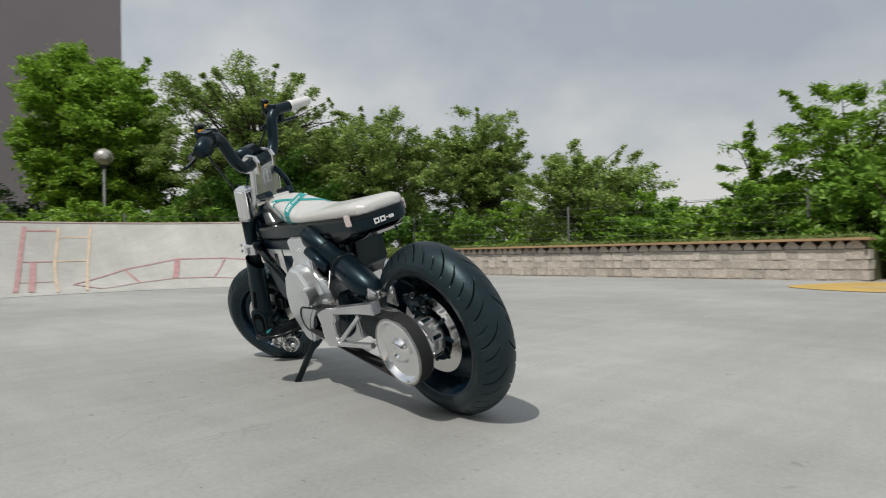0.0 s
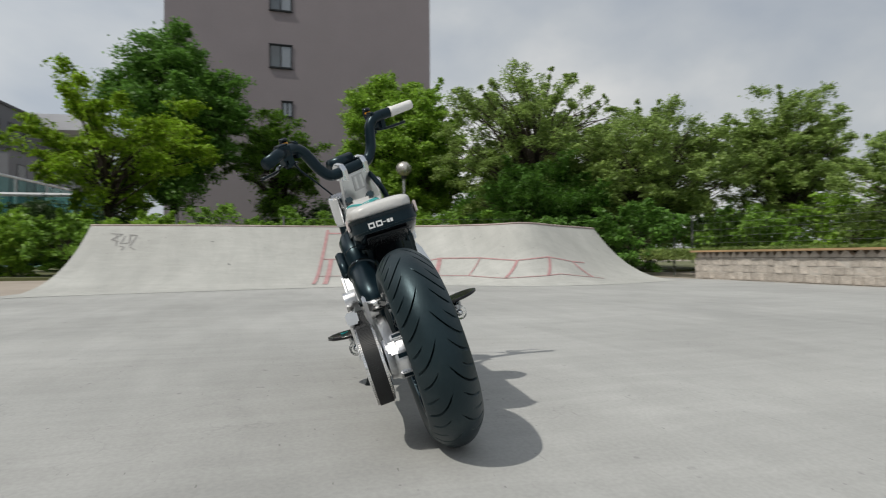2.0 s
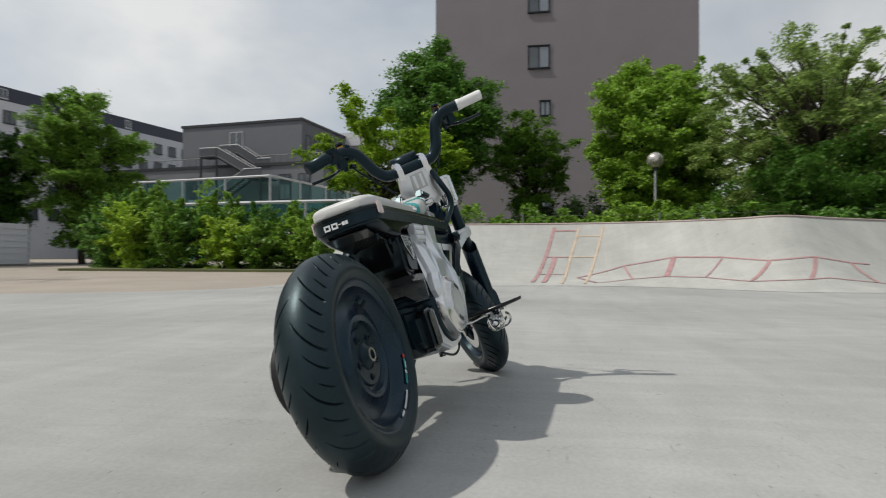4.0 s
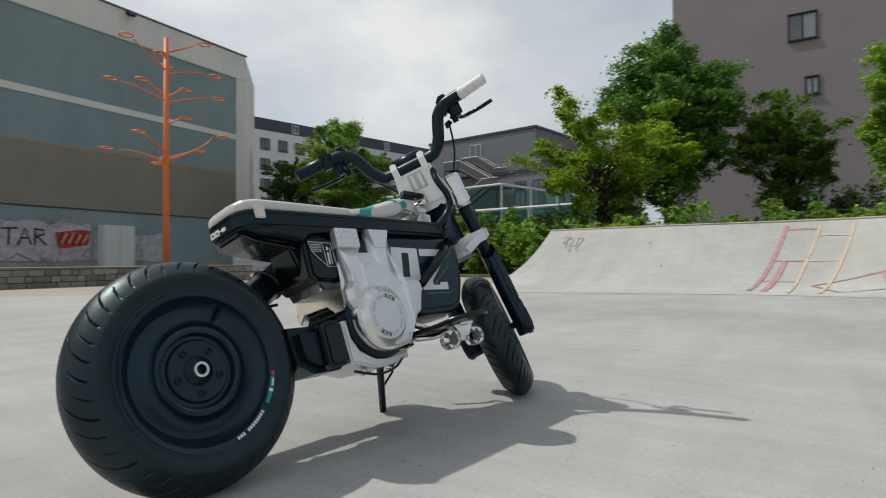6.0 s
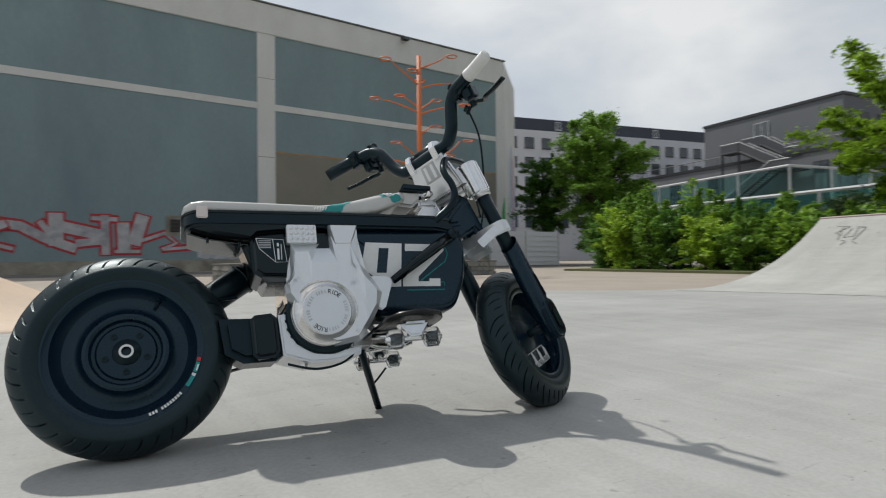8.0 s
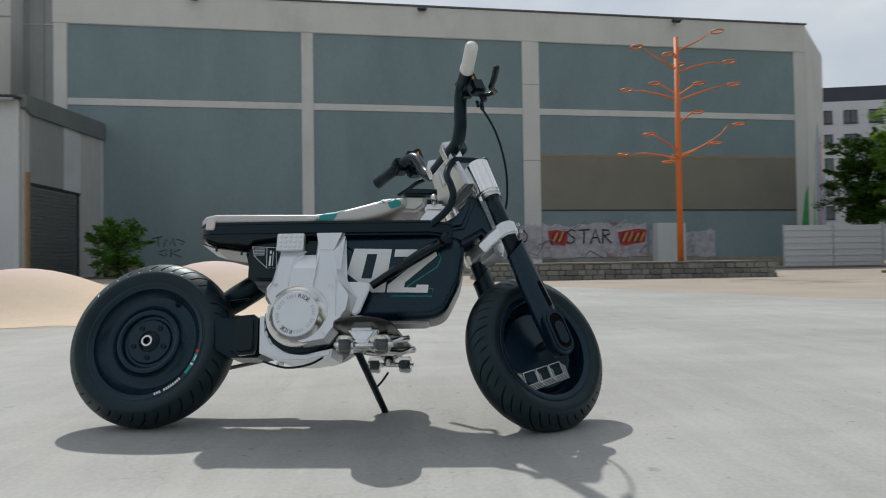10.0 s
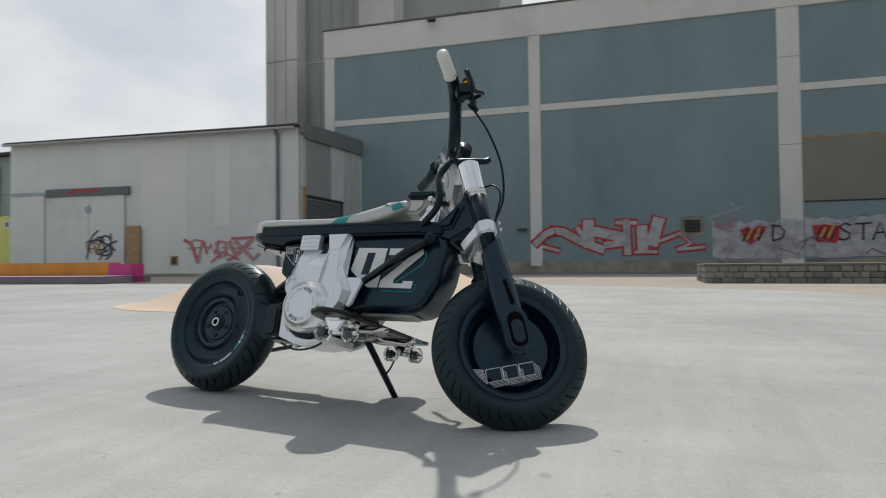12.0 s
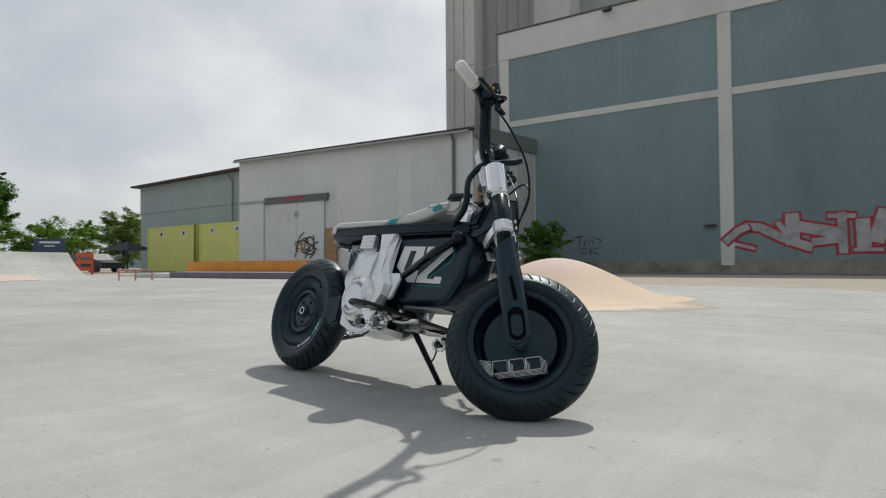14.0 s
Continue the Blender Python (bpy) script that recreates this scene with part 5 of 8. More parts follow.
pink = thing("graffiti_tag", "faded red angular graffiti tag on the white shed", "graffiti")
for k, (line, w) in enumerate((
        ([(0, 6), (14, 12), (30, 50)], 0.2), ([(30, 50), (40, 8)], 0.14), ([(40, 8), (22, 5), (10, 14)], 0.1),
        ([(44, 10), (50, 34), (58, 14), (66, 34), (76, 8)], 0.15), ([(70, 12), (78, 42), (90, 36), (92, 12), (78, 10)], 0.16),
        ([(100, 10), (112, 40), (96, 46)], 0.2), ([(104, 4), (152, 3), (140, 14)], 0.14), ([(148, 6), (112, 38)], 0.22), ([(112, 10), (150, 46), (160, 36)], 0.2),
        ([(60, 50), (84, 30), (120, 46)], 0.1), ([(8, 22), (60, 20)], 0.07), ([(84, 22), (150, 24)], 0.07))):
    shed_stroke("stroke", [shed_tag(u, v) for u, v in line], w, SPRAY_PINK if k % 3 else SPRAY_ROSE, pink, -0.03 - 0.002 * k)
dark = thing("graffiti_tag", "black and ochre scribbled tag on the shed door", "graffiti")
for k in range(7):
    a0 = 0.9 * k
    ring = [(6.0 + 0.38 * (k % 3) - 0.2 + (0.32 + 0.05 * (k % 4)) * math.cos(a0 + a), 1.55 + 0.22 * (k % 2) + (0.3 + 0.07 * (k % 3)) * math.sin(a0 + a)) for a in (0.55 * q for q in range(9))]
    shed_stroke("stroke", ring, 0.1, SPRAY_BLACK if k % 3 else COPING, dark, -0.13 - 0.0015 * k)
for k, line in enumerate(([(5.35, 1.0), (5.7, 2.2), (6.1, 2.5)], [(6.2, 0.9), (6.7, 1.7), (7.3, 1.9)], [(5.4, 1.9), (6.2, 2.0), (7.2, 1.4)], [(6.9, 2.3), (7.0, 1.2), (6.6, 0.9)])):
    shed_stroke("stroke", line, 0.09, SPRAY_BLACK, dark, -0.145 - 0.0015 * k)
smear = thing("red_smear", "small red paint smear over the sliding door", "graffiti")
shed_stroke("stroke", [(4.3, 4.62), (4.8, 4.72), (5.5, 4.66), (6.2, 4.74)], 0.14, SPRAY_RED, smear, -0.21)

annex = thing("shed_annex", "grey sheet-clad annex with a roller shutter between shed and hall", "shed")
AX = -14.79
part("wall", box(-15.4, AX, 23.4, 29.6, -0.2, 7.4), SILO_LIT_PALE, annex, "pale streaked sheet wall")
part("roof", prism([(23.25, 7.72), (29.72, 8.02), (29.72, 7.14), (23.7, 6.95), (23.25, 7.2)], -15.4, AX + 0.16, axis="x"), ANNEX_EDGE, annex, "dark green-grey eaves band")
part("corner_post", box(AX, AX + 0.1, 23.4, 23.62, 0, 4.5), COPING, annex, "rusty corner post")
part("sheet", box(AX, AX + 0.05, 23.72, 26.15, 4.1, 6.98), SILO_SHADED_GREY, annex, "darker grey sheet")
part("sheet", box(AX, AX + 0.035, 26.17, 27.6, 4.05, 7.05), SHED_WALL, annex, "pale sheet")
part("sheet", box(AX, AX + 0.045, 28.3, 29.55, 0.0, 7.1), SILO_LIT_PALE, annex, "pale sheet")
part("lintel", box(AX, AX + 0.08, 23.65, 27.5, 3.95, 4.08), FRAME_DARK, annex)
sh = new("roller_shutter")
sh.parent = annex
for k in range(23):
    part("slat", box(AX - 0.01, AX + 0.03, 23.64, 27.3, k * 0.17, k * 0.17 + 0.155), SHUTTER, sh)
part("shutter_rail", box(AX, AX + 0.07, 27.3, 27.42, 0, 3.95), FRAME_DARK, sh)

gshed = thing("green_grey_shed", "long green-grey sheet-metal shed", "shed")
part("wall", box(-55.3, -33.2, 25.2, 34, -0.2, 8.0), SHED_GREEN, gshed)
part("upper_band", box(-55.35, -33.2, 25.14, 34, 5.45, 8.0), SHED_GREEN, gshed)
part("roof", prism([(-56.0, 24.5), (-33.0, 24.5), (-33.0, 34), (-56.0, 34)], 8.0, 8.16, axis="z"), ROOF_EDGE, gshed)
for x in (-39.6,):
    part("downpipe", tube([(x, 25.02, 0), (x, 25.02, 7.2), (x - 0.25, 24.7, 7.9)], 0.055, sides=8), ANNEX_EDGE, gshed)

# ---- lime containers ----
for x0, y, tall, wins in ((-48.1, 22.4, 3.66, (2.4, 5.9)), (-39.0, 21.9, 3.55, (1.75, 4.9))):
    c = thing("site_container", "lime-green site container with two square windows", "container", (x0, y, 0), 0, "lime containers")
    part("body", box(0, 7.4, 0, 2.6, 0.2, tall, bevel=0.03), YELLOW_GREEN, c)
    for s in wins:
        part("window", box(s - 0.3, s + 0.3, -0.03, 0.0, 2.85, 3.3), APT_WHITE, c, "small white-framed window")
        part("window_pane", box(s - 0.13, s + 0.13, -0.045, -0.03, 2.94, 3.2), WINDOW, c)
    for s in (0.08, 7.32):
        part("corner_post", box(s - 0.08, s + 0.08, -0.035, 0.1, 0.1, tall + 0.03), YELLOW_GREEN, c)
    part("base_rail", box(0.0, 7.4, -0.04, 0.1, 0.0, 0.75), YELLOW_GREEN, c)
    part("top_rail", box(0.0, 7.4, -0.03, 0.1, tall - 0.14, tall + 0.02), YELLOW_GREEN, c)

# ---- ledges ----
led = thing("skate_ledge", "long low skate ledge with an ochre beam on a mauve base", "skate ledge", (-13.65, 11.0, 0), 6)
part("base", box(-7.4, 0.0, 0, 2.0, 0, 0.22, bevel=0.01), LEDGE_PURPLE, led)
part("pale_step", box(-9.8, -7.4, 0.02, 2.0, 0, 0.18, bevel=0.01), PALE_BEAM, led, "pale concrete step")
part("ledge_top", box(-7.4, 0.0, -0.02, 1.15, 0.22, 0.235), LEDGE_LILAC, led, "lilac painted top")
part("beam", box(-7.95, -0.9, 1.2, 1.7, 0.2, 0.66, bevel=0.015), LEDGE_ORANGE, led, "ochre painted beam")
part("end_block", box(-0.9, 0.0, 1.15, 1.7, 0, 0.6, bevel=0.015), MAGENTA, led, "magenta painted end block")
rail = thing("grind_rail", "low mauve steel grind rail on three legs", "rail", (-17.9, 7.45, 0), 24)
part("bar", tube([(-0.72, 0, 0.36), (0.72, 0, 0.36)], 0.03, sides=8), SPRAY_PINK, rail)
for s in (-0.66, 0, 0.66):
    part("leg", tube([(s, 0, 0), (s, 0, 0.36)], 0.025, sides=8), SPRAY_PINK, rail)
part("bar", tube([(-0.66, 0, 0.16), (0.66, 0, 0.16)], 0.015, sides=6), SPRAY_PINK, rail)

qp = thing("far_quarter_pipe", "far pale concrete quarter pipe with a pink painted foot", "skate ramp", (-22.0, 7.75, 0), 200)
prof = [(0, 0)] + [(1.5 * k / 10, 0.02 + 1.02 * (k / 10) ** 2.2) for k in range(1, 11)] + [(3.4, 1.04), (3.4, 0)]
part("curve", prism(prof, -0.2, 9.0, axis="y"), RAMP, qp)
part("painted_foot", prism([(0.08, 0.012), (0.68, 0.2), (0.68, 0.215), (0.08, 0.03)], 2.0, 6.5, axis="y"), PINK_CREAM, qp, "pink painted foot")
bd = thing("road_barrier", "red-orange slatted barrier beside the quarter pipe", "barrier", (-34.9, 12.4, 0), 20)
for z in (0.34, 0.74, 1.14):
    part("board", box(-0.65, 0.65, -0.03, 0.03, z - 0.12, z + 0.12), ORANGE_RED, bd)
for s in (-0.5, 0.5):
    part("post", box(s - 0.06, s + 0.06, 0.03, 0.1, 0, 1.3), ORANGE_RED, bd)
for k, (x, y, w) in enumerate(((-52.5, 22.7, 3.2),)):
    tn = thing("canopy_tent", "dark canopy tent far off", "tent", (x, y, 0), 20)
    bm = bmesh.new()
    q = [bm.verts.new(c) for c in ((-w / 2, -w / 2, 1.9), (w / 2, -w / 2, 1.9), (w / 2, w / 2, 1.9), (-w / 2, w / 2, 1.9))]
    apex = bm.verts.new((0, 0, 2.7))
    for i in range(4):
        bm.faces.new((q[i], q[(i + 1) % 4], apex))
    bm.faces.new(q)
    part("canopy", bm, DARK_CLOTH, tn)
    for sx in (-1, 1):
        for sy in (-1, 1):
            part("leg", tube([(sx * w * 0.48, sy * w * 0.48, 0), (sx * w * 0.48, sy * w * 0.48, 1.9)], 0.05, sides=6), FRAME_DARK, tn)


bb = thing("banner_board", "dark board on posts with a pale line of print", "sign", (-45.0, 14.0, 0), 68)
part("board", box(-0.95, 0.95, -0.03, 0.03, 1.5, 2.45, bevel=0.01), CARD_BLUE, bb)
part("print_line", box(-0.6, 0.62, -0.036, -0.03, 2.12, 2.27), APT_WHITE, bb)
part("print_line", box(-0.32, 0.3, -0.036, -0.03, 1.9, 1.98), APT_WHITE, bb)
for s in (-0.85, 0.85):
    part("post", box(s - 0.05, s + 0.05, 0.03, 0.12, 0, 2.4), FRAME_DARK, bb)


def parked_car(x, y, turn, mat_, label):
    c = thing("parked_car", label, "car", (x, y, 0), turn)
    body = [(-2.1, 0.3), (2.1, 0.3), (2.15, 0.75), (1.2, 0.95), (0.6, 1.42), (-1.2, 1.45), (-1.9, 0.95), (-2.15, 0.85)]
    part("body", prism(body, -0.85, 0.85, bevel=0.06), mat_, c)
    part("windscreen", prism([(-1.6, 0.98), (1.1, 0.98), (0.55, 1.36), (-1.15, 1.38)], -0.87, 0.87), WINDOW, c)
    for sx in (-1.3, 1.3):
        for sy in (-0.78, 0.78):
            part("wheel", turned([(sy - 0.1, 0), (sy - 0.1, 0.32), (sy + 0.1, 0.32), (sy + 0.1, 0)], origin=(sx, 0, 0.32), sides=16), DARK_CLOTH, c)


parked_car(-46.5, 17.5, 15, FRAME_DARK, "dark car parked beyond the skate park")
parked_car(-56.0, 17.0, 10, APT_WHITE, "white car parked beyond the skate park")
parked_car(-62.0, 21.0, 12, HOUSE_GREY, "grey car parked beyond the skate park")
fb = thing("far_hall", "low far-off hall with a blue-grey roof", "industrial building", (-135, 62, 0), 20)
part("wall", box(-9, 9, 0, 10, 0, 9.0), SHED_GREEN, fb)
part("roof", box(-9.3, 9.3, -0.3, 10.3, 9.0, 10.6), CARD_BLUE, fb)

# ---- painted concrete humps ----
def hump(label, x, y, rx, ry, h, mat_, turn=0):
    t = thing("skate_hump", label, "skate hump", (x, y, 0), turn)
    bm = bmesh.new()
    N, R = 48, 14
    rings = []
    for k in range(R + 1):
        u = k / R
        z = 0.004 + h * (0.5 + 0.5 * math.cos(math.pi * u)) ** 1.1
        rings.append([bm.verts.new((rx * u * math.cos(2 * math.pi * i / N), ry * u * math.sin(2 * math.pi * i / N), z)) for i in range(N)] if k else [bm.verts.new((0, 0, h + 0.004))])
    for a, b in zip(rings, rings[1:]):
        for i in range(N):
            j = (i + 1) % N
            bm.faces.new((a[0], b[i], b[j]) if len(a) == 1 else (a[i], a[j], b[j], b[i]))
    part("mound", bm, mat_, t, smooth=True)
    return t


hump("peach-painted concrete hump with a pink top", -3.3, 4.7, 1.9, 1.5, 0.52, HUMP_PAINT, 10)
hump("peach-painted concrete hump with a pinkish top", -1.7, 6.2, 2.0, 1.6, 0.58, HUMP_PAINT, -10)
bm = bmesh.new()
N = 60
vs = [bm.verts.new((3.3 * math.cos(2 * math.pi * i / N) * (1 + 0.06 * math.sin(3 * 2 * math.pi * i / N)), 1.85 * math.sin(2 * math.pi * i / N) * (1 + 0.05 * math.sin(5 * 2 * math.pi * i / N)), 0)) for i in range(N)]
bm.faces.new(vs)
halo = finish("ground_paint", bm, HALO_PAINT)
halo.location = (-2.3, 5.0, 0.003)
structure(halo, "peach paint on the concrete round the humps", "ground paint")
bm = bmesh.new()
vs = [bm.verts.new((-0.15 + 1.05 * math.cos(2 * math.pi * i / N) * (1 + 0.1 * math.sin(6 * math.pi * i / N)), -7.6 + 1.1 * math.sin(2 * math.pi * i / N), 0.006)) for i in range(N)]
bm.faces.new(vs)
structure(finish("ground_paint", bm, OCHRE_WORN), "ochre paint patch before the stone wall", "ground paint")

# ---- faded line drawings on the ramp ----
def drawing(name, lines, mat_):
    for line, w in lines:
        ramp_stripe(name, line, w, mat_)


drawing("bridge_line", (([(18.4, 0.345), (22.8, 0.563), (27.46, 0.676), (32.75, 0.676), (37.8, 0.639), (41.5, 0.681), (44.1, 0.622), (45.8, 0.605)], 0.045),
                        ([(18.4, 0.345), (20.65, 0.2)], 0.06), ([(20.65, 0.2), (24.3, 0.33), (27.55, 0.4), (32.1, 0.4), (36.5, 0.345), (40.2, 0.403), (41.3, 0.429), (43.9, 0.345), (44.8, 0.294)], 0.035),
                        ([(22.8, 0.563), (24.3, 0.33)], 0.06), ([(27.46, 0.672), (27.57, 0.408)], 0.13), ([(32.75, 0.673), (32.1, 0.403)], 0.04), ([(37.84, 0.639), (36.54, 0.361)], 0.08),
                        ([(41.5, 0.672), (40.2, 0.403)], 0.08), ([(44.1, 0.622), (43.9, 0.345)], 0.08)), RED_CHALK)
drawing("ladder_line", (([(16.0, 0.97), (15.45, 0.67), (14.7, 0.2)], 0.09), ([(16.0, 0.94), (17.84, 0.94)], 0.06), ([(16.2, 0.665), (15.55, 0.19)], 0.12), ([(15.45, 0.672), (17.5, 0.672)], 0.04), ([(15.1, 0.41), (17.2, 0.41)], 0.03)), RED_CHALK)
drawing("ladder_line", (([(18.05, 0.966), (17.5, 0.66), (17.1, 0.14)], 0.06), ([(20.2, 0.975), (19.78, 0.66), (19.3, 0.15)], 0.06), ([(17.84, 0.89), (20.0, 0.89)], 0.04), ([(17.5, 0.672), (19.78, 0.676)], 0.04)), ORANGE_CHALK)
drawing("scribble_line", (([(2.1, 0.93), (2.9, 0.925), (2.3, 0.88), (2.8, 0.86)], 0.03), ([(2.5, 0.92), (2.8, 0.82)], 0.025), ([(3.1, 0.91), (3.0, 0.84), (3.5, 0.85), (3.4, 0.91)], 0.025), ([(3.3, 0.92), (3.8, 0.915), (3.6, 0.82)], 0.03), ([(3.0, 0.82), (3.3, 0.81), (3.2, 0.78)], 0.025), ([(3.6, 0.81), (4.0, 0.785)], 0.025)), material("grey_marker_ink", (0.22, 0.215, 0.21), 0.8))
for i, t in ((31.2, 0.885), (51.4, 0.773), (53.6, 0.93), (8.2, 0.86), (9.4, 0.62)):
    ramp_stripe("dark_spot", [(i, t), (i + 0.12, t)], 0.045, SHUTTER)

# ---- planter and the orange steel tree ----
PX0, PX1, PY0, PY1 = 3.05, 11.6, 14.0, 16.4
pl = thing("stone_planter", "long low planter of grey stone blocks", "planter")
part("core", box(PX0 + 0.06, PX1 - 0.06, PY0 + 0.06, PY1 - 0.06, -0.1, 0.36), STONE_GREY, pl)
part("cap", box(PX0 - 0.03, PX1 + 0.03, PY0 - 0.03, PY1 + 0.03, 0.38, 0.43, bevel=0.012), STONE_GREY, pl, "grey stone cap")
GREY_STONES = []
for me in STONE_MESH[:4]:
    m2 = me.copy()
    m2.materials.clear()
    m2.materials.append(STONE_GREY)
    GREY_STONES.append(m2)
lay_stones(pl, PX0, PX1, PY0 + 0.03, [(-0.08, 0.08), (0.08, 0.23), (0.23, 0.38)], 11, GREY_STONES, (0.16, 0.38))
lay_stones(pl, PY0, PY1, PX0 + 0.03, [(-0.08, 0.08), (0.08, 0.23), (0.23, 0.38)], 12, GREY_STONES, (0.16, 0.38), True)

ot = thing("orange_tree_sculpture", "orange steel tree sculpture with ring-shaped branch ends", "sculpture", (9.13, 14.75, 0.4))
part("stem", tube([(0, 0, 0), (0, 0, 6.72)], [0.095, 0.065], sides=12), ORANGE, ot, smooth=True)
BR = [(3.3, -1.6, 0.2, 3.25, 0), (3.35, 1.7, -0.3, 4.05, 0), (3.4, 1.45, 0.5, 3.65, 0), (3.55, -1.05, -0.4, 3.72, 0), (3.3, -0.55, -0.5, 2.9, 0), (5.1, -1.45, 0.25, 5.2, 0), (5.05, 1.5, -0.4, 5.2, 0),
      (5.2, 0.95, 0.5, 5.5, 0), (4.35, 0.45, -0.3, 4.4, 0), (5.25, -0.5, 0.4, 5.45, 0), (6.0, -1.3, -0.2, 6.35, 0), (6.1, 0.2, 0.3, 6.0, 0), (6.55, 1.4, 0.2, 7.0, 0), (5.9, 1.45, -0.3, 5.9, 0), (6.3, -0.4, -0.3, 6.1, 0)]
for z0, dx, dy, z1, _ in BR:
    b = part("branch", tube(bow([(0, 0, z0 - 0.25), (dx * 0.25, dy * 0.3, z0 - 0.12 + (z1 - z0) * 0.1), (dx * 0.65, dy * 0.7, (z0 + z1) / 2), (dx * 0.82, dy * 0.85, z1 - 0.03)], 4), [0.036 - 0.0018 * k for k in range(13)], sides=7), ORANGE, ot, smooth=True)
    ring = [(dx + 0.17 * math.cos(a), dy + 0.17 * math.sin(a), z1) for a in (2 * math.pi * k / 16 for k in range(17))]
    part("ring", tube(ring, 0.022, sides=6, caps=False), ORANGE, b, smooth=True)


# ---- motorcycle materials ----
RUBBER = material("tyre_rubber", (0.0075, 0.0135, 0.0165), 0.42, var=0.3, scale=9, fine=120, bump=0.08, dirt=(0.024, 0.031, 0.033), dirt_at=0.56, spec=0.45)
BLACK = material("satin_black_paint", (0.0036, 0.0095, 0.0145), 0.31, var=0.2, scale=6, fine=90, bump=0.02, spec=0.34)
BELT = material("belt_rubber", (0.022, 0.023, 0.024), 0.55, var=0.2, scale=20, fine=200, bump=0.05, spec=0.4)
GLOSS = material("gloss_black", (0.005, 0.005, 0.006), 0.16, var=0.1, bump=0.0, coat=0.05, spec=0.4)
NAVY = material("blue_black_satin", (0.003, 0.0105, 0.0225), 0.27, var=0.2, scale=5, fine=90, bump=0.02, spec=0.5)
ALLOY = material("cast_aluminium", (0.76, 0.77, 0.785), 0.32, metal=1.0, var=0.06, scale=12, fine=160, bump=0.05)
ALLOY_FLAT = material("blasted_silver_plate", (0.75, 0.775, 0.8), 0.34, metal=0.74, var=0.04, scale=10, fine=200, bump=0.04)
STEEL = material("bright_steel", (0.72, 0.715, 0.7), 0.22, metal=1.0, var=0.06, scale=14, fine=100, bump=0.02)
POLISHED = material("polished_aluminium", (0.84, 0.85, 0.86), 0.16, metal=1.0, var=0.04, scale=12, fine=120, bump=0.01)
CHROME = material("polished_chrome", (0.82, 0.83, 0.84), 0.14, metal=1.0, var=0.04, scale=14, fine=100, bump=0.01)
SEAT_GREY = material("pale_grey_seat_cover", (0.56, 0.56, 0.545), 0.3, var=0.05, scale=5, fine=140, bump=0.03, coat=0.25)
TEAL = material("teal_print", (0.015, 0.27, 0.27), 0.5, var=0.08)
WHITE_PRINT = material("white_print", (0.78, 0.79, 0.79), 0.5, var=0.05)
WHITE_GRIP = material("white_rubber_grip", (0.74, 0.74, 0.72), 0.55, var=0.04, scale=20)
PINK_TAB = material("pale_pink_reflector", (0.7, 0.62, 0.6), 0.3, var=0.08)
AMBER = material("amber_lens", (0.8, 0.36, 0.02), 0.15, var=0.1, bump=0.0)
RED_PRINT = material("red_print", (0.55, 0.04, 0.03), 0.5)
GREY_PRINT = material("faint_grey_print", (0.57, 0.59, 0.615), 0.42, metal=0.55)
PALE_BOUNCE_GREY = material("pale_bounce_grey", (0.5, 0.51, 0.51), 0.5, var=0.08)
GREY_UNDER = material("gloss_grey_underside", (0.03, 0.032, 0.034), 0.2, var=0.1, bump=0.0, coat=0.6)
GRIP = material("gloss_black_deck", (0.004, 0.005, 0.006), 0.24, var=0.2, bump=0.03, spec=0.4)
CLEAR_WHEEL = glass_material("clear_skate_wheel", (0.97, 0.98, 0.98), 0.02, 1.22)
CLEAR_WHEEL.node_tree.nodes["Principled BSDF"].inputs["Transmission Weight"].default_value = 0.92

# blue specular tint on dark paints and rubber imitates cool reflected light
for m in (RUBBER, BLACK, GLOSS, NAVY):
    m.node_tree.nodes["Principled BSDF"].inputs["Specular Tint"].default_value = (0.62, 0.89, 1.0, 1)

# ---- the motorcycle ----
bike = new("electric_motorcycle")
bike.matrix_basis = Matrix.Translation((0.0112, -0.0507, 0.0077)) @ Matrix.Rotation(radians(-6.5), 4, "Z") @ Matrix.Rotation(radians(-18), 4, "X")
tagged(bike, "small black and silver electric motorcycle leaning on its side stand", "motorcycle")
BIKE_M = bike.matrix_basis.copy()


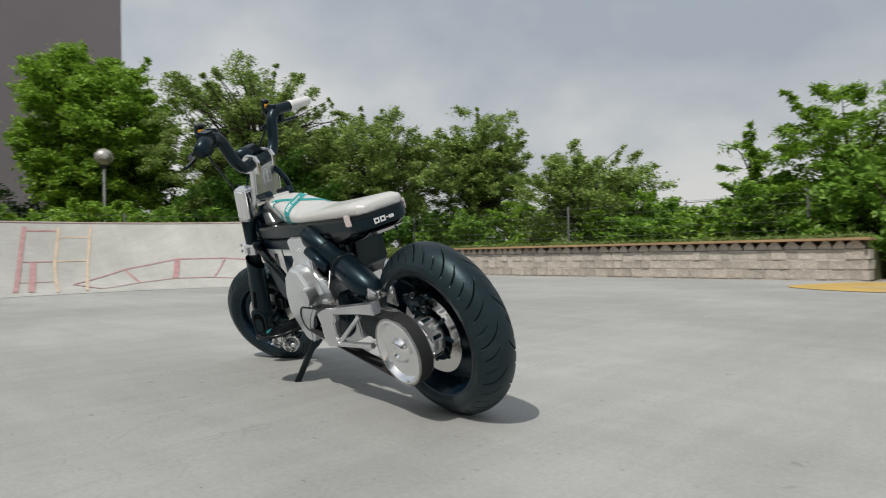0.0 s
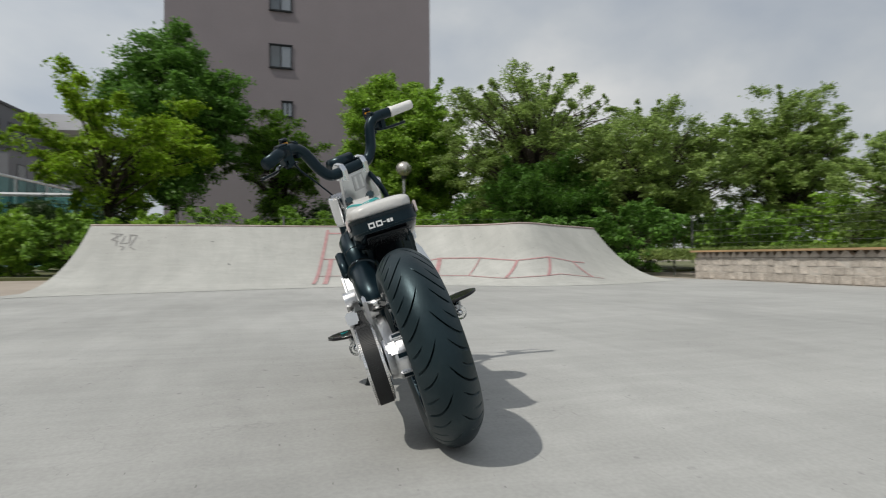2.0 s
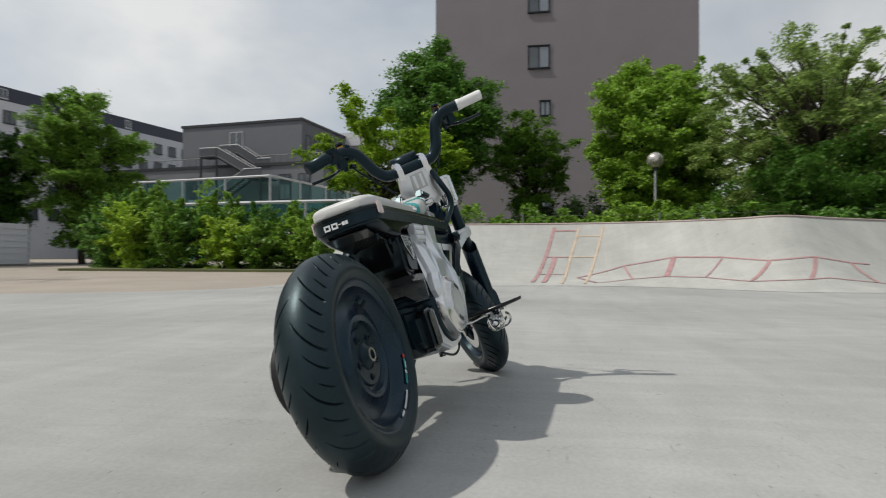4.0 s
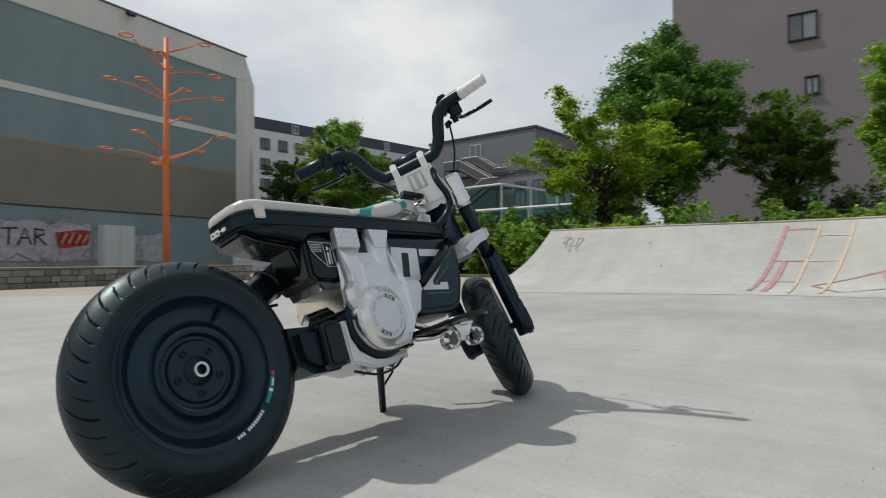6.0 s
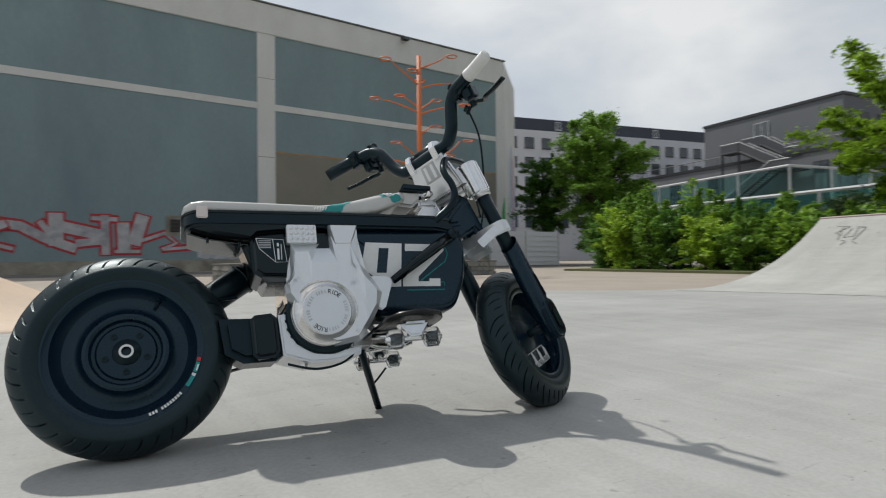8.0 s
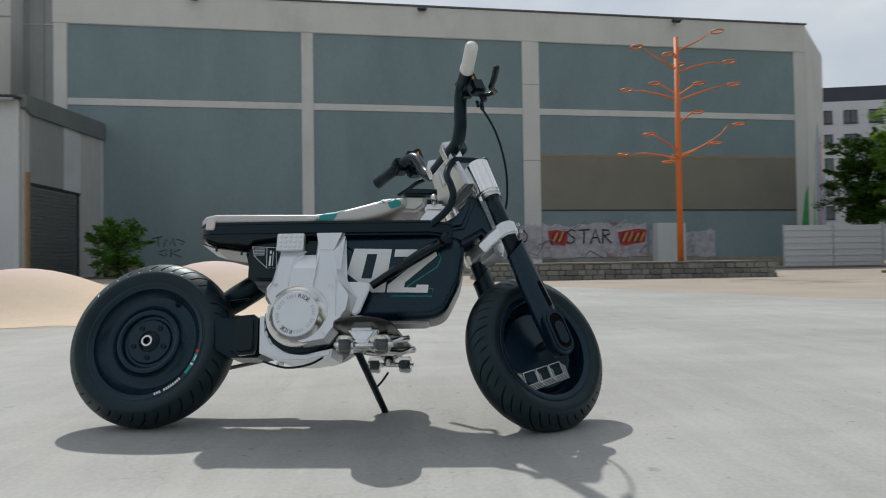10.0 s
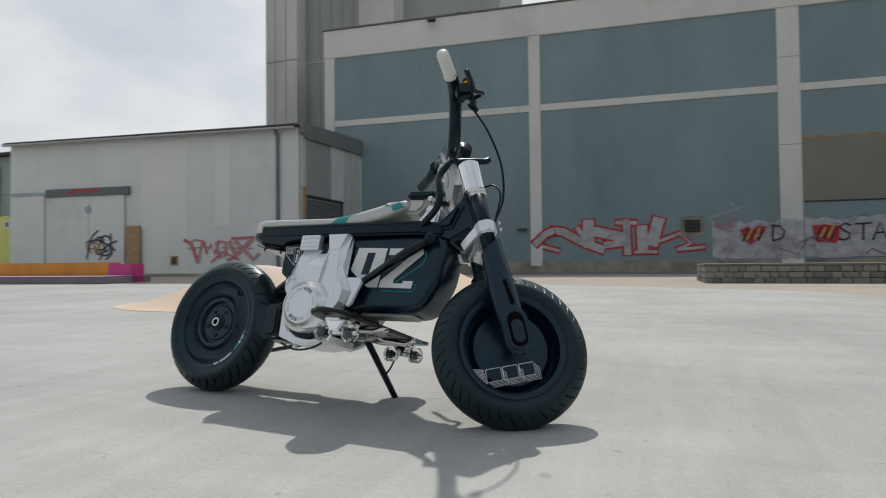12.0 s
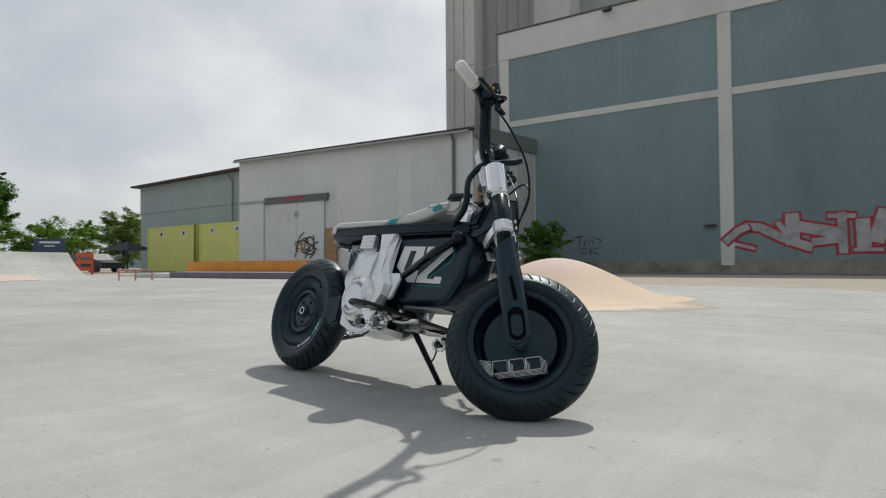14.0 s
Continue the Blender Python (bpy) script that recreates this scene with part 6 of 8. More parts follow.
def tyre_mesh(R, inner, half, count, slant, seed):
    """A tyre with a rounded crown and long curved slashes cut into the tread; the mesh follows the slashes."""
    cols = 64
    NA = count * cols
    prof = []
    for k in range(49):
        y = half * (k / 24 - 1)
        prof.append((y, R - 0.048 * abs(y / half) ** 2.3))
    prof = [(-half * 0.82, inner), (-half * 0.97, inner + 0.012), (-half * 1.02, inner + 0.03)] + prof + [(half * 1.02, inner + 0.03), (half * 0.97, inner + 0.012), (half * 0.82, inner)]
    yy = np.array([p[0] for p in prof])
    rr = np.array([p[1] for p in prof])
    C, Y = np.meshgrid(np.arange(NA), yy, indexing="ij")
    RR = np.repeat(rr[None], NA, 0).copy()
    a = np.minimum(np.abs(Y), half)
    a[:, :3] = half
    a[:, -3:] = half
    T = 2 * np.pi * C / NA + slant * (a * 1.95 - 10.5 * a ** 2) / R
    pitch = 2 * np.pi * R / count
    along = (C / cols + np.where(Y > 0, 0.0, 0.5)) % 1.0

    def cut(off, lo, hi, width, depth):
        d = np.abs((along - off + 0.5) % 1.0 - 0.5) * pitch
        band = np.clip((a - lo) / 0.01, 0, 1) * np.clip((hi - a) / 0.008, 0, 1)
        taper = np.clip((a - lo) / (hi - lo), 0, 1)
        return depth * band * np.clip(2.2 * (1 - d / (width * (0.55 + 0.55 * taper))), 0, 1)

    RR -= np.maximum(cut(0.0, half * 0.06, half * 0.93, 0.004, 0.0085), np.maximum(cut(0.34, half * 0.3, half * 0.9, 0.0038, 0.0075), cut(0.67, half * 0.5, half * 0.93, 0.0036, 0.0065)))
    v = np.stack([RR * np.cos(T), Y, RR * np.sin(T)], -1).reshape(-1, 3)
    M = len(prof)
    i, j = np.meshgrid(np.arange(NA), np.arange(M), indexing="ij")
    n2, j2 = (i + 1) % NA, (j + 1) % M
    f = np.stack([i * M + j, n2 * M + j, n2 * M + j2, i * M + j2], -1).reshape(-1, 4)
    me = bpy.data.meshes.new("tyre")
    me.vertices.add(len(v))
    me.vertices.foreach_set("co", v.reshape(-1))
    me.loops.add(f.size)
    me.loops.foreach_set("vertex_index", f.reshape(-1).astype(np.int32))
    me.polygons.add(len(f))
    me.polygons.foreach_set("loop_start", np.arange(0, f.size, 4, dtype=np.int32))
    me.polygons.foreach_set("loop_total", np.full(len(f), 4, dtype=np.int32))
    me.polygons.foreach_set("use_smooth", np.ones(len(f), bool))
    me.update()
    me.set_sharp_from_angle(angle=radians(32))
    me.materials.append(RUBBER)
    return me


def arc_bar(r0, r1, a0, a1, y, mat_, owner, name="mark", thick=0.0012, origin=(0, 0, 0), m=None):
    """A flat piece of a ring on a wheel's face, from angle a0 to a1."""
    n = max(2, int(abs(a1 - a0) / 4))
    out = [(origin[0] + r0 * math.cos(radians(a0 + (a1 - a0) * k / n)), origin[2] + r0 * math.sin(radians(a0 + (a1 - a0) * k / n))) for k in range(n + 1)]
    out += [(origin[0] + r1 * math.cos(radians(a1 + (a0 - a1) * k / n)), origin[2] + r1 * math.sin(radians(a1 + (a0 - a1) * k / n))) for k in range(n + 1)]
    bm = prism(out, y - thick, y)
    if m:
        moved(bm, m)
    return part(name, bm, mat_, owner)


def bolt(owner, c, r, depth, mat_, m=None, name="bolt"):
    """A hexagon-socket bolt head, facing -y."""
    bm = turned([(0, 0), (0, r), (-depth * 0.8, r), (-depth, r * 0.85), (-depth, r * 0.5), (-depth * 0.4, r * 0.45), (-depth * 0.4, 0)], sides=14, origin=c)
    return part(name, moved(bm, m) if m else bm, mat_, owner, smooth=False)


# rear wheel
RW = (0, 0, 0.279)
rim = [(-0.038, 0.0), (-0.038, 0.072), (-0.032, 0.077), (-0.032, 0.085), (-0.044, 0.091), (-0.047, 0.098), (-0.045, 0.106), (-0.032, 0.114), (-0.023, 0.132), (-0.024, 0.155),
       (-0.038, 0.172), (-0.055, 0.179), (-0.058, 0.19), (-0.062, 0.194), (-0.062, 0.2), (-0.05, 0.203), (0.05, 0.203), (0.062, 0.2), (0.06, 0.192), (0.03, 0.182), (-0.01, 0.17), (-0.01, 0.06), (0.03, 0.05), (0.03, 0.0)]
rear_wheel = part("rear_wheel", turned(rim, origin=RW, sides=96), NAVY, bike, "solid matt black dished wheel", True)
rear_wheel.data.set_sharp_from_angle(angle=radians(35))
ty = new("tyre", tyre_mesh(0.281, 0.196, 0.072, 13, 1.0, 1))
ty.parent = rear_wheel
ty.location = RW
ty["label"] = "wide black tyre with slanted tread cuts"
part("hub_nut", turned([(-0.038, 0.012), (-0.05, 0.012), (-0.052, 0.014), (-0.052, 0.02), (-0.044, 0.024), (-0.042, 0.034), (-0.038, 0.036)], origin=RW, sides=32), BLACK, rear_wheel, smooth=True)
part("axle_ring", turned([(-0.05, 0.0125), (-0.0545, 0.0125), (-0.0545, 0.0185), (-0.05, 0.0185)], origin=RW, sides=32, closed=True), STEEL, rear_wheel, "bright steel ring")
for k in range(5):
    a = radians(90 + 72 * k + 36)
    bolt(rear_wheel, (0.054 * math.cos(a), -0.038, 0.279 + 0.054 * math.sin(a)), 0.0088, 0.004, BLACK)
part("valve", tube([(0.07, -0.03, 0.279 + 0.125), (0.078, -0.042, 0.279 + 0.138)], 0.005, sides=8), BLACK, rear_wheel)
for k in range(12):
    if k != 3:
        arc_bar(0.181, 0.189, -72 + k * 2.5, -70.3 + k * 2.5, -0.0605, WHITE_PRINT, rear_wheel, origin=RW)
arc_bar(0.181, 0.1915, -36, -27, -0.0605, TEAL, rear_wheel, origin=RW)
arc_bar(0.181, 0.1915, -26.5, -24, -0.0605, WHITE_PRINT, rear_wheel, origin=RW)
arc_bar(0.181, 0.1915, -23, -14, -0.0605, TEAL, rear_wheel, origin=RW)
arc_bar(0.186, 0.190, -21.5, -16, -0.0612, WHITE_PRINT, rear_wheel, origin=RW)
arc_bar(0.181, 0.1915, -13.2, -10, -0.0605, RED_PRINT, rear_wheel, origin=RW)
rear_disc = part("brake_disc", turned([(0.034, 0.088), (0.034, 0.128), (0.039, 0.128), (0.039, 0.088)], origin=RW, sides=64, closed=True), STEEL, rear_wheel, "bright steel brake disc")
for k in range(8):
    a = radians(45 * k + 10)
    part("disc_arm", tube([(0.06 * math.cos(a), 0.0365, 0.279 + 0.06 * math.sin(a)), (0.093 * math.cos(a), 0.0365, 0.279 + 0.093 * math.sin(a))], 0.008, sides=6), BLACK, rear_wheel)

# hub case, pulley and belt
case = part("hub_case", turned([(0.04, 0.0), (0.04, 0.062), (0.048, 0.066), (0.095, 0.062), (0.1, 0.058), (0.118, 0.054), (0.124, 0.0)], origin=RW, sides=40), ALLOY, bike, "cast silver hub case", True)
case.data.set_sharp_from_angle(angle=radians(35))
for k in range(3):
    a = radians(120 + 50 * k)
    m = Matrix.Translation(RW) @ Matrix.Rotation(-a, 4, "Y")
    lug = part("clamp_lug", moved(box(0.055, 0.071, 0.052, 0.094, -0.013, 0.013, bevel=0.003), m), ALLOY, case)
    part("lug_slot", moved(box(0.0705, 0.0716, 0.058, 0.088, -0.006, 0.006), m), BLACK, lug)
pulley = part("pulley", turned([(0.124, 0.0), (0.124, 0.09), (0.127, 0.1), (0.178, 0.1), (0.18, 0.094), (0.175, 0.09), (0.163, 0.083), (0.158, 0.06), (0.161, 0.04), (0.166, 0.036), (0.176, 0.032), (0.18, 0.026), (0.18, 0.018), (0.174, 0.012), (0.176, 0.0)], origin=RW, sides=72), POLISHED, bike, "turned silver belt pulley", True)
pulley.data.set_sharp_from_angle(angle=radians(35))
bm = bmesh.new()
for k in range(96):
    a = 2 * math.pi * k / 96
    r = bmesh.ops.create_cube(bm, size=1)
    bmesh.ops.scale(bm, vec=(0.0135, 0.051, 0.0034), verts=r["verts"])
    bmesh.ops.transform(bm, matrix=Matrix.Translation(RW) @ Matrix.Rotation(-a, 4, "Y") @ Matrix.Translation((0.0995, 0.152, 0)), verts=r["verts"])
part("teeth", bm, STEEL, pulley)
FS = (0.57, 0.335)


def belt_outline(r, rs):
    d = Vector((FS[0], FS[1] - 0.279))
    base = math.atan2(d.y, d.x)
    off = math.acos((r - rs) / d.length)
    out = [(r * math.cos(a), 0.279 + r * math.sin(a)) for a in (base + off + (2 * math.pi - 2 * off) * k / 40 for k in range(41))]
    out += [(FS[0] + rs * math.cos(a), FS[1] + rs * math.sin(a)) for a in (base - off + 2 * off * k / 14 for k in range(15))]
    return out


bm = bmesh.new()
outer, inner = belt_outline(0.1085, 0.048), belt_outline(0.1035, 0.043)
rows = []
for (a, b), (c, d) in zip(outer, inner):
    rows.append([bm.verts.new((a, 0.1325, b)), bm.verts.new((a, 0.1715, b)), bm.verts.new((c, 0.1715, d)), bm.verts.new((c, 0.1325, d))])
for k in range(len(rows)):
    p, q = rows[k], rows[(k + 1) % len(rows)]
    for e in range(4):
        bm.faces.new((p[e], p[(e + 1) % 4], q[(e + 1) % 4], q[e]))
part("sprocket_guard", prism([(0.5, 0.465), (0.478, 0.42), (0.49, 0.375), (0.54, 0.335), (0.565, 0.3), (0.572, 0.255), (0.6, 0.235), (0.635, 0.25), (0.675, 0.3), (0.71, 0.36), (0.7, 0.43), (0.66, 0.5), (0.6, 0.53), (0.54, 0.52)], 0.12, 0.178, bevel=0.01, seg=3), ALLOY_FLAT, bike, "silver belt guard")
part("guard_boss", tube([(0.51, 0.15, 0.425), (0.51, 0.192, 0.425)], 0.034, sides=28), ALLOY, bike, smooth=False)
belt = part("drive_belt", bm, BELT, bike, "black toothed drive belt")
# the belt's ribs, on both sides of the loop
bm = bmesh.new()
loop = belt_outline(0.1088, 0.0483)
run = 0.0
for (xa, za), (xb, zb) in zip(loop, loop[1:] + loop[:1]):
    long = math.hypot(xb - xa, zb - za)
    ang = math.atan2(zb - za, xb - xa)
    while run < long:
        r = bmesh.ops.create_cube(bm, size=1)
        bmesh.ops.scale(bm, vec=(0.0026, 0.0385, 0.001), verts=r["verts"])
        bmesh.ops.transform(bm, matrix=Matrix.Translation((xa + (xb - xa) * run / long, 0.152, za + (zb - za) * run / long)) @ Matrix.Rotation(-ang, 4, "Y"), verts=r["verts"])
        run += 0.0052
    run -= long
part("belt_ribs", bm, BELT, belt)
part("sprocket", turned([(0.125, 0), (0.125, 0.044), (0.165, 0.044), (0.165, 0)], origin=(FS[0], 0, FS[1]), sides=32), BLACK, bike)

for ob in (rear_wheel, case, pulley, belt):
    ob.location.y += 0.01

# swing arm, left
arm = part("swing_arm", prism([(-0.075, 0.3), (-0.05, 0.33), (0.08, 0.372), (0.17, 0.385), (0.17, 0.372), (0.10, 0.335), (0.03, 0.29)], 0.09, 0.12, bevel=0.006), ALLOY, bike, "cast aluminium swing arm")
part("arm_loop", prism([(0.435, 0.372), (0.383, 0.39), (0.30, 0.40), (0.31, 0.354), (0.321, 0.349), (0.336, 0.302), (0.331, 0.28), (0.30, 0.268), (0.414, 0.253), (0.434, 0.271), (0.425, 0.337)], 0.179, 0.2, bevel=0.004), ALLOY, arm, "cast silver loop round the belt")
part("arm_brace", prism([(0.312, 0.4), (0.187, 0.414), (0.06, 0.43), (0.055, 0.394), (0.14, 0.392), (0.318, 0.378)], 0.165, 0.2, bevel=0.005), ALLOY, arm)
part("arm_brace", tube([(0.34, 0.19, 0.268), (0.125, 0.19, 0.286)], 0.01, sides=8), ALLOY, arm)
part("arm_brace", tube([(0.325, 0.19, 0.282), (0.15, 0.19, 0.385)], 0.008, sides=8), ALLOY, arm)
part("arm_pivot", tube([(0.5, -0.1, 0.372), (0.5, 0.14, 0.372)], 0.032, sides=20), ALLOY, arm, smooth=True)
part("shock_link", prism([(0.11, 0.44), (0.15, 0.455), (0.175, 0.38), (0.12, 0.37)], 0.06, 0.072, bevel=0.003), ALLOY, bike)
part("shock_link", prism([(0.11, 0.44), (0.15, 0.455), (0.175, 0.38), (0.12, 0.37)], 0.128, 0.14, bevel=0.003), ALLOY, bike)
cal = part("rear_caliper", box(-0.03, 0.055, 0.02, 0.06, 0.36, 0.425, bevel=0.01), GLOSS, bike, "black brake caliper")
part("caliper_bracket", prism([(-0.02, 0.34), (0.05, 0.345), (0.08, 0.4), (0.06, 0.41)], 0.062, 0.07, bevel=0.003), BLACK, cal)
for k, (x, y, z, r) in enumerate(((-0.02, 0.065, 0.37, 0.011), (0.03, 0.066, 0.372, 0.012), (0.06, 0.06, 0.405, 0.01), (-0.035, 0.055, 0.405, 0.009), (0.01, 0.07, 0.415, 0.01))):
    part("caliper_bolt", tube([(x, y - 0.02, z), (x, y + 0.012, z)], r, sides=10), BLACK if k % 2 else GLOSS, cal, smooth=True)
part("caliper_bridge", box(-0.02, 0.045, 0.045, 0.078, 0.378, 0.402, bevel=0.005), BLACK, cal)
part("brake_hose", tube(bow([(0.02, 0.05, 0.43), (0.08, 0.06, 0.46), (0.16, 0.05, 0.43), (0.3, 0.04, 0.44)], 5), 0.005, sides=6), BLACK, cal)
# dark swing arm housing, right
part("arm_housing", prism([(0.235, 0.348), (0.4, 0.345), (0.41, 0.23), (0.39, 0.215), (0.3, 0.215), (0.25, 0.245)], -0.088, 0.06, bevel=0.02, seg=4), BLACK, bike, "black swing arm housing")
part("arm_cover", prism([(0.318, 0.335), (0.332, 0.348), (0.378, 0.352), (0.394, 0.338), (0.4, 0.24), (0.388, 0.222), (0.34, 0.218), (0.324, 0.23)], -0.112, -0.06, bevel=0.012, seg=3), GLOSS, bike, "glossy black rounded cover")
part("belly_casting", prism([(0.398, 0.345), (0.42, 0.348), (0.425, 0.295), (0.448, 0.255), (0.5, 0.228), (0.565, 0.222), (0.645, 0.238), (0.64, 0.212), (0.56, 0.198), (0.49, 0.198), (0.408, 0.225)], -0.104, 0.07, bevel=0.006), ALLOY_FLAT, bike, "silver belly casting")
part("sump_bolt", tube([(0.47, -0.07, 0.2), (0.47, -0.07, 0.185)], 0.012, sides=6), STEEL, bike)
part("brake_cable", tube(bow([(0.42, -0.09, 0.2), (0.5, -0.1, 0.178), (0.58, -0.1, 0.19), (0.64, -0.09, 0.23)], 6), 0.004, sides=6), BLACK, bike)

# motor and side plates
part("motor", turned([(-0.112, 0), (-0.112, 0.112), (-0.106, 0.12), (-0.06, 0.12), (-0.055, 0.112), (-0.02, 0.112), (-0.015, 0.12), (0.08, 0.12), (0.09, 0.1), (0.09, 0)], origin=(0.54, 0, 0.338), sides=48), BLACK, bike, "black drive motor drum", True)
for k in range(6):
    a = radians(150 + 12 * k)
    part("motor_fin", tube([(0.54 + 0.121 * math.cos(a), -0.1, 0.338 + 0.12 * math.sin(a)), (0.54 + 0.121 * math.cos(a), 0.07, 0.338 + 0.12 * math.sin(a))], 0.005, sides=5), BLACK, bike)
def loft(front, back, y0, y1, y2):
    """A pressed plate: the front outline, sloping flanks to the back outline, and its rim."""
    bm = bmesh.new()
    a, b, c = ([bm.verts.new((x, y, z)) for x, z in line] for line, y in ((front, y0), (back, y1), (back, y2)))
    n = len(front)
    bm.faces.new(a)
    bm.faces.new(c)
    for p, q in ((a, b), (b, c)):
        for k in range(n):
            bm.faces.new((p[k], p[(k + 1) % n], q[(k + 1) % n], q[k]))
    bmesh.ops.triangulate(bm, faces=[f for f in bm.faces if len(f.verts) > 4])
    bmesh.ops.recalc_face_normals(bm, faces=bm.faces)
    return bm


def rounded(outline, r, steps=4):
    """The outline with its corners rounded."""
    out = []
    n = len(outline)
    for i in range(n):
        p, a, b = Vector(outline[i]), Vector(outline[i - 1]), Vector(outline[(i + 1) % n])
        p0 = p + (a - p).normalized() * min(r, (a - p).length * 0.45)
        p1 = p + (b - p).normalized() * min(r, (b - p).length * 0.45)
        out += [tuple(p0.lerp(p, t).lerp(p.lerp(p1, t), t)) for t in (k / steps for k in range(steps + 1))]
    return out


PLATE_FRONT = [(0.455, 0.535), (0.497, 0.535), (0.503, 0.498), (0.582, 0.497), (0.588, 0.566), (0.634, 0.566), (0.631, 0.497), (0.66, 0.45), (0.697, 0.403), (0.691, 0.357), (0.66, 0.31), (0.625, 0.262),
               (0.56, 0.25), (0.53, 0.262), (0.49, 0.31), (0.432, 0.401), (0.43, 0.431), (0.447, 0.456), (0.447, 0.475)]
PLATE_BACK = [(0.448, 0.57), (0.538, 0.57), (0.527, 0.555), (0.569, 0.555), (0.573, 0.622), (0.666, 0.622), (0.66, 0.497), (0.683, 0.463), (0.72, 0.398), (0.705, 0.35), (0.675, 0.30), (0.635, 0.25),
              (0.56, 0.238), (0.524, 0.252), (0.48, 0.305), (0.42, 0.398), (0.42, 0.431), (0.438, 0.456), (0.441, 0.475)]
EAR = [(0.655, 0.457), (0.672, 0.453), (0.738, 0.453), (0.756, 0.447), (0.762, 0.434), (0.731, 0.352), (0.718, 0.342), (0.702, 0.347), (0.688, 0.398)]
right = part("side_plate", loft(PLATE_FRONT, PLATE_BACK, -0.134, -0.114, -0.098), ALLOY_FLAT, bike, "blasted silver side plate")
# the plate stands proud round the motor and leans in towards the tray
for v in right.data.vertices:
    v.co.y += -0.013 + 0.029 * min(1, max(0, (v.co.z - 0.45) / 0.11))
part("plate_ear", prism(EAR, -0.122, -0.108, bevel=0.004), ALLOY_FLAT, right)
for cx, cz, yy in ((0.455, 0.446, -0.147), (0.632, 0.439, -0.147), (0.7055, 0.4397, -0.122), (0.624, 0.277, -0.1465)):
    bolt(right, (cx, yy, cz), 0.0058, 0.0015, ALLOY_FLAT)
left = part("side_plate", prism(rounded([(0.5, 0.626), (0.662, 0.626), (0.655, 0.52), (0.668, 0.45), (0.7, 0.385), (0.728, 0.31), (0.7, 0.262), (0.645, 0.226), (0.585, 0.208), (0.566, 0.25), (0.572, 0.32), (0.55, 0.36), (0.5, 0.385),
                                         (0.44, 0.4), (0.428, 0.432), (0.44, 0.466), (0.5, 0.478), (0.522, 0.5), (0.51, 0.56)], 0.012, 3), 0.1, 0.126, bevel=0.005), ALLOY_FLAT, bike, "silver left side plate")
for cx, cz in ((0.575, 0.585), (0.655, 0.27), (0.6, 0.235)):
    bolt(left, (cx, 0.126, cz), 0.0075, 0.003, STEEL, Matrix.Translation((0, 0.252, 0)) @ Matrix.Diagonal((1, -1, 1, 1)))
for s, owner in ((-1, right), (1, left)):
    flip = Matrix() if s < 0 else Matrix.Translation((0, -0.008, 0)) @ Matrix.Diagonal((1, -1, 1, 1))
    bev = owner.modifiers.new("soft edges", "BEVEL")
    bev.width, bev.segments, bev.limit_method, bev.angle_limit = 0.003, 2, "ANGLE", radians(18)
    part("plate_arm", moved(loft([(0.585, 0.566), (0.634, 0.566), (0.659, 0.626), (0.572, 0.626)], [(0.583, 0.56), (0.64, 0.56), (0.665, 0.63), (0.568, 0.63)], -0.1205, -0.108, -0.09), flip), ALLOY_FLAT, owner)
    if s < 0:
        part("stud_pad", box(0.436, 0.528, -0.117, -0.09, 0.567, 0.628, bevel=0.0025), ALLOY_FLAT, owner)
        bm = bmesh.new()
        for a in range(5):
            for b in range(3):
                turned([(-0.1165, 0.0068), (-0.1195, 0.0056), (-0.1205, 0.0)], bm, sides=10, origin=(0.449 + a * 0.0165, 0, 0.581 + b * 0.0175))
        part("studs", bm, ALLOY_FLAT, owner, smooth=True)
part("motor_bracket", prism([(-0.1, 0.462), (0.1, 0.505), (0.128, 0.44), (0.12, 0.385), (0.09, 0.412), (-0.02, 0.408), (-0.08, 0.355), (-0.1, 0.36)], 0.428, 0.436, axis="x", bevel=0.002), STEEL, bike, "polished steel motor bracket")
CAP = (0.533, 0.007, 0.3395)
cap = part("motor_cap", turned([(-0.12, 0.0), (-0.12, 0.102), (-0.142, 0.102), (-0.147, 0.1), (-0.149, 0.096), (-0.148, 0.093), (-0.158, 0.078), (-0.164, 0.075), (-0.166, 0.072), (-0.166, 0.0)], origin=CAP, sides=80), STEEL, bike, "turned silver motor cap", True)
cap.data.set_sharp_from_angle(angle=radians(30))
part("cap_face", turned([(-0.1655, 0.071), (-0.1668, 0.071), (-0.1668, 0.0)], origin=CAP, sides=64), ALLOY_FLAT, cap)


def arc_text(text, radius, mid, size, mat_, flip=1):
    step = 10.2
    for k, ch in enumerate(text):
        if ch == " ":
            continue
        a = mid - flip * (k - (len(text) - 1) / 2) * step
        m = Matrix.Translation((CAP[0] + radius * math.cos(radians(a)), CAP[1] - 0.1675, CAP[2] + radius * math.sin(radians(a)))) @ Matrix.Rotation(radians(-(a - 90)), 4, "Y") @ Matrix.Rotation(radians(90), 4, "X")
        lettering("letter", ch, size, m, mat_, cap, 0.0004)


arc_text("RIDE", 0.058, 65, 0.0195, SPRAY_BLACK)
arc_text("RIDE", 0.058, 245, 0.0195, SPRAY_BLACK)
for k in range(15):
    for base in (92, 270):
        a = base + k * 8.6
        if k % 5 != 4:
            arc_bar(0.053, 0.063, a, a + (3.5, 5.5, 4.5)[k % 3], CAP[1] - 0.1668, GREY_PRINT, cap, origin=CAP)
part("sprocket_cover", turned([(0.12, 0), (0.12, 0.085), (0.132, 0.082), (0.136, 0.07), (0.136, 0)], origin=(0.6, 0, 0.42), sides=40), ALLOY, bike, "round silver cover", True)

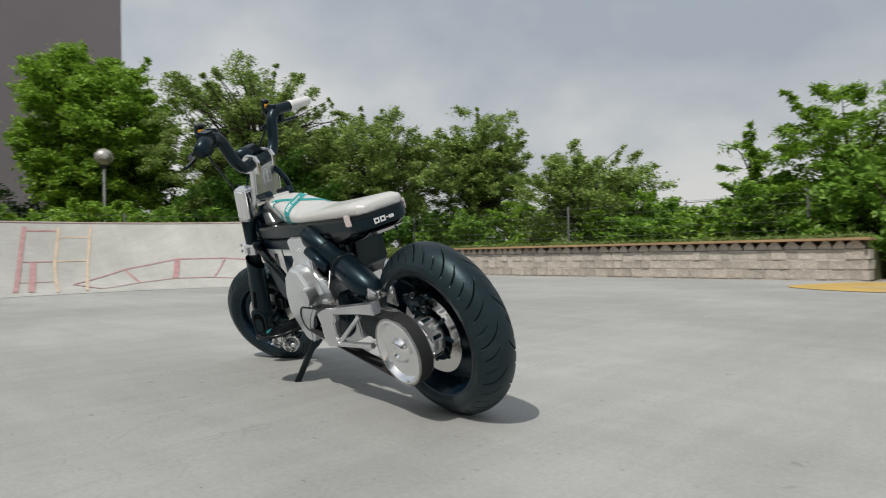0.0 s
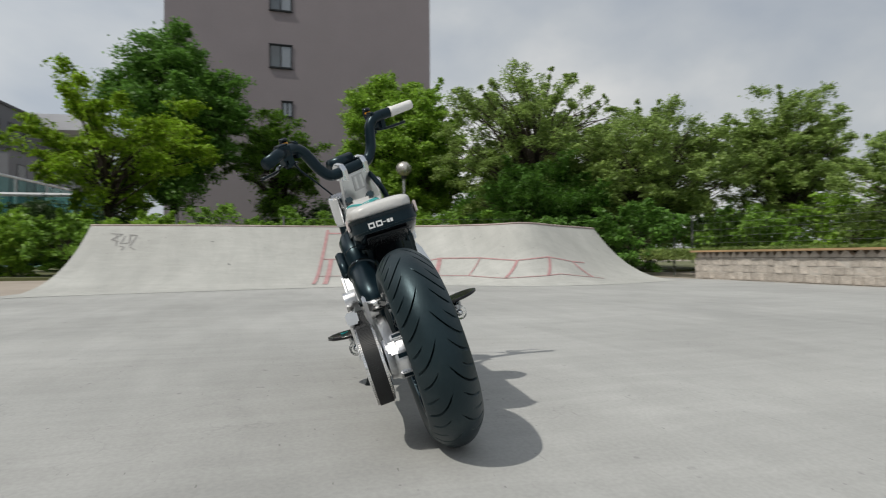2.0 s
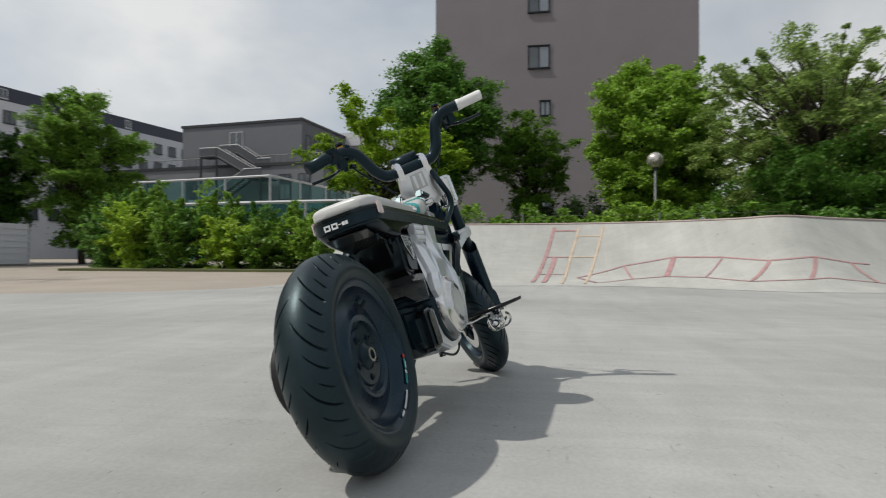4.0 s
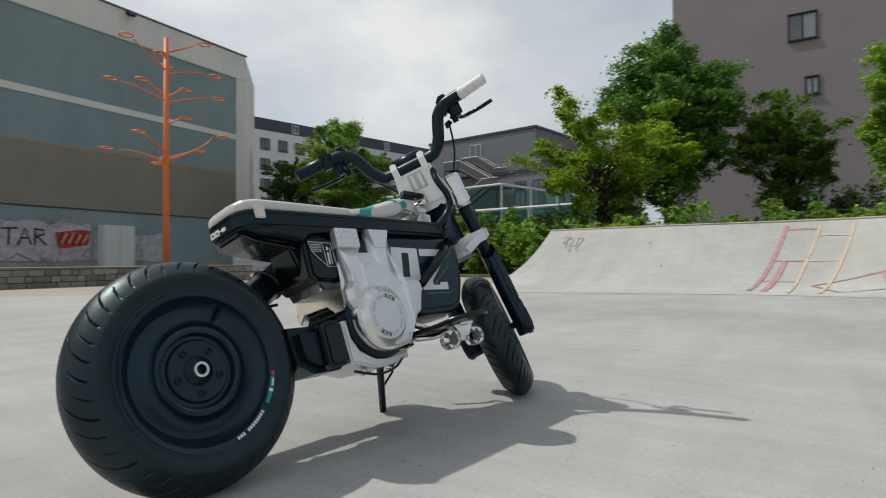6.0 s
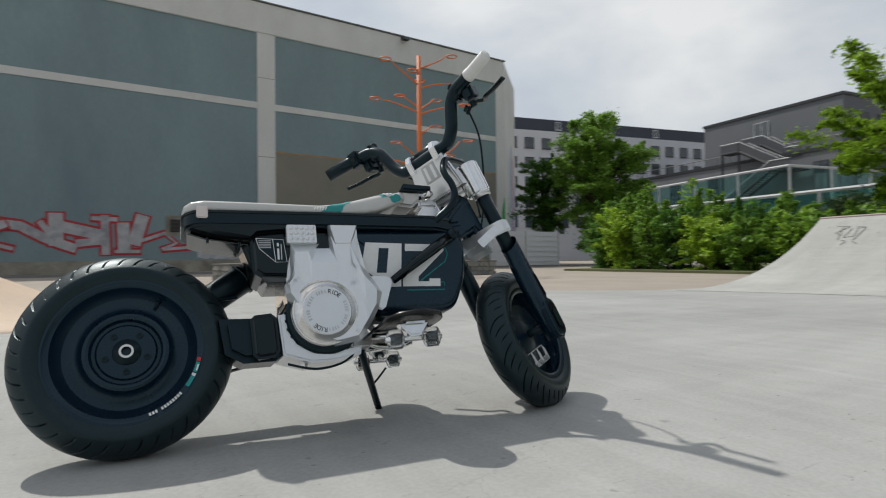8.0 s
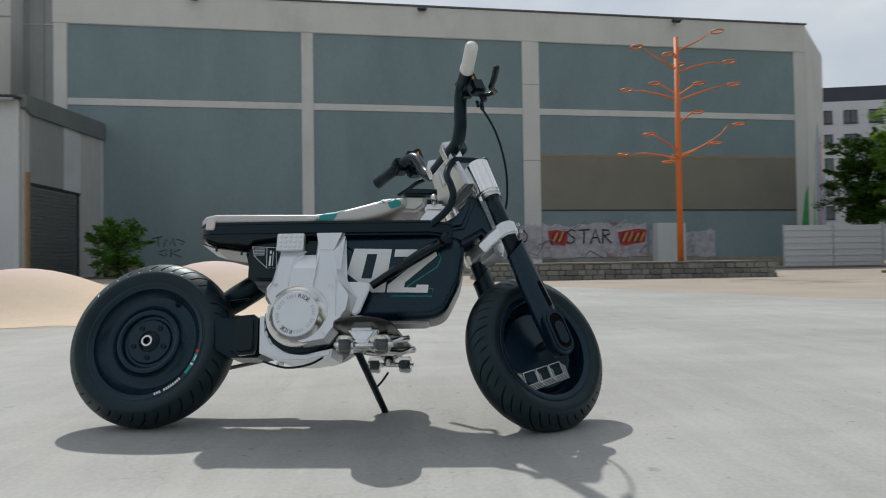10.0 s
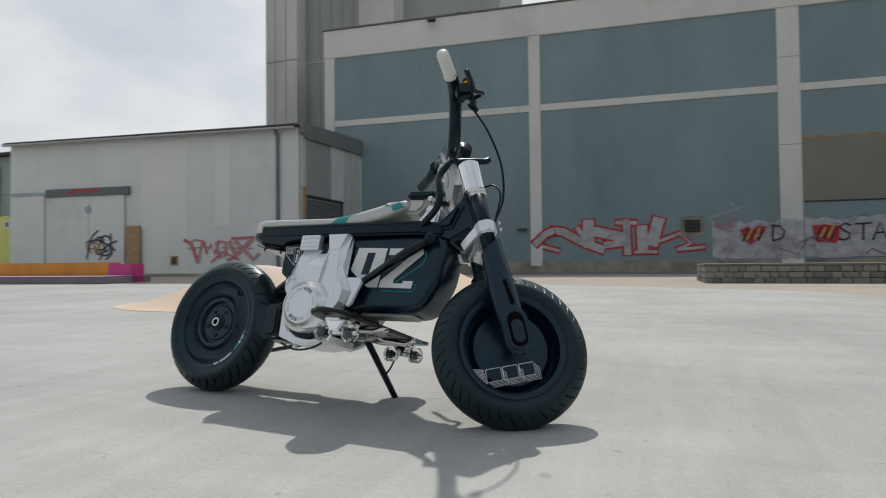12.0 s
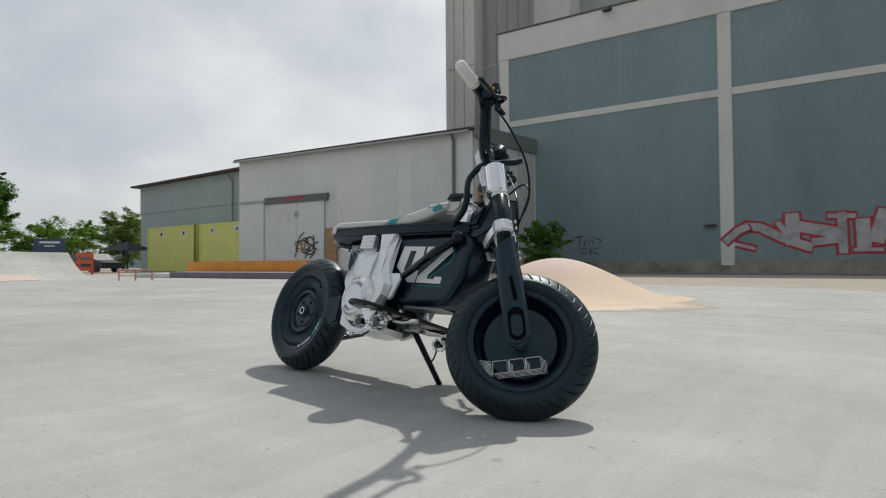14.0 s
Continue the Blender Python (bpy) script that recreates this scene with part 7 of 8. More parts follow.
# battery body with the big numerals
BODY = [(0.62, 0.632), (1.02, 0.632), (1.062, 0.61), (1.07, 0.565), (1.055, 0.46), (1.01, 0.365), (0.985, 0.345), (0.95, 0.336), (0.66, 0.336), (0.62, 0.36)]


def pillow(outline, half, edge, steps=6):
    """A solid with flat sides at -half and half and softly rounded edges all round."""
    n = len(outline)
    area = sum(outline[i - 1][0] * outline[i][1] - outline[i][0] * outline[i - 1][1] for i in range(n))
    nrm = []
    for i in range(n):
        d = Vector(outline[(i + 1) % n]) - Vector(outline[i - 1])
        nrm.append(Vector((d.y, -d.x)).normalized() * (-1 if area > 0 else 1))
    bm = bmesh.new()
    rings = []
    for s in (-1, 1):
        for k in (range(steps, -1, -1) if s < 0 else range(steps + 1)):
            a = math.pi / 2 * k / steps
            y, inset = s * (half - edge + edge * math.sin(a)), edge * (1 - math.cos(a))
            rings.append([bm.verts.new((p[0] + q.x * inset, y, p[1] + q.y * inset)) for p, q in zip(outline, nrm)])
    for a, b in zip(rings, rings[1:]):
        for i in range(n):
            bm.faces.new((a[i], a[(i + 1) % n], b[(i + 1) % n], b[i]))
    for ring, y in ((rings[0], -half), (rings[-1], half)):
        inner = [bm.verts.new((p[0] + q.x * (edge + 0.003), y, p[1] + q.y * (edge + 0.003))) for p, q in zip(outline, nrm)]
        for i in range(n):
            bm.faces.new((ring[i], ring[(i + 1) % n], inner[(i + 1) % n], inner[i]))
        bm.faces.new(inner)
    return bm


body = part("battery_body", pillow(rounded(BODY, 0.03), 0.082, 0.028), NAVY, bike, "blue-black battery body", True)
body.data.set_sharp_from_angle(angle=radians(50))
# pale colour imitates light that the ground bounces onto the underside
part("underside", prism([(0.67, 0.34), (0.94, 0.34), (0.95, 0.334), (0.93, 0.328), (0.7, 0.328)], -0.045, 0.045, bevel=0.004), PALE_BOUNCE_GREY, body, "underside coloured pale for light bounced off the ground")
ZERO = [(0.696, 0.581), (0.824, 0.577), (0.804, 0.426), (0.761, 0.426), (0.674, 0.493)]
SLOT = [(0.741, 0.561), (0.775, 0.56), (0.758, 0.474), (0.724, 0.475)]
TWO = [(0.836, 0.576), (0.972, 0.574), (0.979, 0.552), (0.871, 0.459), (0.868, 0.442), (0.908, 0.441), (0.91, 0.451), (0.95, 0.45), (0.947, 0.423), (0.811, 0.426), (0.814, 0.452), (0.924, 0.542), (0.927, 0.549), (0.833, 0.55)]
for s in (-1, 1):
    off = lambda P: P if s < 0 else [(1.66 - a, b) for a, b in P]
    part("numeral", prism(off(ZERO), s * 0.0815, s * 0.0832), WHITE_PRINT, body, "white numeral zero")
    part("numeral_gap", prism(off(SLOT), s * 0.0825, s * 0.0838), NAVY, body)
    part("numeral", prism(off(TWO), s * 0.0815, s * 0.0832), WHITE_PRINT, body, "white numeral two")
    for line in ([(0.983, 0.563), (0.991, 0.541), (0.978, 0.512), (0.878, 0.445)], [(0.824, 0.413), (0.961, 0.411), (0.964, 0.437), (0.952, 0.437)]):
        part("outline", tube([(a, s * 0.0822, b) for a, b in off(line)], 0.0022, sides=4), TEAL, body, "thin teal outline")
for s in (-1, 1):
    st = part("strut", tube([(1.01, s * 0.098, 0.602), (0.93, s * 0.112, 0.55), (0.765, s * 0.118, 0.438)], [0.016, 0.019, 0.013], sides=14), GLOSS, bike, "glossy black strut", True)
    part("strut_eye", tube([(1.012, s * 0.075, 0.604), (1.012, s * 0.118, 0.604)], 0.02, sides=14), BLACK, st, smooth=True)
    bolt(st, (1.012, -0.118, 0.604), 0.01, 0.004, BLACK, None if s < 0 else Matrix.Diagonal((1, -1, 1, 1)))
# head frame
part("head_frame", prism([(0.98, 0.63), (1.06, 0.60), (1.13, 0.64), (1.165, 0.60), (1.185, 0.62), (1.125, 0.77), (1.09, 0.785), (1.06, 0.72), (1.0, 0.685)], -0.06, 0.06, bevel=0.014, seg=3), NAVY, bike, "blue-black head frame")
part("frame_cheek", prism([(1.0, 0.645), (1.07, 0.655), (1.105, 0.74), (1.08, 0.745), (1.03, 0.69)], -0.078, 0.078, bevel=0.012), NAVY, bike)


# tail tray, tail box, seat
plan = []
for k in range(9):
    a = math.pi - (math.pi / 2) * k / 8
    plan.append((0.205 + 0.066 * math.cos(a), 0.04 + 0.066 * math.sin(a)))
plan += [(0.6, 0.106), (0.95, 0.098), (1.03, 0.07)]
plan += [(a, -b) for a, b in reversed(plan)]
tray = part("tail_tray", prism(plan, 0.626, 0.672, axis="z", bevel=0.008, seg=2), BLACK, bike, "long black tail tray", True)
tray.data.set_sharp_from_angle(angle=radians(50))
part("tray_lip", prism([(a * 1.0 - 0.002 if a < 0.3 else a, b * 1.02) for a, b in plan], 0.664, 0.676, axis="z", bevel=0.003), GLOSS, tray)
# the belly follows the rounded tail and rises towards its sides
BELLY = [(0.142, 0.642), (0.158, 0.62), (0.205, 0.602), (0.33, 0.583), (0.35, 0.6), (0.6, 0.628), (0.6, 0.645), (0.15, 0.65)]
bm = bmesh.new()
rows = []
for k in range(21):
    y = -0.1 + 0.01 * k
    back = 0.066 - math.sqrt(max(0.0, 0.066 ** 2 - max(0.0, abs(y) - 0.04) ** 2))
    rise = max(0.0, abs(y) - 0.07) / 0.03
    rows.append([bm.verts.new((x + back * min(1.0, max(0.0, (0.34 - x) / 0.19)), y, z + (0.012 * rise ** 2 if z < 0.635 else 0))) for x, z in BELLY])
for p, q in zip(rows, rows[1:]):
    for j in range(8):
        bm.faces.new((p[j], p[(j + 1) % 8], q[(j + 1) % 8], q[j]))
bm.faces.new(rows[0])
bm.faces.new(rows[-1])
bmesh.ops.recalc_face_normals(bm, faces=bm.faces[:])
belly = part("tray_belly", bm, GLOSS, tray, smooth=True)
belly.data.set_sharp_from_angle(angle=radians(40))
part("tail_underside", prism([(0.158, 0.615), (0.205, 0.5985), (0.325, 0.5795), (0.328, 0.5765), (0.2, 0.5955), (0.155, 0.611)], -0.066, 0.066, bevel=0.001), GREY_UNDER, tray, "glossy grey underside panel")
for x in (0.21, 0.3):
    part("screw", tube([(x, -0.07, 0.6125 - 0.155 * (x - 0.125)), (x, -0.07, 0.589 - 0.155 * (x - 0.17))], 0.004, sides=8), BLACK, tray)
for s, x in ((-1, 0.195), (1, 0.2)):
    part("side_reflector", box(x - 0.016, x + 0.016, s * 0.108 - 0.004, s * 0.108 + 0.004, 0.648, 0.686, bevel=0.003), PINK_TAB, tray, "pale pink reflector tab")
for x0, x1, z0, z1 in ((0.0, 0.019, 0.0, 0.004), (0.0, 0.004, 0.004, 0.011), (0.015, 0.019, 0.004, 0.011), (0.0, 0.019, 0.011, 0.015), (0.024, 0.043, 0.0, 0.004), (0.024, 0.028, 0.004, 0.011), (0.039, 0.043, 0.004, 0.011), (0.024, 0.043, 0.011, 0.015), (0.045, 0.056, 0.007, 0.009), (0.058, 0.066, 0.003, 0.012), (0.068, 0.076, 0.003, 0.012)):
    part("tail_mark", box(0.1365, 0.139, 0.052 - x1, 0.052 - x0, 0.638 + z0 * 1.15, 0.638 + z1 * 1.15), WHITE_PRINT, tray)
tbox = part("tail_box", prism([(0.33, 0.606), (0.62, 0.615), (0.62, 0.4), (0.5, 0.42), (0.44, 0.462), (0.36, 0.466), (0.335, 0.485)], -0.092, 0.085, bevel=0.014, seg=3), GLOSS, bike, "glossy black tail box")
part("tail_box_foot", prism([(0.36, 0.47), (0.44, 0.466), (0.44, 0.445), (0.375, 0.445)], -0.085, 0.07, bevel=0.006), GREY_UNDER, tbox, "glossy grey underside")
part("label_plate", prism([(0.346, 0.589), (0.428, 0.585), (0.436, 0.512), (0.402, 0.512), (0.355, 0.556)], -0.0945, -0.092, bevel=0.0005), BLACK, tbox)
LAB = [(0.346, 0.589), (0.428, 0.585), (0.436, 0.512), (0.402, 0.512), (0.355, 0.556), (0.346, 0.589)]
part("label_line", tube([(a, -0.095, b) for a, b in LAB], 0.001, sides=4), WHITE_PRINT, tbox)
part("label_line", tube([(0.396, -0.095, 0.586), (0.402, -0.095, 0.513)], 0.001, sides=4), WHITE_PRINT, tbox)
for k in range(5):
    part("label_mark", box(0.354, 0.39, -0.0952, -0.0945, 0.58 - k * 0.0055, 0.5822 - k * 0.0055), GREY_PRINT, tbox)
part("label_mark", box(0.408, 0.414, -0.0953, -0.0945, 0.52, 0.556), WHITE_PRINT, tbox)
part("label_mark", box(0.408, 0.414, -0.0953, -0.0945, 0.563, 0.574), WHITE_PRINT, tbox)
part("label_mark", box(0.419, 0.422, -0.0953, -0.0945, 0.52, 0.57), GREY_PRINT, tbox)
guard = part("tail_guard", prism([(0.3, 0.6), (0.36, 0.612), (0.37, 0.49), (0.36, 0.475), (0.34, 0.485)], -0.06, 0.055, bevel=0.012, seg=3), GLOSS, bike, "black inner tail guard")

# stations of the seat: x, low z, high z, half width
SEAT = [(0.1405, 0.682, 0.694, 0.04), (0.146, 0.676, 0.706, 0.07), (0.165, 0.673, 0.715, 0.09), (0.2, 0.672, 0.719, 0.1), (0.3, 0.672, 0.716, 0.104), (0.42, 0.672, 0.713, 0.104), (0.55, 0.672, 0.711, 0.102), (0.62, 0.673, 0.721, 0.098),
        (0.7, 0.677, 0.747, 0.09), (0.76, 0.694, 0.766, 0.082), (0.81, 0.716, 0.779, 0.075), (0.85, 0.738, 0.784, 0.066), (0.868, 0.752, 0.78, 0.05)]


def seat_at(x):
    for a, b in zip(SEAT, SEAT[1:]):
        if a[0] <= x <= b[0]:
            u = (x - a[0]) / (b[0] - a[0])
            return [a[k] + (b[k] - a[k]) * u for k in range(1, 4)]
    return SEAT[-1][1:] if x > SEAT[-1][0] else SEAT[0][1:]


def seat_point(x, a, lift=0.0):
    lo, hi, w = seat_at(x)
    c, s = math.cos(a), math.sin(a)
    p = 0.45 if s > 0 else 0.3
    return Vector((x, (w + lift) * math.copysign(abs(c) ** p, c), (lo + hi) / 2 + ((hi - lo) / 2 + lift) * math.copysign(abs(s) ** (0.8 if s > 0 else 0.4), s)))


bm = bmesh.new()
xs = [SEAT[0][0] + (SEAT[-1][0] - SEAT[0][0]) * (k / 60) ** (1.3 if k < 20 else 1.0) for k in range(61)]
xs = sorted(set([round(x, 4) for x in xs] + [s[0] for s in SEAT]))
rings = [[bm.verts.new(seat_point(x, 2 * math.pi * k / 40)) for k in range(40)] for x in xs]
for a, b in zip(rings, rings[1:]):
    for k in range(40):
        bm.faces.new((a[k], a[(k + 1) % 40], b[(k + 1) % 40], b[k]))
bm.faces.new(rings[0])
bm.faces.new(rings[-1])
seat = part("seat", bm, SEAT_GREY, bike, "pale grey padded seat", True)


def seat_band(f0, f1, a0, a1, mat_, name="seat_stripe"):
    """A printed band over the seat between two edges x = f(angle)."""
    bm = bmesh.new()
    rows = []
    for k in range(25):
        a = a0 + (a1 - a0) * k / 24
        rows.append([bm.verts.new(seat_point(f0(a) + (f1(a) - f0(a)) * j / 4, a, 0.0012)) for j in range(5)])
    for p, q in zip(rows, rows[1:]):
        for j in range(4):
            bm.faces.new((p[j], p[j + 1], q[j + 1], q[j]))
    return part(name, bm, mat_, seat, "teal printed stripe", True)


# right flank is angle pi, left flank 0, crown pi / 2
cr = lambda a: math.sin(a)
seat_band(lambda a: 0.565 + 0.05 * cr(a), lambda a: 0.628 + 0.034 * cr(a), math.pi * 0.66, math.pi * 1.1, TEAL)
def over(u):
    """The angle at which the seat's upper side lies u half-widths from its middle line."""
    return math.acos(math.copysign(abs(u) ** (1 / 0.45), u))


def seat_line(x0, u0, x1, u1, wide):
    """A straight printed band across the seat's upper side."""
    bm = bmesh.new()
    rows = []
    for k in range(33):
        t = k / 32
        a, x = over(u0 + (u1 - u0) * t), x0 + (x1 - x0) * t
        rows.append([bm.verts.new(seat_point(x + wide * (j / 4 - 0.5), a, 0.0014)) for j in range(5)])
    for p, q in zip(rows, rows[1:]):
        for j in range(4):
            bm.faces.new((p[j], p[j + 1], q[j + 1], q[j]))
    return part("seat_stripe", bm, TEAL, seat, "teal printed stripe", True)


# from the nose's left edge back to the right flank
seat_line(0.805, 0.99, 0.635, -0.96, 0.034)
# from the left flank forward to the nose's right flank
seat_band(lambda a: 0.632, lambda a: 0.676, -0.15 * math.pi, 0.03 * math.pi, TEAL)
seat_line(0.656, 0.995, 0.80, -0.985, 0.046)
seat_band(lambda a: 0.776 + 0.14 * (a / math.pi - 0.78), lambda a: 0.822 + 0.12 * (a / math.pi - 0.78), math.pi * 0.78, math.pi * 1.1, TEAL)
# left edge of the nose and the piping along the left foot
seat_band(lambda a: 0.70 + 0.1 * max(0, a) / 0.4, lambda a: 0.725 + 0.1 * max(0, a) / 0.4, -0.12 * math.pi, 0.13 * math.pi, TEAL)
seat_band(lambda a: 0.58, lambda a: 0.70, -0.22 * math.pi, -0.1 * math.pi, TEAL)
for k in range(11):
    u = 0.9 - 0.1 * k - (0.08 if k > 3 else 0)
    x = 0.656 + 0.144 * (0.995 - u) / 1.98
    r = 0.011 if k < 4 else 0.007
    part("seat_mark", tube([seat_point(x - r, over(u), 0.0022), seat_point(x + r, over(u - 0.04), 0.0022)], 0.0032 if k < 4 else 0.002, sides=4), WHITE_PRINT, seat)
for k in range(4):
    a = math.pi * (0.93 - 0.05 * k)
    p0, p1 = seat_point(0.795 - 0.005 * k, a, 0.002), seat_point(0.825 - 0.012 * k, a - 0.1, 0.002)
    part("seat_mark", tube([p0, p1], 0.0025, sides=4), WHITE_PRINT, seat)
    q0, q1 = seat_point(0.795 - 0.005 * k, math.pi - a, 0.002), seat_point(0.825 - 0.012 * k, math.pi - a + 0.1, 0.002)
    part("seat_mark", tube([q0, q1], 0.0025, sides=4), WHITE_PRINT, seat)
for k in range(5):
    part("seat_print", tube([seat_point(0.53 + k * 0.009, math.pi * 1.02, 0.001), seat_point(0.535 + k * 0.009, math.pi * 0.98, 0.001)], 0.002, sides=4), WHITE_PRINT, seat)
part("seat_nose", prism([(0.845, 0.735), (0.9, 0.73), (0.93, 0.755), (0.935, 0.79), (0.86, 0.795)], -0.045, 0.045, bevel=0.01), SEAT_GREY, seat, "pale grey seat nose")
part("seat_hook", prism([(0.855, 0.79), (0.95, 0.787), (0.975, 0.795), (0.975, 0.81), (0.87, 0.815)], -0.062, -0.03, bevel=0.006), BLACK, bike)
part("seat_hook", prism([(0.855, 0.79), (0.95, 0.787), (0.975, 0.795), (0.975, 0.81), (0.87, 0.815)], 0.03, 0.062, bevel=0.006), BLACK, bike)
part("seat_bracket", box(0.93, 1.0, -0.035, 0.035, 0.735, 0.765, bevel=0.008), ALLOY, bike)
part("pivot_pin", tube([(0.965, -0.07, 0.775), (0.965, 0.07, 0.775)], 0.011, sides=12), STEEL, bike, smooth=True)
part("under_bracket", prism([(0.9, 0.68), (0.99, 0.672), (1.0, 0.73), (0.94, 0.735)], -0.05, 0.05, bevel=0.008), ALLOY, bike)

# shock absorber on the left
A0, A1 = Vector((0.505, 0.108, 0.642)), Vector((0.165, 0.098, 0.41))
sd = A1 - A0
sh_ = part("shock_absorber", tube([A0, A0 + sd * 0.06, A0 + sd * 0.08, A0 + sd * 0.52], [0.03, 0.038, 0.041, 0.041], sides=28), BLACK, bike, "thick black shock absorber", True)
part("shock_sleeve", tube([A0 + sd * 0.52, A0 + sd * 0.53, A0 + sd * 0.55, A0 + sd * 0.8, A0 + sd * 0.9, A0 + sd * 0.97, A0 + sd * 1.0], [0.043, 0.042, 0.047, 0.047, 0.044, 0.03, 0.012], sides=28), BLACK, sh_, smooth=True)
part("reservoir", tube([A0 + sd * 0.14 + Vector((-0.02, 0.052, -0.02)), A0 + sd * 0.42 + Vector((-0.02, 0.052, -0.02))], 0.016, sides=16), BLACK, sh_, smooth=True)
part("shock_collar", tube([A0 + sd * 0.525, A0 + sd * 0.545], 0.052, sides=28), GLOSS, sh_, smooth=True)
part("shock_groove", tube([A0 + sd * 0.3, A0 + sd * 0.312], 0.0418, sides=28), GLOSS, sh_, smooth=True)
part("shock_screw", tube([A0 + sd * 0.82 + Vector((-0.01, 0.035, -0.02)), A0 + sd * 0.82 + Vector((-0.012, 0.05, -0.024))], 0.008, sides=12), GLOSS, sh_, smooth=True)
part("shock_eye", tube([A1 + Vector((-0.005, -0.035, 0.01)), A1 + Vector((-0.005, 0.04, 0.01))], 0.016, sides=14), STEEL, sh_, smooth=True)

# side stand
S0, S1 = Vector((0.69, 0.075, 0.262)), Vector((0.778, 0.213, 0.06))
ss = part("side_stand", tube([S0, S0.lerp(S1, 0.06), S1], [0.017, 0.0135, 0.012], sides=12), BLACK, bike, "black side stand", True)
part("stand_spring", tube(bow([S0.lerp(S1, 0.62), S0.lerp(S1, 0.56) + Vector((0.03, 0.0, 0.012)), S0.lerp(S1, 0.5) + Vector((0.06, -0.01, 0.03))], 5), 0.004, sides=6), BLACK, ss)
part("stand_bracket", box(0.65, 0.72, 0.03, 0.1, 0.25, 0.31, bevel=0.008), ALLOY, ss)
for s in (-1, 1):
    part("foot_bracket", tube([(0.68, s * 0.1, 0.262), (0.74, s * 0.125, 0.255), (0.8, s * 0.16, 0.262), (0.83, s * 0.2, 0.262)], 0.009, sides=8), CHROME, bike, "silver foot bracket", True)
    part("foot_bracket", tube([(0.69, s * 0.08, 0.285), (0.76, s * 0.1, 0.262), (0.84, s * 0.12, 0.257), (0.89, s * 0.1, 0.27)], 0.009, sides=8), CHROME, bike, smooth=True)
    part("frame_lug", tube([(0.72, s * 0.05, 0.33), (0.78, s * 0.09, 0.285)], 0.011, sides=8), ALLOY, bike, smooth=True)

# ---- front end, built upright and then raked and steered ----
STEER = Matrix.Translation((1.29, 0, 0.24)) @ Matrix.Rotation(radians(-19.2), 4, "Y") @ Matrix.Rotation(radians(31.5), 4, "Z")


def fpart(name, bm, mat_, owner, label="", smooth=False):
    return part(name, moved(bm, STEER), mat_, owner, label, smooth)


FC = (0.015, 0, -0.004)
FRIM = [(-0.02, 0.0), (-0.02, 0.035), (-0.014, 0.05), (-0.014, 0.124), (-0.008, 0.132), (0.004, 0.14), (0.006, 0.147), (-0.022, 0.153), (-0.05, 0.157), (-0.055, 0.168), (-0.055, 0.176), (-0.045, 0.18), (0.045, 0.18), (0.055, 0.176), (0.05, 0.166), (0.024, 0.156), (0.016, 0.14), (0.0, 0.12), (0.0, 0.04), (0.03, 0.035), (0.03, 0.0)]
fw = fpart("front_wheel", turned(FRIM, origin=FC, sides=96), NAVY, bike, "solid blue-black dished wheel", True)
fw.data.set_sharp_from_angle(angle=radians(35))
ft = new("tyre", tyre_mesh(0.261, 0.174, 0.062, 14, -1.0, 2))
ft.data.transform(STEER @ Matrix.Translation(FC))
ft.parent = fw
ft["label"] = "black front tyre with slanted tread cuts"
# the badge: a striped wing and three outlined blocks
for k in range(11):
    u = k / 10
    fpart("badge_stripe", tube([(-0.134 + 0.032 * u, -0.0165, -0.052 - 0.05 * u), (-0.09 + 0.004 * u, -0.0165, -0.062 - 0.05 * u)], 0.0014, sides=4), WHITE_PRINT, fw)
for q in range(3):
    x0, z0 = -0.084 + q * 0.056, -0.062 + 0.0012 * q
    for k in range(5):
        dx, dz = 0.0042 * k, -0.0042 * k
        wide = 0.049
        ring = [(x0 + dx, z0 + dz), (x0 + wide + dx, z0 + 0.0015 + dz), (x0 + wide + dx, z0 - 0.04 + dz), (x0 + dx - 0.002, z0 - 0.042 + dz), (x0 + dx, z0 + dz)]
        fpart("badge_outline", tube([(a, -0.0168, b) for a, b in (ring if k == 0 else ring[1:4])], 0.001 if k else 0.0018, sides=4), WHITE_PRINT, fw)
fpart("brake_disc", turned([(0.036, 0.085), (0.036, 0.125), (0.041, 0.125), (0.041, 0.085)], origin=FC, sides=64, closed=True), STEEL, fw, "bright steel brake disc")
for k in range(6):
    a = radians(60 * k)
    fpart("disc_arm", tube([(FC[0] + 0.03 * math.cos(a), 0.038, FC[2] + 0.03 * math.sin(a)), (FC[0] + 0.088 * math.cos(a), 0.038, FC[2] + 0.088 * math.sin(a))], 0.007, sides=6), BLACK, fw)
fpart("axle", tube([(FC[0], -0.12, 0), (FC[0], 0.12, 0)], 0.014, sides=14), BLACK, fw, smooth=True)
arcs = ((150, 158, WHITE_PRINT), (159, 164, TEAL), (165, 168, RED_PRINT))
for a0, a1, mt in arcs:
    b_ = arc_bar(0.166, 0.173, a0, a1, -0.0555, mt, fw, m=None, origin=FC)
    b_.data.transform(STEER @ Matrix.Diagonal((1, -1, 1, 1)))

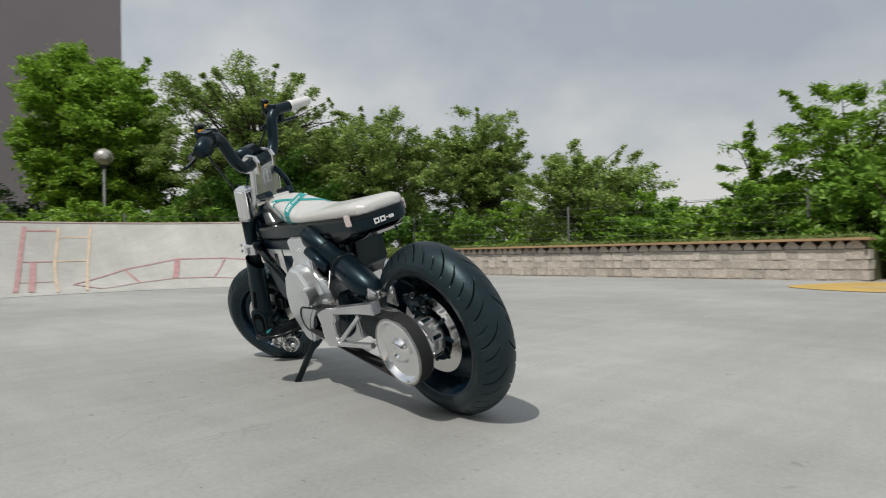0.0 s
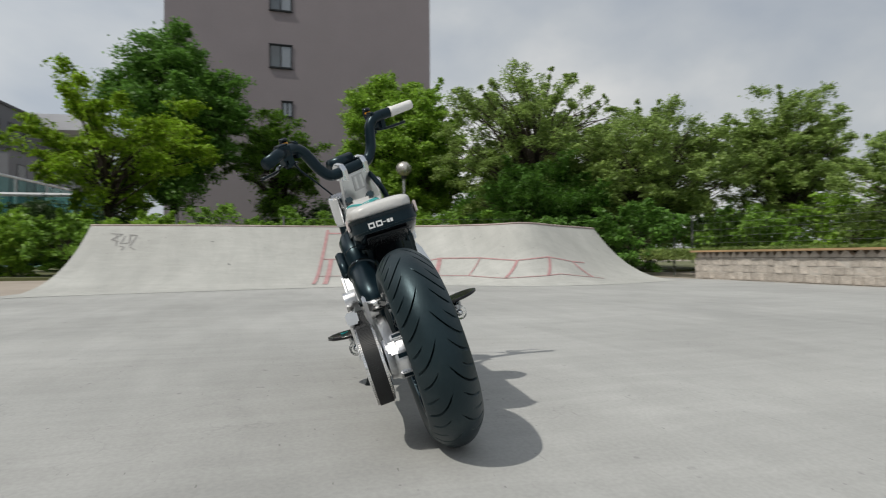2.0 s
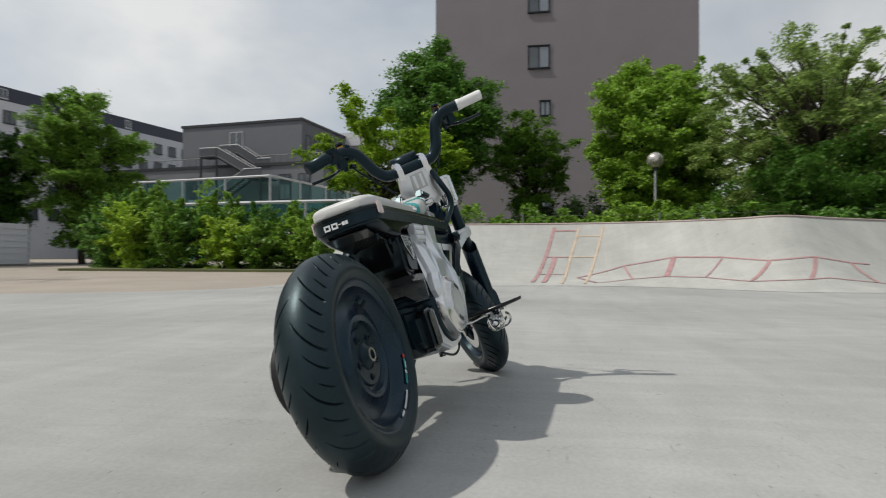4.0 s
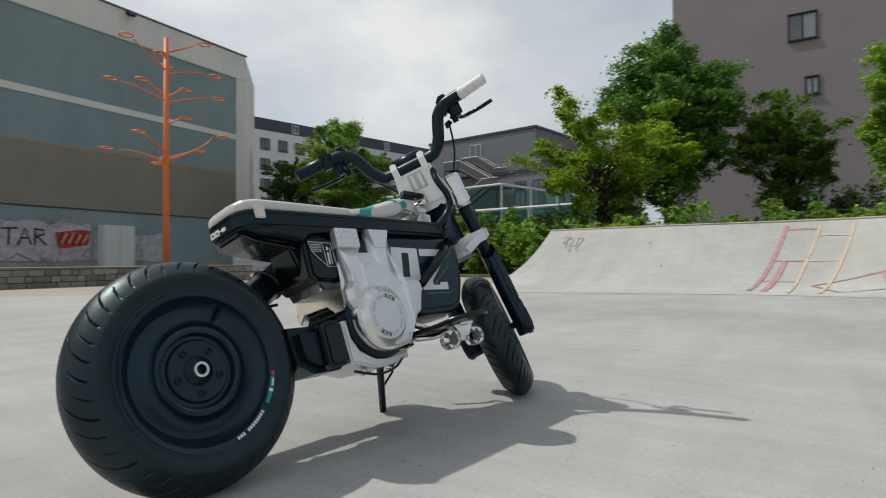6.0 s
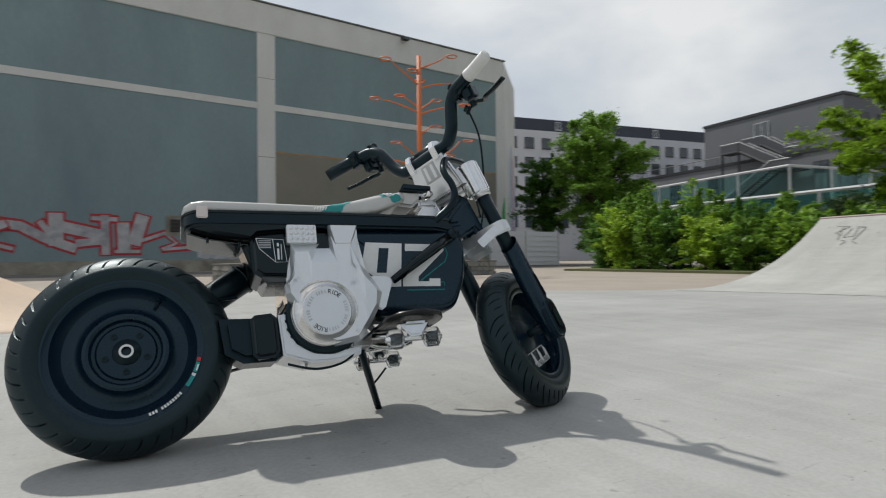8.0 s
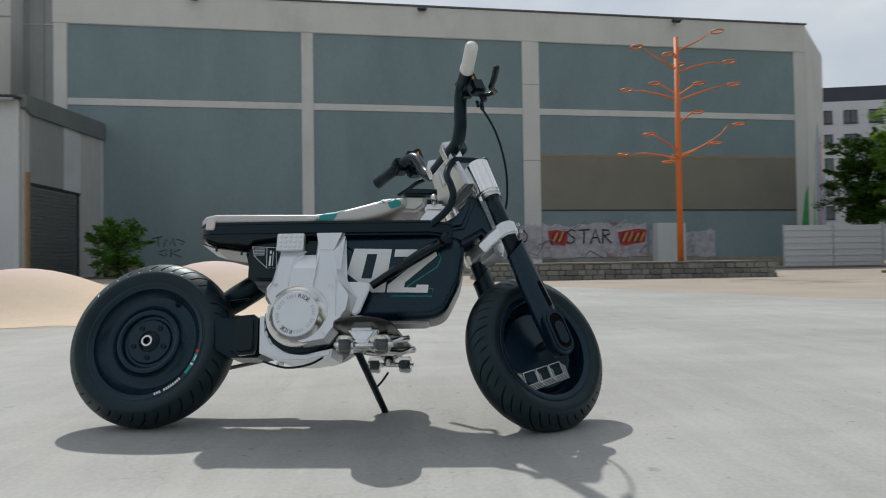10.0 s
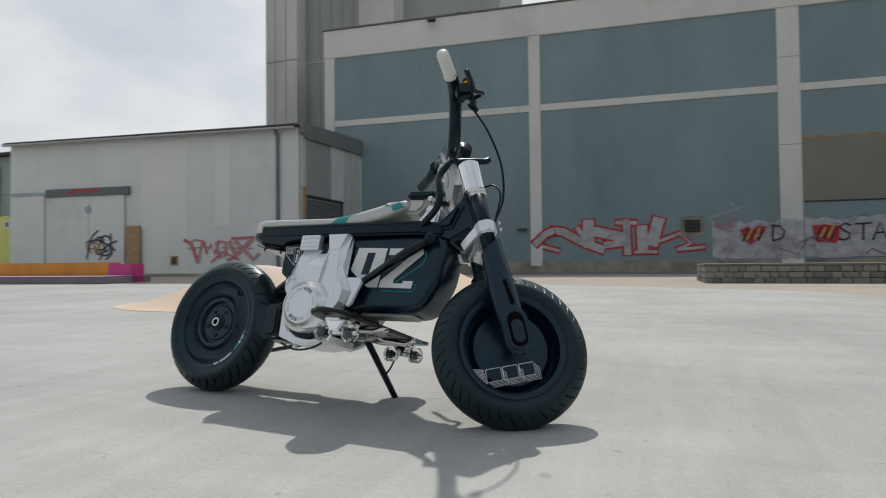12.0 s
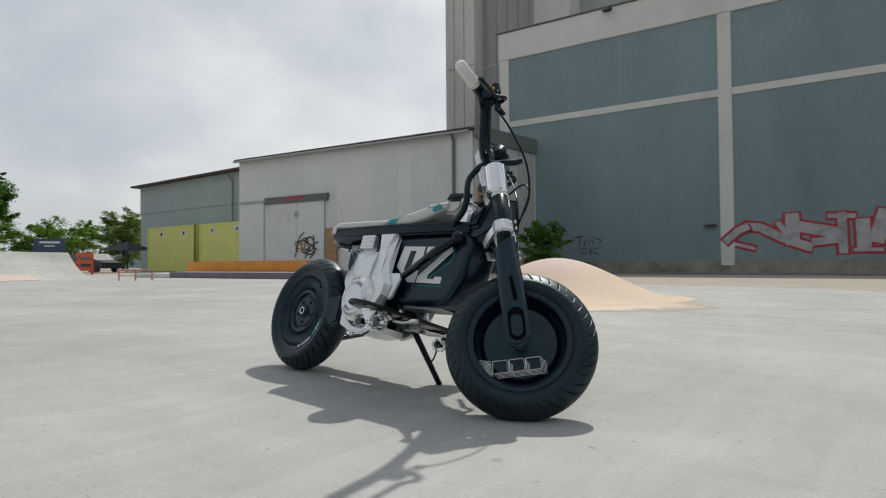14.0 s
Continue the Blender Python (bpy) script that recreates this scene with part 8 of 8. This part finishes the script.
fork = fpart("fork", tube([(0, 0, 0.36), (0, 0, 0.62)], 0.026, sides=18), BLACK, bike, "raked telescopic fork", True)
for s in (-1, 1):
    y = s * 0.107
    fpart("inner_tube", tube([(0, y, 0.26), (0, y, 0.6)], 0.0265, sides=22), BLACK, fork, smooth=True)
    # slanted-cut outer shell, long and slightly flattened
    bm = bmesh.new()
    rows = []
    for k in range(13):
        u = k / 12
        z = -0.05 + 0.378 * u
        rx = 0.038 + 0.008 * math.sin(math.pi * min(1, u * 1.1)) - (0.016 * (1 - u / 0.12) ** 2 if u < 0.12 else 0)
        rows.append([bm.verts.new((rx * math.cos(a) + 0.016 * (1 - u), y + s * 0.006 + 0.034 * math.sin(a), z + (0.026 * math.cos(a) if u > 0.99 else (0.012 * math.cos(a) if u > 0.9 else 0)))) for a in (2 * math.pi * q / 24 for q in range(24))])
    for p, q in zip(rows, rows[1:]):
        for k in range(24):
            bm.faces.new((p[k], p[(k + 1) % 24], q[(k + 1) % 24], q[k]))
    bm.faces.new(rows[0])
    shell = fpart("fork_shell", bm, NAVY if s < 0 else BLACK, fork, "long matt fork shell", True)
    stad = lambda r, h, cx, cz: [(cx + r * math.cos(a), cz + (h if math.sin(a) > 0 else -h) + r * math.sin(a)) for a in (2 * math.pi * q / 32 for q in range(32))]
    boss = fpart("axle_boss", prism(stad(0.044, 0.034, 0.013, 0.02), s * 0.112, s * 0.15, bevel=0.009, seg=3), NAVY if s < 0 else BLACK, shell, smooth=False)
    # raised near-black plates imitate the shade inside the boss recess and slot
    fpart("boss_shade", prism(stad(0.027, 0.03, 0.014, 0.019), s * 0.1495, s * 0.1512), RECESS_SHADE, shell)
    fpart("axle_cap", prism(stad(0.023, 0.018, 0.014, 0.012), s * 0.146, s * 0.154, bevel=0.004), NAVY if s < 0 else BLACK, shell, "oval axle cap", False)
    slot = [(0.004, 0.186), (0.009, 0.192), (0.016, 0.188), (0.026, 0.108), (0.019, 0.1), (0.011, 0.106)]
    fpart("slot_shade", prism(slot, s * 0.1455, s * 0.1488), RECESS_SHADE, shell)
    # lower clamp arm
    lc = fpart("lower_clamp", prism([(-0.035, 0.0), (-0.008, 0.0), (-0.002, s * 0.06), (0.024, s * 0.078), (0.036, s * 0.1), (0.034, s * 0.122), (0.022, s * 0.138), (0.0, s * 0.145), (-0.028, s * 0.138), (-0.038, s * 0.11), (-0.038, s * 0.05)], 0.372, 0.42, axis="z", bevel=0.005), ALLOY_FLAT, fork, "silver lower fork clamp")
    fpart("clamp_arm", strap(bow([(0.005, s * 0.146, 0.396), (-0.025, s * 0.118, 0.394), (-0.05, s * 0.085, 0.384), (-0.076, s * 0.045, 0.368)], 4), 0.013, 0.034), ALLOY, lc)
    for z in (0.382, 0.408):
        fpart("bolt", turned([(0.04, 0), (0.04, 0.0065), (0.047, 0.0055), (0.047, 0)], axis="x", sides=12, origin=(0.003, s * 0.125, z)), STEEL, lc)
    # upper sleeves
    sleeve = [(-0.008 + 0.04 * math.cos(a), s * (0.107 + 0.04 * math.sin(a)) if math.sin(a) > 0 else s * (0.085 + 0.03 * math.sin(a))) for a in (2 * math.pi * q / 28 for q in range(28))]
    us = fpart("upper_clamp", prism(sleeve, 0.542, 0.668, axis="z", bevel=0.007, seg=3), POLISHED, fork, "polished upper fork clamp", True)
    us.data.set_sharp_from_angle(angle=radians(40))
    fpart("clamp_ring", tube([(0, y, 0.53), (0, y, 0.552)], 0.033, sides=22), ALLOY, us, smooth=True)
fpart("clamp_bridge", box(-0.035, 0.025, -0.07, 0.07, 0.575, 0.625, bevel=0.008), ALLOY, fork)
fpart("lower_bridge", prism([(0.0, 0.33), (0.04, 0.4), (0.04, 0.41), (-0.02, 0.41), (-0.03, 0.35)], -0.05, 0.05, bevel=0.006), ALLOY_FLAT, fork)
riser = fpart("bar_riser", prism([(-0.088, 0.6), (0.112, 0.6), (0.092, 0.745), (-0.062, 0.745)], -0.068, -0.04, axis="x", bevel=0.006), ALLOY, fork, "silver bar riser")
fpart("riser_window", prism([(-0.022, 0.665), (0.046, 0.665), (0.042, 0.735), (-0.018, 0.735)], -0.071, -0.066, axis="x", bevel=0.002), PALE_BOUNCE_GREY, riser)
for k in (-0.004, 0.026):
    fpart("riser_rib", box(-0.0725, -0.07, k - 0.006, k + 0.006, 0.672, 0.728, bevel=0.001), ALLOY, riser)
for y in (-0.042, 0.075):
    fpart("bar_clamp", prism([(-0.082, 0.728), (-0.008, 0.728), (-0.006, 0.75), (-0.012, 0.79), (-0.03, 0.805), (-0.07, 0.80), (-0.085, 0.775)], y - 0.013, y + 0.013, bevel=0.004), POLISHED, riser, "silver bar clamp")
Y0 = 0.016
half_bar = [(0.0, -0.042, 0.764), (0.08, -0.042, 0.764), (0.115, -0.04, 0.772), (0.148, -0.034, 0.81), (0.17, -0.026, 0.86), (0.19, -0.02, 0.9), (0.225, -0.022, 0.925), (0.27, -0.034, 0.93), (0.315, -0.05, 0.931)]
pts = [(x, Y0 - y, z) for y, x, z in reversed(half_bar)] + [(x, Y0 + y, z) for y, x, z in half_bar[1:]]
bar = fpart("handlebar", tube(bow(pts, 5), 0.0235, sides=18), BLACK, bike, "thick black handlebar", True)
gr = fpart("grip", tube([(-0.046, Y0 - 0.3, 0.931), (-0.05, Y0 - 0.312, 0.931), (-0.052, Y0 - 0.317, 0.931), (-0.085, Y0 - 0.402, 0.936), (-0.087, Y0 - 0.408, 0.936)], [0.0245, 0.0245, 0.0225, 0.0215, 0.019], sides=24), WHITE_GRIP, bar, "white rubber grip", True)
gl = fpart("grip", tube([(-0.046, Y0 + 0.3, 0.931), (-0.055, Y0 + 0.32, 0.93), (-0.1, Y0 + 0.408, 0.922)], [0.026, 0.0245, 0.0245], sides=24), BLACK, bar, "black rubber grip", True)
for s in (-1, 1):
    lv = fpart("lever_perch", box(-0.03, 0.03, Y0 + s * 0.262 - 0.022, Y0 + s * 0.262 + 0.022, 0.862, 0.92, bevel=0.01), BLACK, bar, "black lever perch")
    fpart("lever", tube(bow([(0.025, Y0 + s * 0.235, 0.875), (0.052, Y0 + s * 0.258, 0.868), (0.058, Y0 + s * 0.282, 0.86), (0.024, Y0 + s * 0.306, 0.856), (0.006, Y0 + s * 0.35, 0.855), (-0.018, Y0 + s * 0.404, 0.858)], 5), 0.0105, sides=8, flat=0.65), GLOSS, lv, "black hand lever", True)
    fpart("lever_pivot", tube([(0.03, Y0 + s * 0.245, 0.85), (0.03, Y0 + s * 0.245, 0.905)], 0.012, sides=12), BLACK, lv, smooth=True)
    fpart("switch_block", box(-0.035, 0.012, Y0 + s * 0.216 - 0.012, Y0 + s * 0.216 + 0.014, 0.885, 0.955, bevel=0.006), BLACK, lv)
    fpart("hose_bolt", tube([(0.035, Y0 + s * 0.225, 0.86), (0.05, Y0 + s * 0.2, 0.85)], 0.008, sides=8), BLACK, lv)
    fpart("lever_screw", tube([(0.02, Y0 + s * 0.22, 0.865), (0.035, Y0 + s * 0.2, 0.86)], 0.006, sides=8), BLACK, lv)
    ind = fpart("indicator", tube([(0.03, Y0 + s * 0.232, 0.934), (0.03, Y0 + s * 0.232, 0.957)], 0.0165, sides=18), AMBER, bar, "amber indicator lens", True)
    fpart("indicator_cap", tube([(0.03, Y0 + s * 0.232, 0.914), (0.03, Y0 + s * 0.232, 0.936)], [0.0155, 0.0175], sides=18), BLACK, ind, smooth=True)
    fpart("indicator_top", tube([(0.03, Y0 + s * 0.232, 0.957), (0.03, Y0 + s * 0.232, 0.97), (0.03, Y0 + s * 0.232, 0.973)], [0.0175, 0.0175, 0.014], sides=18), GLOSS, ind, "black end cap", True)
    shield = [(0.03 + r * math.cos(b), Y0 + s * 0.232 + r * math.sin(b)) for r, turn in ((0.0165, 1), (0.0185, -1)) for b in (turn * radians(-105 + 210 * q / 16) for q in range(17))]
    fpart("indicator_hood", prism(shield, 0.932, 0.959, axis="z"), BLACK, ind, "black hood round the lens")
    fpart("indicator_stem", tube([(0.03, Y0 + s * 0.232, 0.915), (0.005, Y0 + s * 0.232, 0.9)], 0.011, sides=10), BLACK, ind, smooth=True)
sw = fpart("switch_box", box(-0.066, -0.012, Y0 + 0.262, Y0 + 0.318, 0.898, 0.962, bevel=0.008), BLACK, bar, "black switch box beside the grip")
fpart("switch_button", box(-0.07, -0.065, Y0 + 0.275, Y0 + 0.305, 0.915, 0.94, bevel=0.002), GLOSS, sw)
fpart("display", tube([(0.01, Y0 - 0.055, 0.79), (0.01, Y0 + 0.062, 0.79)], 0.032, sides=22), BLACK, bike, "small black display drum", True)
fpart("brake_cable", tube(bow([(0.03, Y0 - 0.215, 0.855), (0.075, Y0 - 0.19, 0.76), (0.112, Y0 - 0.13, 0.65), (0.105, -0.06, 0.54), (0.06, -0.03, 0.46), (0.03, 0.0, 0.4)], 6), 0.0042, sides=7), BLACK, bike, smooth=True)
fpart("brake_cable", tube(bow([(0.03, Y0 + 0.215, 0.855), (0.04, Y0 + 0.185, 0.81), (0.05, Y0 + 0.12, 0.73), (0.06, 0.05, 0.6), (0.05, 0.03, 0.45), (0.03, 0.0, 0.4)], 6), 0.0042, sides=7), BLACK, bike, smooth=True)
fpart("brake_cable", tube(bow([(0.03, 0.03, 0.62), (0.09, 0.0, 0.64), (0.11, -0.03, 0.58), (0.07, -0.03, 0.48)], 6), 0.0042, sides=7), BLACK, bike, smooth=True)
fpart("front_caliper", box(-0.09, -0.04, 0.03, 0.08, 0.06, 0.14, bevel=0.01), GLOSS, bike, "black front brake caliper")
hose = [(0.955, -0.08, 0.655), (0.969, -0.094, 0.669), (1.013, -0.109, 0.707), (1.034, -0.124, 0.748), (1.028, -0.126, 0.789), (1.014, -0.115, 0.83), (1.016, -0.102, 0.864), (1.04, -0.081, 0.909), (1.098, -0.042, 0.93), (1.142, -0.01, 0.941), (1.152, 0.005, 0.955)]
part("wiring_hose", tube(bow(hose, 5), 0.0125, sides=12), BLACK, bike, "thick black wiring hose", True)

# ---- the skateboard carried across the frame ----
board_ = new("skateboard")
board_.matrix_basis = BIKE_M @ Matrix.Translation((0.779, -0.012, 0.261)) @ Matrix.Rotation(radians(-3), 4, "Z")
tagged(board_, "black skateboard with clear wheels carried across the motorcycle", "skateboard")
bm = bmesh.new()
rows = []
LEN = 0.315
for k in range(31):
    y = -LEN + 2 * LEN * k / 30
    u = abs(y) / LEN
    w = 0.09 * math.sqrt(max(0.02, 1 - max(0, (u - 0.72) / 0.28) ** 2))
    rise = 0.014 * max(0, (u - 0.62) / 0.38) ** 1.6
    row = []
    for j in range(9):
        x = w * (j / 4 - 1)
        row.append((x, y, 0.012 + rise + 0.006 * (x / 0.1) ** 2))
    rows.append(row)
top = [[bm.verts.new(Vector(p) + Vector((0, 0, 0.006))) for p in r] for r in rows]
low = [[bm.verts.new(Vector(p) - Vector((0, 0, 0.005))) for p in r] for r in rows]
for a in range(30):
    for j in range(8):
        bm.faces.new((top[a][j], top[a][j + 1], top[a + 1][j + 1], top[a + 1][j]))
        bm.faces.new((low[a][j], low[a + 1][j], low[a + 1][j + 1], low[a][j + 1]))
    bm.faces.new((top[a][0], top[a + 1][0], low[a + 1][0], low[a][0]))
    bm.faces.new((top[a][8], low[a][8], low[a + 1][8], top[a + 1][8]))
for a in (0, 30):
    for j in range(8):
        bm.faces.new((top[a][j], low[a][j], low[a][j + 1], top[a][j + 1]))
deck = part("deck", bm, GRIP, board_, "black gripped deck with a teal edge stripe", True)
part("deck_stripe", tube([(0.088, 0.13, 0.012), (0.098, 0.17, 0.013), (0.07, 0.235, 0.018), (0.03, 0.262, 0.024)], 0.006, sides=6), TEAL, deck)
for s in (-1, 1):
    tr = part("truck", prism([(-0.045, 0.008), (0.045, 0.008), (0.03, -0.012), (0.016, -0.03), (-0.016, -0.03), (-0.03, -0.012)], s * 0.215 - 0.022, s * 0.215 + 0.022, bevel=0.005), CHROME, board_, "silver skateboard truck")
    part("base_plate", box(-0.03, 0.03, s * 0.215 - 0.036, s * 0.215 + 0.036, 0.004, 0.0115, bevel=0.002), CHROME, tr)
    part("kingpin", tube([(0.0, s * 0.2, 0.006), (0.0, s * 0.175, -0.034)], 0.008, sides=10), STEEL, tr, smooth=True)
    part("bushing", tube([(0.0, s * 0.194, -0.006), (0.0, s * 0.184, -0.022)], 0.016, sides=14), BLACK, tr, smooth=True)
    part("axle", tube([(-0.088, s * 0.215, -0.034), (0.088, s * 0.215, -0.034)], 0.009, sides=12), CHROME, tr, smooth=True)
    for q in (-1, 1):
        c = (q * 0.057, s * 0.215, -0.034)
        wh = part("wheel", turned([(-0.019, 0.012), (-0.021, 0.024), (-0.017, 0.0295), (0.017, 0.0295), (0.021, 0.024), (0.019, 0.012)], axis="x", origin=c, sides=32, closed=True), CLEAR_WHEEL, board_, "clear urethane wheel", True)
        part("wheel_core", turned([(-0.014, 0.006), (-0.014, 0.014), (0.014, 0.014), (0.014, 0.006)], axis="x", origin=c, sides=24, closed=True), NAVY, wh, "dark wheel core", True)
        part("axle_nut", turned([(0.012, 0.0), (0.012, 0.008), (0.024, 0.008), (0.024, 0.0)], axis="x", origin=(c[0] if q > 0 else c[0] - 0.036, c[1], c[2]), sides=6), STEEL, wh)
